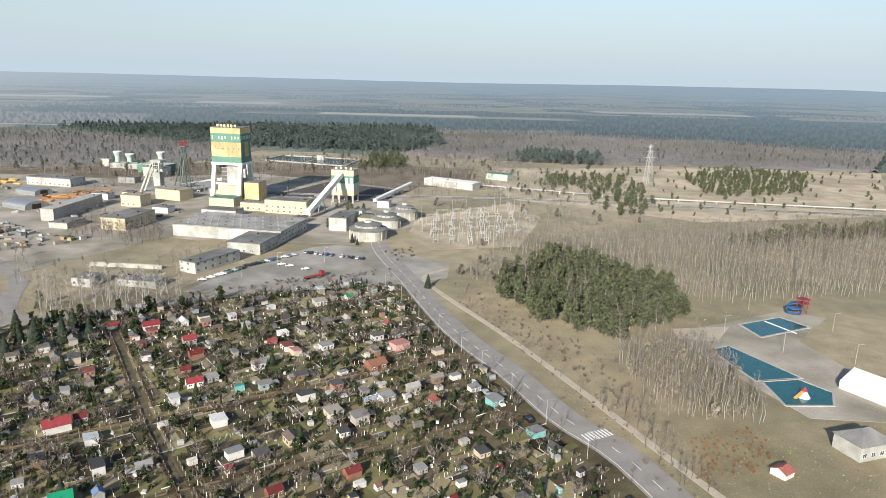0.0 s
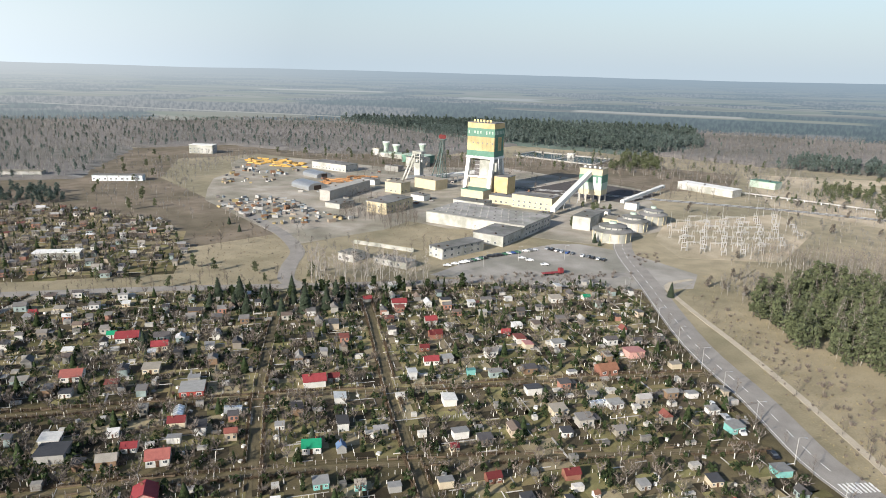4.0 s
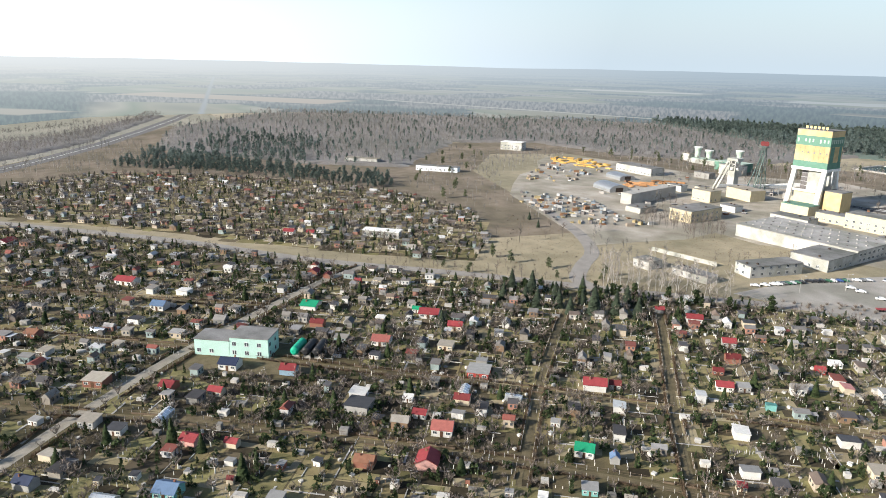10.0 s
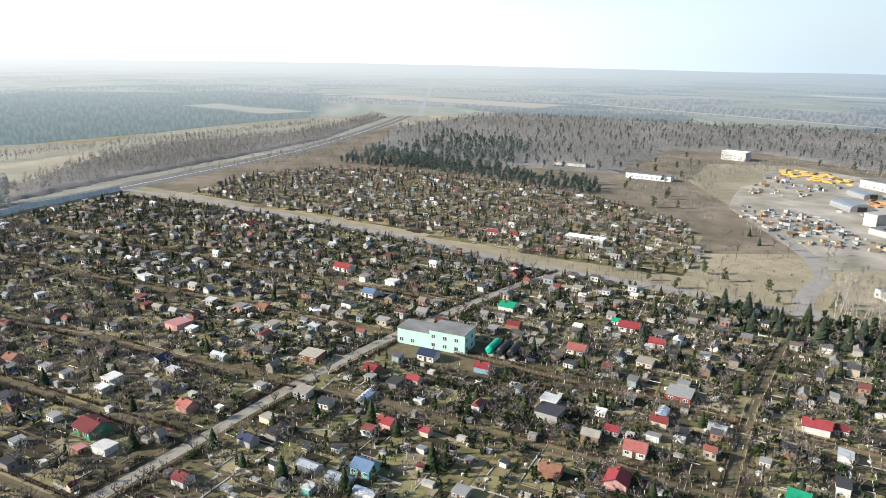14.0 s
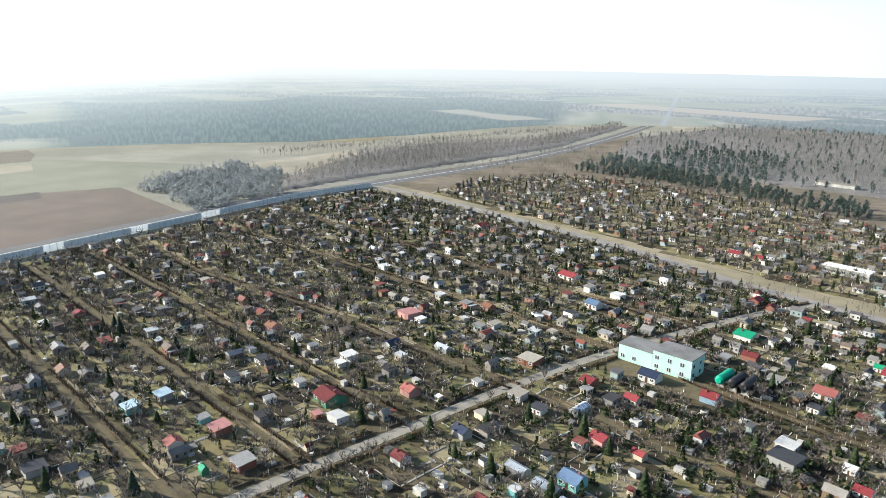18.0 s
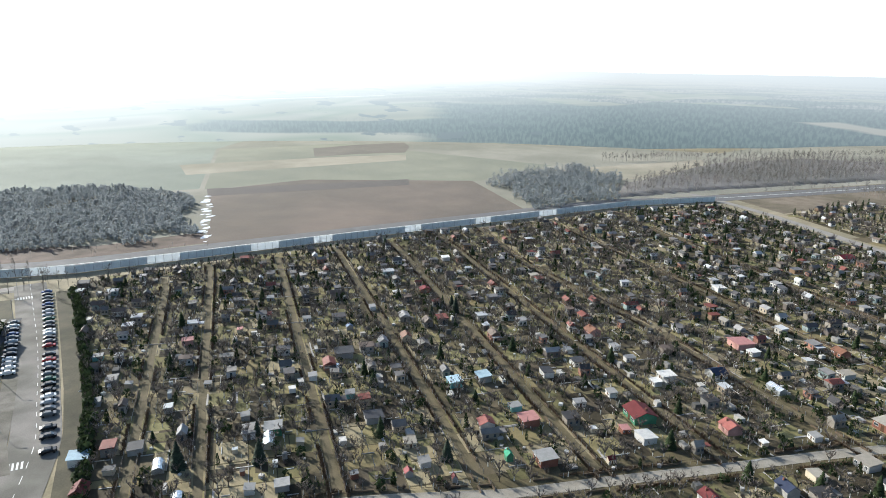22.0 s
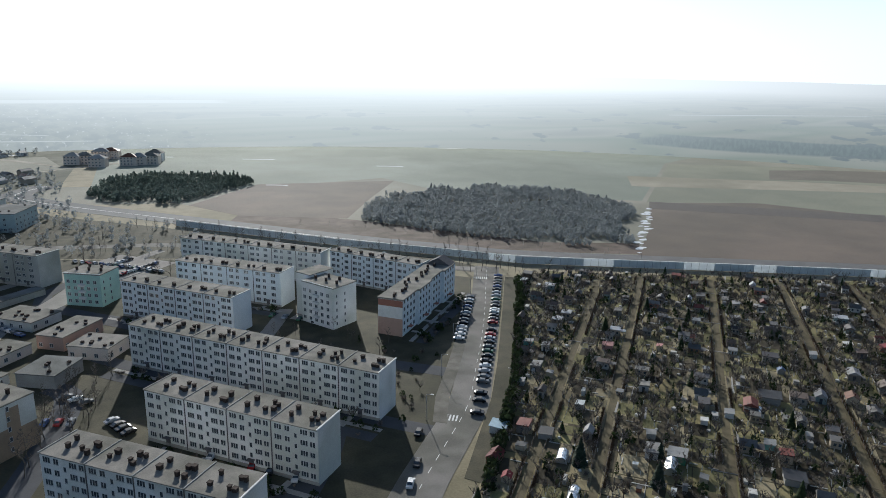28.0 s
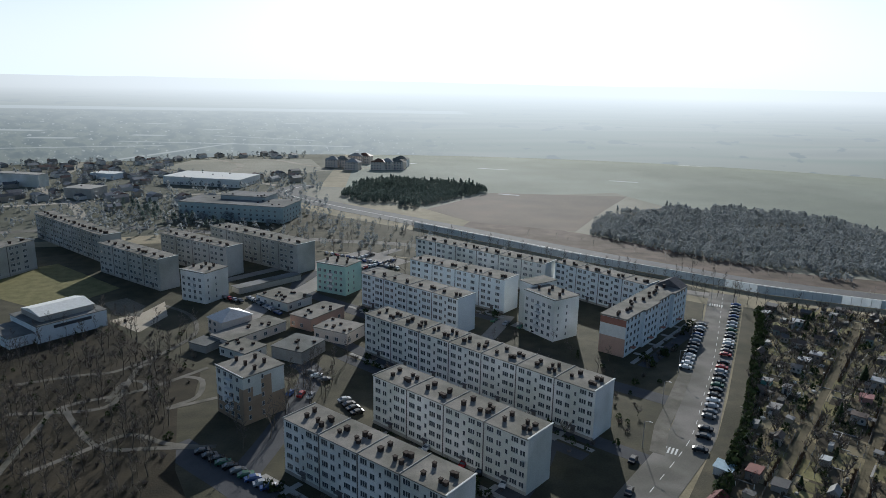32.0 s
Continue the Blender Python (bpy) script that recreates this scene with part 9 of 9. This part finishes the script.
for mx, my, mh in ((-22, 440, 17), (-2, 470, 18), (14, 440, 15), (30, 520, 18), (8, 500, 16), (48, 500, 19), (-10, 412, 12), (24, 410, 13), (36, 545, 15), (39, 468, 20), (41, 470, 20), (37, 470, 20)):
    mast(mx, my, mh)
gallery((10, 640, 2), (160, 590, 2), 1.0, 1.0, "long pale heating pipeline across the heath", 12, M_GAL)
gallery((160, 590, 2), (420, 560, 2), 1.0, 1.0, "long pale heating pipeline across the heath", 16, M_GAL)

# ---- pools beside the road ----
sheet("pavement_pool", [(92, 268), (118, 282), (150, 300), (166, 292), (140, 262), (150, 215), (140, 195), (112, 196), (96, 240)], 0.07, M_PAVE, "pale paving round the pools", "pool paving")
sheet("sand_court", [(92, 272), (118, 277), (106, 259), (91, 261)], 0.09, M_SAND, "pale sand court", "sand court")
for pts, lab in (([(123, 280), (145, 291), (153, 279), (126, 265)], "rectangular turquoise swimming pool"), ([(100, 250), (109, 255), (124, 226), (106, 222)], "long turquoise swimming pool"), ([(108, 222), (122, 225), (129, 215), (124, 205), (108, 204)], "paddling pool with coloured slides")):
    c = Vector((sum(p[0] for p in pts) / len(pts), sum(p[1] for p in pts) / len(pts)))
    pr = root("pool", c.x, c.y, 0.05, 0, lab, "swimming pool", "pools")
    loc = [(p[0] - c.x, p[1] - c.y) for p in pts]
    MB().prism(loc, 0.0, 0.12).make("basin_water", M_POOLW, pr, "dark turquoise water")
    for a, b in zip(loc, loc[1:] + loc[:1]):
        MB().beam((*a, 0.12), (*b, 0.12), 0.8, 0.35).make("coping", M_CONC, pr)
MB().beam((136, 285, 0.24), (143, 271, 0.24), 0.5, 0.25).make("divider", M_WHITE, bpy.data.objects["pool"]).matrix_parent_inverse = bpy.data.objects["pool"].matrix_basis.inverted()


def slide(x, y):
    ob = root("water_slide", x, y, 0.08, 20, "blue spiral water slide on a red tower", "water slide")
    b = MB()
    pts = [(3.4 * math.cos(a) - 4.6, 2.3 * math.sin(a), 4.6 - a * 0.34) for a in [k * 0.45 for k in range(28)]]
    for p, q in zip(pts, pts[1:]):
        b.beam(p, q, 0.9, 0.45)
    b.make("chute", mat("slide_blue", (0.03, 0.12, 0.32), rough=0.35), ob)
    for a in (-1.5, 1.5):
        for c in (-1.5, 1.5):
            MB().beam((a, c, 0), (a, c, 6.5), 0.25, 0.25).make("post", M_ROOF["red"], ob)
    MB().box(-2, -2, 4.6, 2, 2, 5.0).make("deck", M_ROOF["red"], ob)
    MB().box(-2.2, -2.2, 6.5, 2.2, 2.2, 6.9).make("canopy", M_ROOF["red"], ob)
    return ob


slide(158, 298)


def toy_castle():
    ob = root("play_slide", 117, 211, 0.2, 30, "red and yellow paddling pool slide", "play slide")
    MB().tube((0, 0, 0), (0, 0, 2.2), 2.2, 0.7, 10).make("mound", M_WHITE, ob)
    MB().beam((0, 0, 2.2), (-4.5, 0, 0.4), 1.0, 0.4).make("chute", M_YPIPE, ob)
    MB().beam((0, 0, 2.2), (3.5, 2.5, 0.4), 1.0, 0.4).make("chute", M_ROOF["red"], ob)
    MB().tube((0, 0, 2.2), (0, 0, 3.6), 1.1, 0.1, 8).make("cap", M_ROOF["red"], ob)
    return ob


toy_castle()


def marquee(x, y):
    ob = root("marquee", x, y, 0.05, -58, "large off-white tent hall beside the pools", "tent hall")
    MB().add([(0, 0, 0), (26, 0, 0), (26, 15, 0), (0, 15, 0), (0, 0, 3.2), (26, 0, 3.2), (26, 15, 3.2), (0, 15, 3.2), (0, 7.5, 6.2), (26, 7.5, 6.2)], [(0, 1, 5, 4), (2, 3, 7, 6), (1, 2, 6, 9, 5), (3, 0, 4, 8, 7), (4, 5, 9, 8), (6, 7, 8, 9)]).make("canvas", M_WHITE, ob)
    for k in range(7):
        MB().box(k * 4.3 - 0.1, -0.15, 0, k * 4.3 + 0.1, -0.003, 3.2).make("rib", M_WHITE, ob)
    return ob


marquee(133, 219)
hip_house(113, 171, 20, 12, 9, 4.5, 3.0, M_OLDW, M_BITUM, "white house with a dark roof beside the pools")
cabin(88.5, 163.5, "salmon", "white", 6.0)

# club house in the gardens
ob = low_building("club_house", -216, 90, 40, 12.5, 9, 5.6, M_MINT, "mint green allotment club house, low wing", "club house", M_BITUM, 1, 0)
ob = low_building("club_house", -206.35, 98.1, 40, 13.6, 10, 7.0, M_MINT, "mint green two-storey allotment club house", "club house", M_BITUM, 2, 0)
sheet("pavement_club", [(-214, 89), (-196, 106), (-184, 118), (-176, 112), (-190, 96), (-208, 80)], 0.08, M_LANE, "paved forecourt of the club house", "forecourt")


def lying_tank(x, y, rz, m, label):
    ob = root("water_tank", x, y, 0.08, rz, label, "water tank", "water tanks")
    MB().tube((-4.2, 0, 3.2), (4.2, 0, 3.2), 1.45, 1.45, 20).make("shell", m, ob)
    for s in (-1, 1):
        MB().tube((s * 4.2, 0, 3.2), (s * 4.7, 0, 3.2), 1.45, 0.8, 20).make("dished_end", m, ob)
        MB().box(s * 2.6 - 0.3, -1.2, 0, s * 2.6 + 0.3, 1.2, 2.1).make("saddle", M_CONC, ob)
    return ob


lying_tank(-192.5, 116.5, 128, mat("tank_green", (0.02, 0.36, 0.22), rough=0.4), "bright green lying steel water tank")
M_BLACKT = mat("tank_black", (0.03, 0.03, 0.032), rough=0.4)
lying_tank(-189.7, 119.2, 128, M_BLACKT, "black lying steel water tank")
lying_tank(-187.1, 121.8, 128, M_BLACKT, "black lying steel water tank")
low_building("long_house", -312, 232, 33, 22, 7, 3.6, M_OLDW, "long white flat-roofed colony building", "colony building", M_WHITE, 1, 0)
low_building("long_shed", -480, 418, 30, 40, 9, 4.5, M_BLUEF, "long grey shed among birches", "shed", M_BITUM, 1, 0)
low_building("long_shed", -560, 395, 30, 34, 9, 4.5, M_OLDW, "old white shed among birches", "shed", M_PAVE, 1, 0)
low_building("works_building", -540, 600, 20, 26, 14, 9, M_OLDW, "white flat-roofed building at the wood edge", "building", M_WHITE, 2, 0)

# spruces and birches at the garden edge
ps = [(-186, 214), (-178, 219), (-170, 217), (-164, 224), (-156, 221), (-150, 229), (-160, 235), (-172, 232), (-182, 228), (-144, 236), (-138, 243), (-146, 247), (-156, 247), (-168, 246), (-192, 226), (-135, 238)]
single_trees(ps, T_SPRUCE, [M_BARK, M_NEEDLE], "tall dark green spruce at the garden edge", "spruce", "spruces", "spruce", 0.9, 1.4, (("trunk", (0,)), ("crown", (1,))))
ps = [(-92, 143), (-258, -92), (-252, -88), (-246, -96), (-104, -98), (-120, -112), (-95, -95), (-150, -52), (-345, 240), (-322, 252), (-300, 260), (-330, 232), (-310, 244), (-172, 165), (-180, 172), (-280, 343), (-262, 330), (-12, 318), (-58, 399), (-62, 405), (-398, -46), (-330, 190), (-118, -62), (-130, -95), (-140, -103)]
single_trees(ps, T_SPRUCE, [M_BARK, M_NEEDLE], "dark green garden spruce", "spruce", "spruces", "spruce", 0.7, 1.15, (("trunk", (0,)), ("crown", (1,))))
X, Y = fill([(-166, 257), (-121, 278), (-110, 296), (-133, 294), (-176, 274)], 4.5)
T_BIRCHN = [tall_tree(14, 13, 7, 0.9, 0.22, 0.18, 0.16, 0, 0.065) for k in range(4)]
single_trees(list(zip(X, Y))[:45], T_BIRCHN, [M_BIRCH, M_PALET, M_PALET], "tall pale leafless birch beside the road", "birch", "birches", "birch", 0.85, 1.2, (("trunk", (0,)), ("crown", (1, 2))))
ps = [(-30 + k * 6.4 + random.uniform(-1, 1), 318 - k * 13.5 + random.uniform(-2, 2)) for k in range(13)] + [(-2 + k * 5.0, 312 - k * 11.5) for k in range(14)]
single_trees(ps, T_MID, GM, "leafless grey tree beside the road", "tree", "roadside trees", "tree", 0.6, 0.95)
X, Y = fill([(-290, 176), (-219, 224), (-150, 264), (-60, 322), (-40, 335), (-30, 345), (-100, 290), (-230, 236), (-300, 190)], 7)
scatter("roadside_scrub", T_BARE, X, Y, np.full(len(X), 0.42), GM, "leafless scrub along the straight road", "scrub")
X, Y = fill([(-262, 285), (-215, 240), (-190, 262), (-215, 318), (-262, 330), (-300, 345)], 8, keep=0.5)
scatter("meadow_scrub", T_BUSH + T_BARE[:1], X, Y, np.random.default_rng(3).uniform(0.4, 1.0, len(X)), GM, "low scrub on the dry meadow", "scrub")
X, Y = fill([(48, 150), (60, 190), (62, 235), (45, 262), (20, 300), (5, 330), (-5, 330), (20, 285), (42, 230), (60, 180)], 6)
scatter("verge_bushes", T_BUSH, X, Y, np.random.default_rng(4).uniform(0.6, 1.5, len(X)), GM, "brown bushes along the footpath", "bushes")
X, Y = fill([(70, 183), (94, 189), (88, 166), (64, 157)], 2.0, keep=0.75)
X, Y = X[np.hypot(X - 88.5, Y - 163.5) > 5], Y[np.hypot(X - 88.5, Y - 163.5) > 5]
scatter("reddish_bushes", T_BUSH, X, Y, np.random.default_rng(4).uniform(0.35, 0.9, len(X)), [M_BARK, M_BARK, mat("russet_twigs", (0.26, 0.155, 0.075), (0.17, 0.105, 0.055), island=0.3)], "russet leafless bushes by the pools", "bushes")
X, Y = fill([(49, 207), (60, 202), (66, 184), (68, 152), (58, 150), (54, 180), (44, 205)], 3.6, keep=0.7)
scatter("roadside_thicket", T_MID + T_BUSH[:2], X, Y, np.random.default_rng(5).uniform(0.45, 0.85, len(X)), GM, "leafless trees and bushes along the footpath", "trees")
X, Y = fill([(64, 196), (62, 240), (85, 252), (100, 248), (99, 205), (88, 190)], 3.0, keep=0.6)
scatter("grove_scrub", T_BUSH + T_CROWN[:1], X, Y, np.random.default_rng(7).uniform(0.4, 1.1, len(X)), [M_PALET, M_BARK, mat("pale_scrub", (0.33, 0.29, 0.22), (0.2, 0.175, 0.13), island=0.3, thin=0.3)], "pale scrub under the birches", "scrub")


def flat_truck(x, y, rz):
    ob = root("flatbed_truck", x, y, 0.1, rz, "red flatbed truck parked in the car park", "truck")
    MB().box(-5, -1.2, 0.9, 4, 1.2, 1.15).make("bed", M_ROOF["red"], ob)
    MB().box(4.1, -1.2, 0.5, 6.2, 1.2, 2.9).make("cab", M_ROOF["red"], ob)
    MB().box(5.4, -1.1, 1.8, 6.23, 1.1, 2.6).make("windscreen", M_GLASS, ob)
    for a in (-4, -2.8, 4.9):
        for s in (-1, 1):
            MB().tube((a, s * 0.8, 0.5), (a, s * 1.2, 0.5), 0.5, 0.5, 12).make("wheel", M_TYRE, ob)
    return ob


flat_truck(-70, 328, 42)


def lamp_post(x, y, rz, h=8.0):
    m_ = pose(x, y, 0.05, 0, 0, rz)
    if "lamp" in PROTO:
        return copy_thing(PROTO["lamp"], m_)
    ob = root("street_lamp", 0, 0, 0, 0, "grey steel street lamp with one arm", "street lamp", "street lamps")
    MB().tube((0, 0, -0.1), (0, 0, h), 0.11, 0.07, 8).make("pole", M_GAL, ob)
    arm = MB().beam((0, 0, h), (1.6, 0, h + 0.25), 0.08, 0.08).make("arm", M_GAL, ob)
    MB().box(1.3, -0.15, h + 0.15, 2.1, 0.15, h + 0.32).make("lamp_head", M_METAL, arm)
    ob.matrix_basis = m_
    PROTO["lamp"] = ob
    return ob


for k in range(9):
    lamp_post(-32 + k * 9.0 - (k > 4) * 2, 312 - k * 18.0, 10)
for k in range(6):
    lamp_post(-98 - k * 19.0, -152 - k * 22.0, 130)
for lx, ly in ((-105, 325), (-92, 345), (-70, 358), (112, 268), (135, 300), (160, 275), (150, 240), (128, 250), (165, 230)):
    lamp_post(lx, ly, 0)

# trees and scrub on the waste ground
X, Y = fill([(-268, 214), (-222, 226), (-150, 270), (-176, 290), (-215, 262), (-262, 262), (-300, 262), (-310, 230)], 7.5, keep=0.55)
scatter("meadow_trees", T_PINE[:2] + T_BARE, X, Y, np.random.default_rng(21).uniform(0.35, 0.75, len(X)), [M_BARK, M_PINE, M_TWIG], "pines and bare trees beside the straight road", "trees")
X, Y = fill([(-300, 335), (-262, 345), (-346, 398), (-445, 455), (-520, 560), (-600, 590), (-520, 455), (-490, 425), (-410, 345)], 9, keep=0.6)
scatter("waste_trees", T_BARE, X, Y, np.random.default_rng(12).uniform(0.35, 0.75, len(X)), FG, "leafless trees and scrub beside the works", "trees")
X, Y = fill([(-300, 335), (-262, 345), (-346, 398), (-445, 455), (-520, 560), (-600, 590), (-520, 455), (-490, 425), (-410, 345)], 34, keep=0.6)
scatter("waste_pines", T_PINE, X, Y, np.random.default_rng(13).uniform(0.5, 0.8, len(X)), PM, "scattered pines beside the works", "trees")
X, Y = fill([(-250, 372), (-215, 335), (-190, 350), (-165, 322), (-140, 322), (-135, 300), (-172, 282), (-205, 300), (-225, 335)], 6.5, keep=0.55)
scatter("waste_trees", T_BARE, X, Y, np.random.default_rng(14).uniform(0.4, 0.8, len(X)), FG, "leafless trees before the works", "trees")
X, Y = fill([(-12, 400), (20, 380), (40, 404), (60, 495), (130, 480), (170, 570), (60, 640), (10, 580), (-30, 500), (40, 540), (50, 500), (30, 410)], 9, keep=0.6)
scatter("waste_trees", T_BARE + T_PINE[:1], X, Y, np.random.default_rng(15).uniform(0.35, 0.7, len(X)), FG, "scrub and young trees round the substation", "trees")
X, Y = fill([(60, 140), (30, 225), (0, 305), (22, 300), (36, 268), (62, 246), (60, 195), (72, 160)], 3.6, keep=0.6)
scatter("slope_scrub", T_BUSH, X, Y, np.random.default_rng(16).uniform(0.3, 0.9, len(X)), GM, "low dry scrub on the grass slope", "scrub")
X, Y = fill([(-470, 640), (-316, 622), (-200, 682), (-90, 700), (20, 640), (60, 850), (-90, 880), (-300, 730), (-420, 672)], 6.5, keep=0.55)
scatter("waste_trees", T_BARE, X, Y, np.random.default_rng(17).uniform(0.5, 0.9, len(X)), FG, "leafless wood edge behind the works", "trees")
X, Y = fill([(-480, 645), (-316, 628), (-200, 690), (-90, 705), (20, 645), (60, 850), (-90, 880), (-300, 745), (-430, 690)], 20, keep=0.5)
scatter("waste_pines", T_PINE, X, Y, np.random.default_rng(19).uniform(0.45, 0.85, len(X)), PM, "scattered pines behind the works", "trees")
X, Y = fill([(20, 600), (60, 560), (175, 575), (120, 700), (60, 840), (30, 760)], 7, keep=0.5)
scatter("waste_trees", T_BIRCHF + T_BARE[:2], X, Y, np.random.default_rng(20).uniform(0.5, 0.95, len(X)), FB, "leafless birches beside the pipeline", "trees")
# parked vehicles, crates and heaps in the yards
for k in range(34):
    yx, yy = random.choice(((-300, 470), (-340, 520), (-250, 460), (-215, 470), (-205, 560), (-120, 545), (-300, 590)))
    yx, yy = yx + random.uniform(-26, 26), yy + random.uniform(-20, 20)
    w_, d_, h_ = random.uniform(0.8, 3.2), random.uniform(0.7, 1.6), random.uniform(0.6, 2.2)
    ob = root("storage_crate", yx, yy, 0.04, random.uniform(0, 180), "weathered storage crate in the works yard", "crate", "storage crates")
    MB().box(-w_, -d_, 0, w_, d_, h_).make("body", random.choice((M_WOOD, M_CONC, M_PIPE, M_METAL, M_ROOF["brown"])), ob)
    MB().box(-w_ - 0.08, -d_ - 0.08, h_, w_ + 0.08, d_ + 0.08, h_ + 0.12).make("lid", random.choice((M_PIPE, M_CONC, M_WOOD)), ob)

X, Y = fill([(-520, 570), (-470, 640), (-455, 600), (-430, 520), (-410, 460), (-380, 420), (-440, 450), (-520, 520)], 6.5, keep=0.6)
scatter("waste_trees", T_BARE + T_BIRCHF[:2], X, Y, np.random.default_rng(81).uniform(0.45, 0.85, len(X)), FB, "leafless trees along the edge of the yard", "trees")

# scrub, sheds and rails round the works
X, Y = fill([(-160, 540), (-100, 560), (-30, 560), (-20, 640), (-100, 740), (-260, 740), (-330, 660), (-240, 600)], 9, keep=0.45)
scatter("works_scrub", T_BUSH + T_BARE[:2], X, Y, np.random.default_rng(6).uniform(0.35, 0.9, len(X)), GM, "brown scrub on waste ground round the works", "scrub")
X, Y = fill([(-200, 395), (-184, 372), (-172, 402), (-178, 408), (-205, 452), (-240, 412), (-226, 385)], 4.2, keep=0.8)
scatter("works_trees", T_MID, X, Y, np.random.default_rng(62).uniform(0.6, 1.0, len(X)), GM, "leafless trees beside the workshops", "trees")
for j_, (poly, lab) in enumerate((([(-150, 330), (-118, 376), (-128, 380), (-158, 340)], "leafless trees behind the gate building"), ([(-310, 560), (-250, 590), (-190, 610), (-200, 640), (-300, 620)], "leafless trees among the shafts"), ([(-60, 560), (-20, 560), (10, 600), (-20, 640), (-60, 600)], "leafless trees by the conveyor"), ([(-270, 470), (-250, 480), (-230, 450), (-250, 440)], "leafless trees between stores"))):
    X, Y = fill(poly, 6.5, keep=0.6)
    scatter("works_trees", T_MID, X, Y, np.random.default_rng(63 + j_).uniform(0.5, 0.95, len(X)), GM, lab, "trees")
X, Y = fill([(-40, 385), (-20, 400), (-20, 375), (-34, 360)], 5, keep=0.8)
scatter("junction_bushes", T_BUSH, X, Y, np.full(len(X), 1.3), GM, "brown bushes at the junction", "bushes")
X, Y = fill([(-120, 470), (-90, 440), (-70, 470), (-90, 510), (-70, 530), (-60, 500), (-75, 430)], 6, keep=0.5)
scatter("works_pines", T_PINE, X, Y, np.full(len(X), 0.55), PM, "small pines between works buildings", "pines")
X, Y = fill([(-120, 296), (-78, 312), (-44, 334), (-30, 344), (-36, 350), (-80, 324), (-116, 306)], 5, keep=0.8)
scatter("verge_shrubs", T_BUSH, X, Y, np.full(len(X), 1.2), GM, "leafless shrubs along the car park", "bushes")
X, Y = fill([(-88, 322), (-60, 336), (-44, 346), (-40, 342), (-58, 328), (-84, 315)], 3.0, keep=0.8)
scatter("island_bushes", T_BUSH, X, Y, np.random.default_rng(61).uniform(0.5, 1.0, len(X)), GM, "brown bushes on the traffic island", "bushes")
rail = MB()
for p, q in (((-160, 566), (60, 575)), ((-160, 571), (60, 580)), ((60, 575), (420, 540)), ((60, 580), (420, 545))):
    for s in (-0.75, 0.75):
        rail.beam((p[0], p[1] + s, 0.2), (q[0], q[1] + s, 0.2), 0.12, 0.15)
tagged(rail.make("railway_rails", M_METAL), "rusty railway rails past the substation", "rails", kind="structure")
for k, (a, c) in enumerate((((-160, 568.5), (60, 577.5)), ((60, 577.5), (420, 542.5)))):
    band("railway_bed", [a, c], 9.0, 0.10 + 0.004 * k, M_COAL, "dark railway ballast", "railway bed")
for k, (sx, sy, w, d, h, wl_) in enumerate(((-205, 560, 9, 7, 4, "grey"), (-195, 548, 7, 6, 5, "beige"), (-282, 520, 14, 8, 4.5, "white"), (-258, 520, 8, 8, 6, "beige"), (-300, 600, 16, 9, 5, "grey"), (-120, 500, 10, 8, 6, "grey"), (-75, 480, 9, 7, 5, "white"), (-110, 455, 8, 8, 4, "beige"), (-60, 520, 9, 7, 5, "white"), (-215, 475, 12, 9, 4, "white"), (-230, 460, 8, 6, 3.5, "grey"))):
    works("works_shed", sx, sy, SITE, w, d, h, M_WALL[wl_], M_BITUM, "small %s shed on the mine site" % wl_, 0)
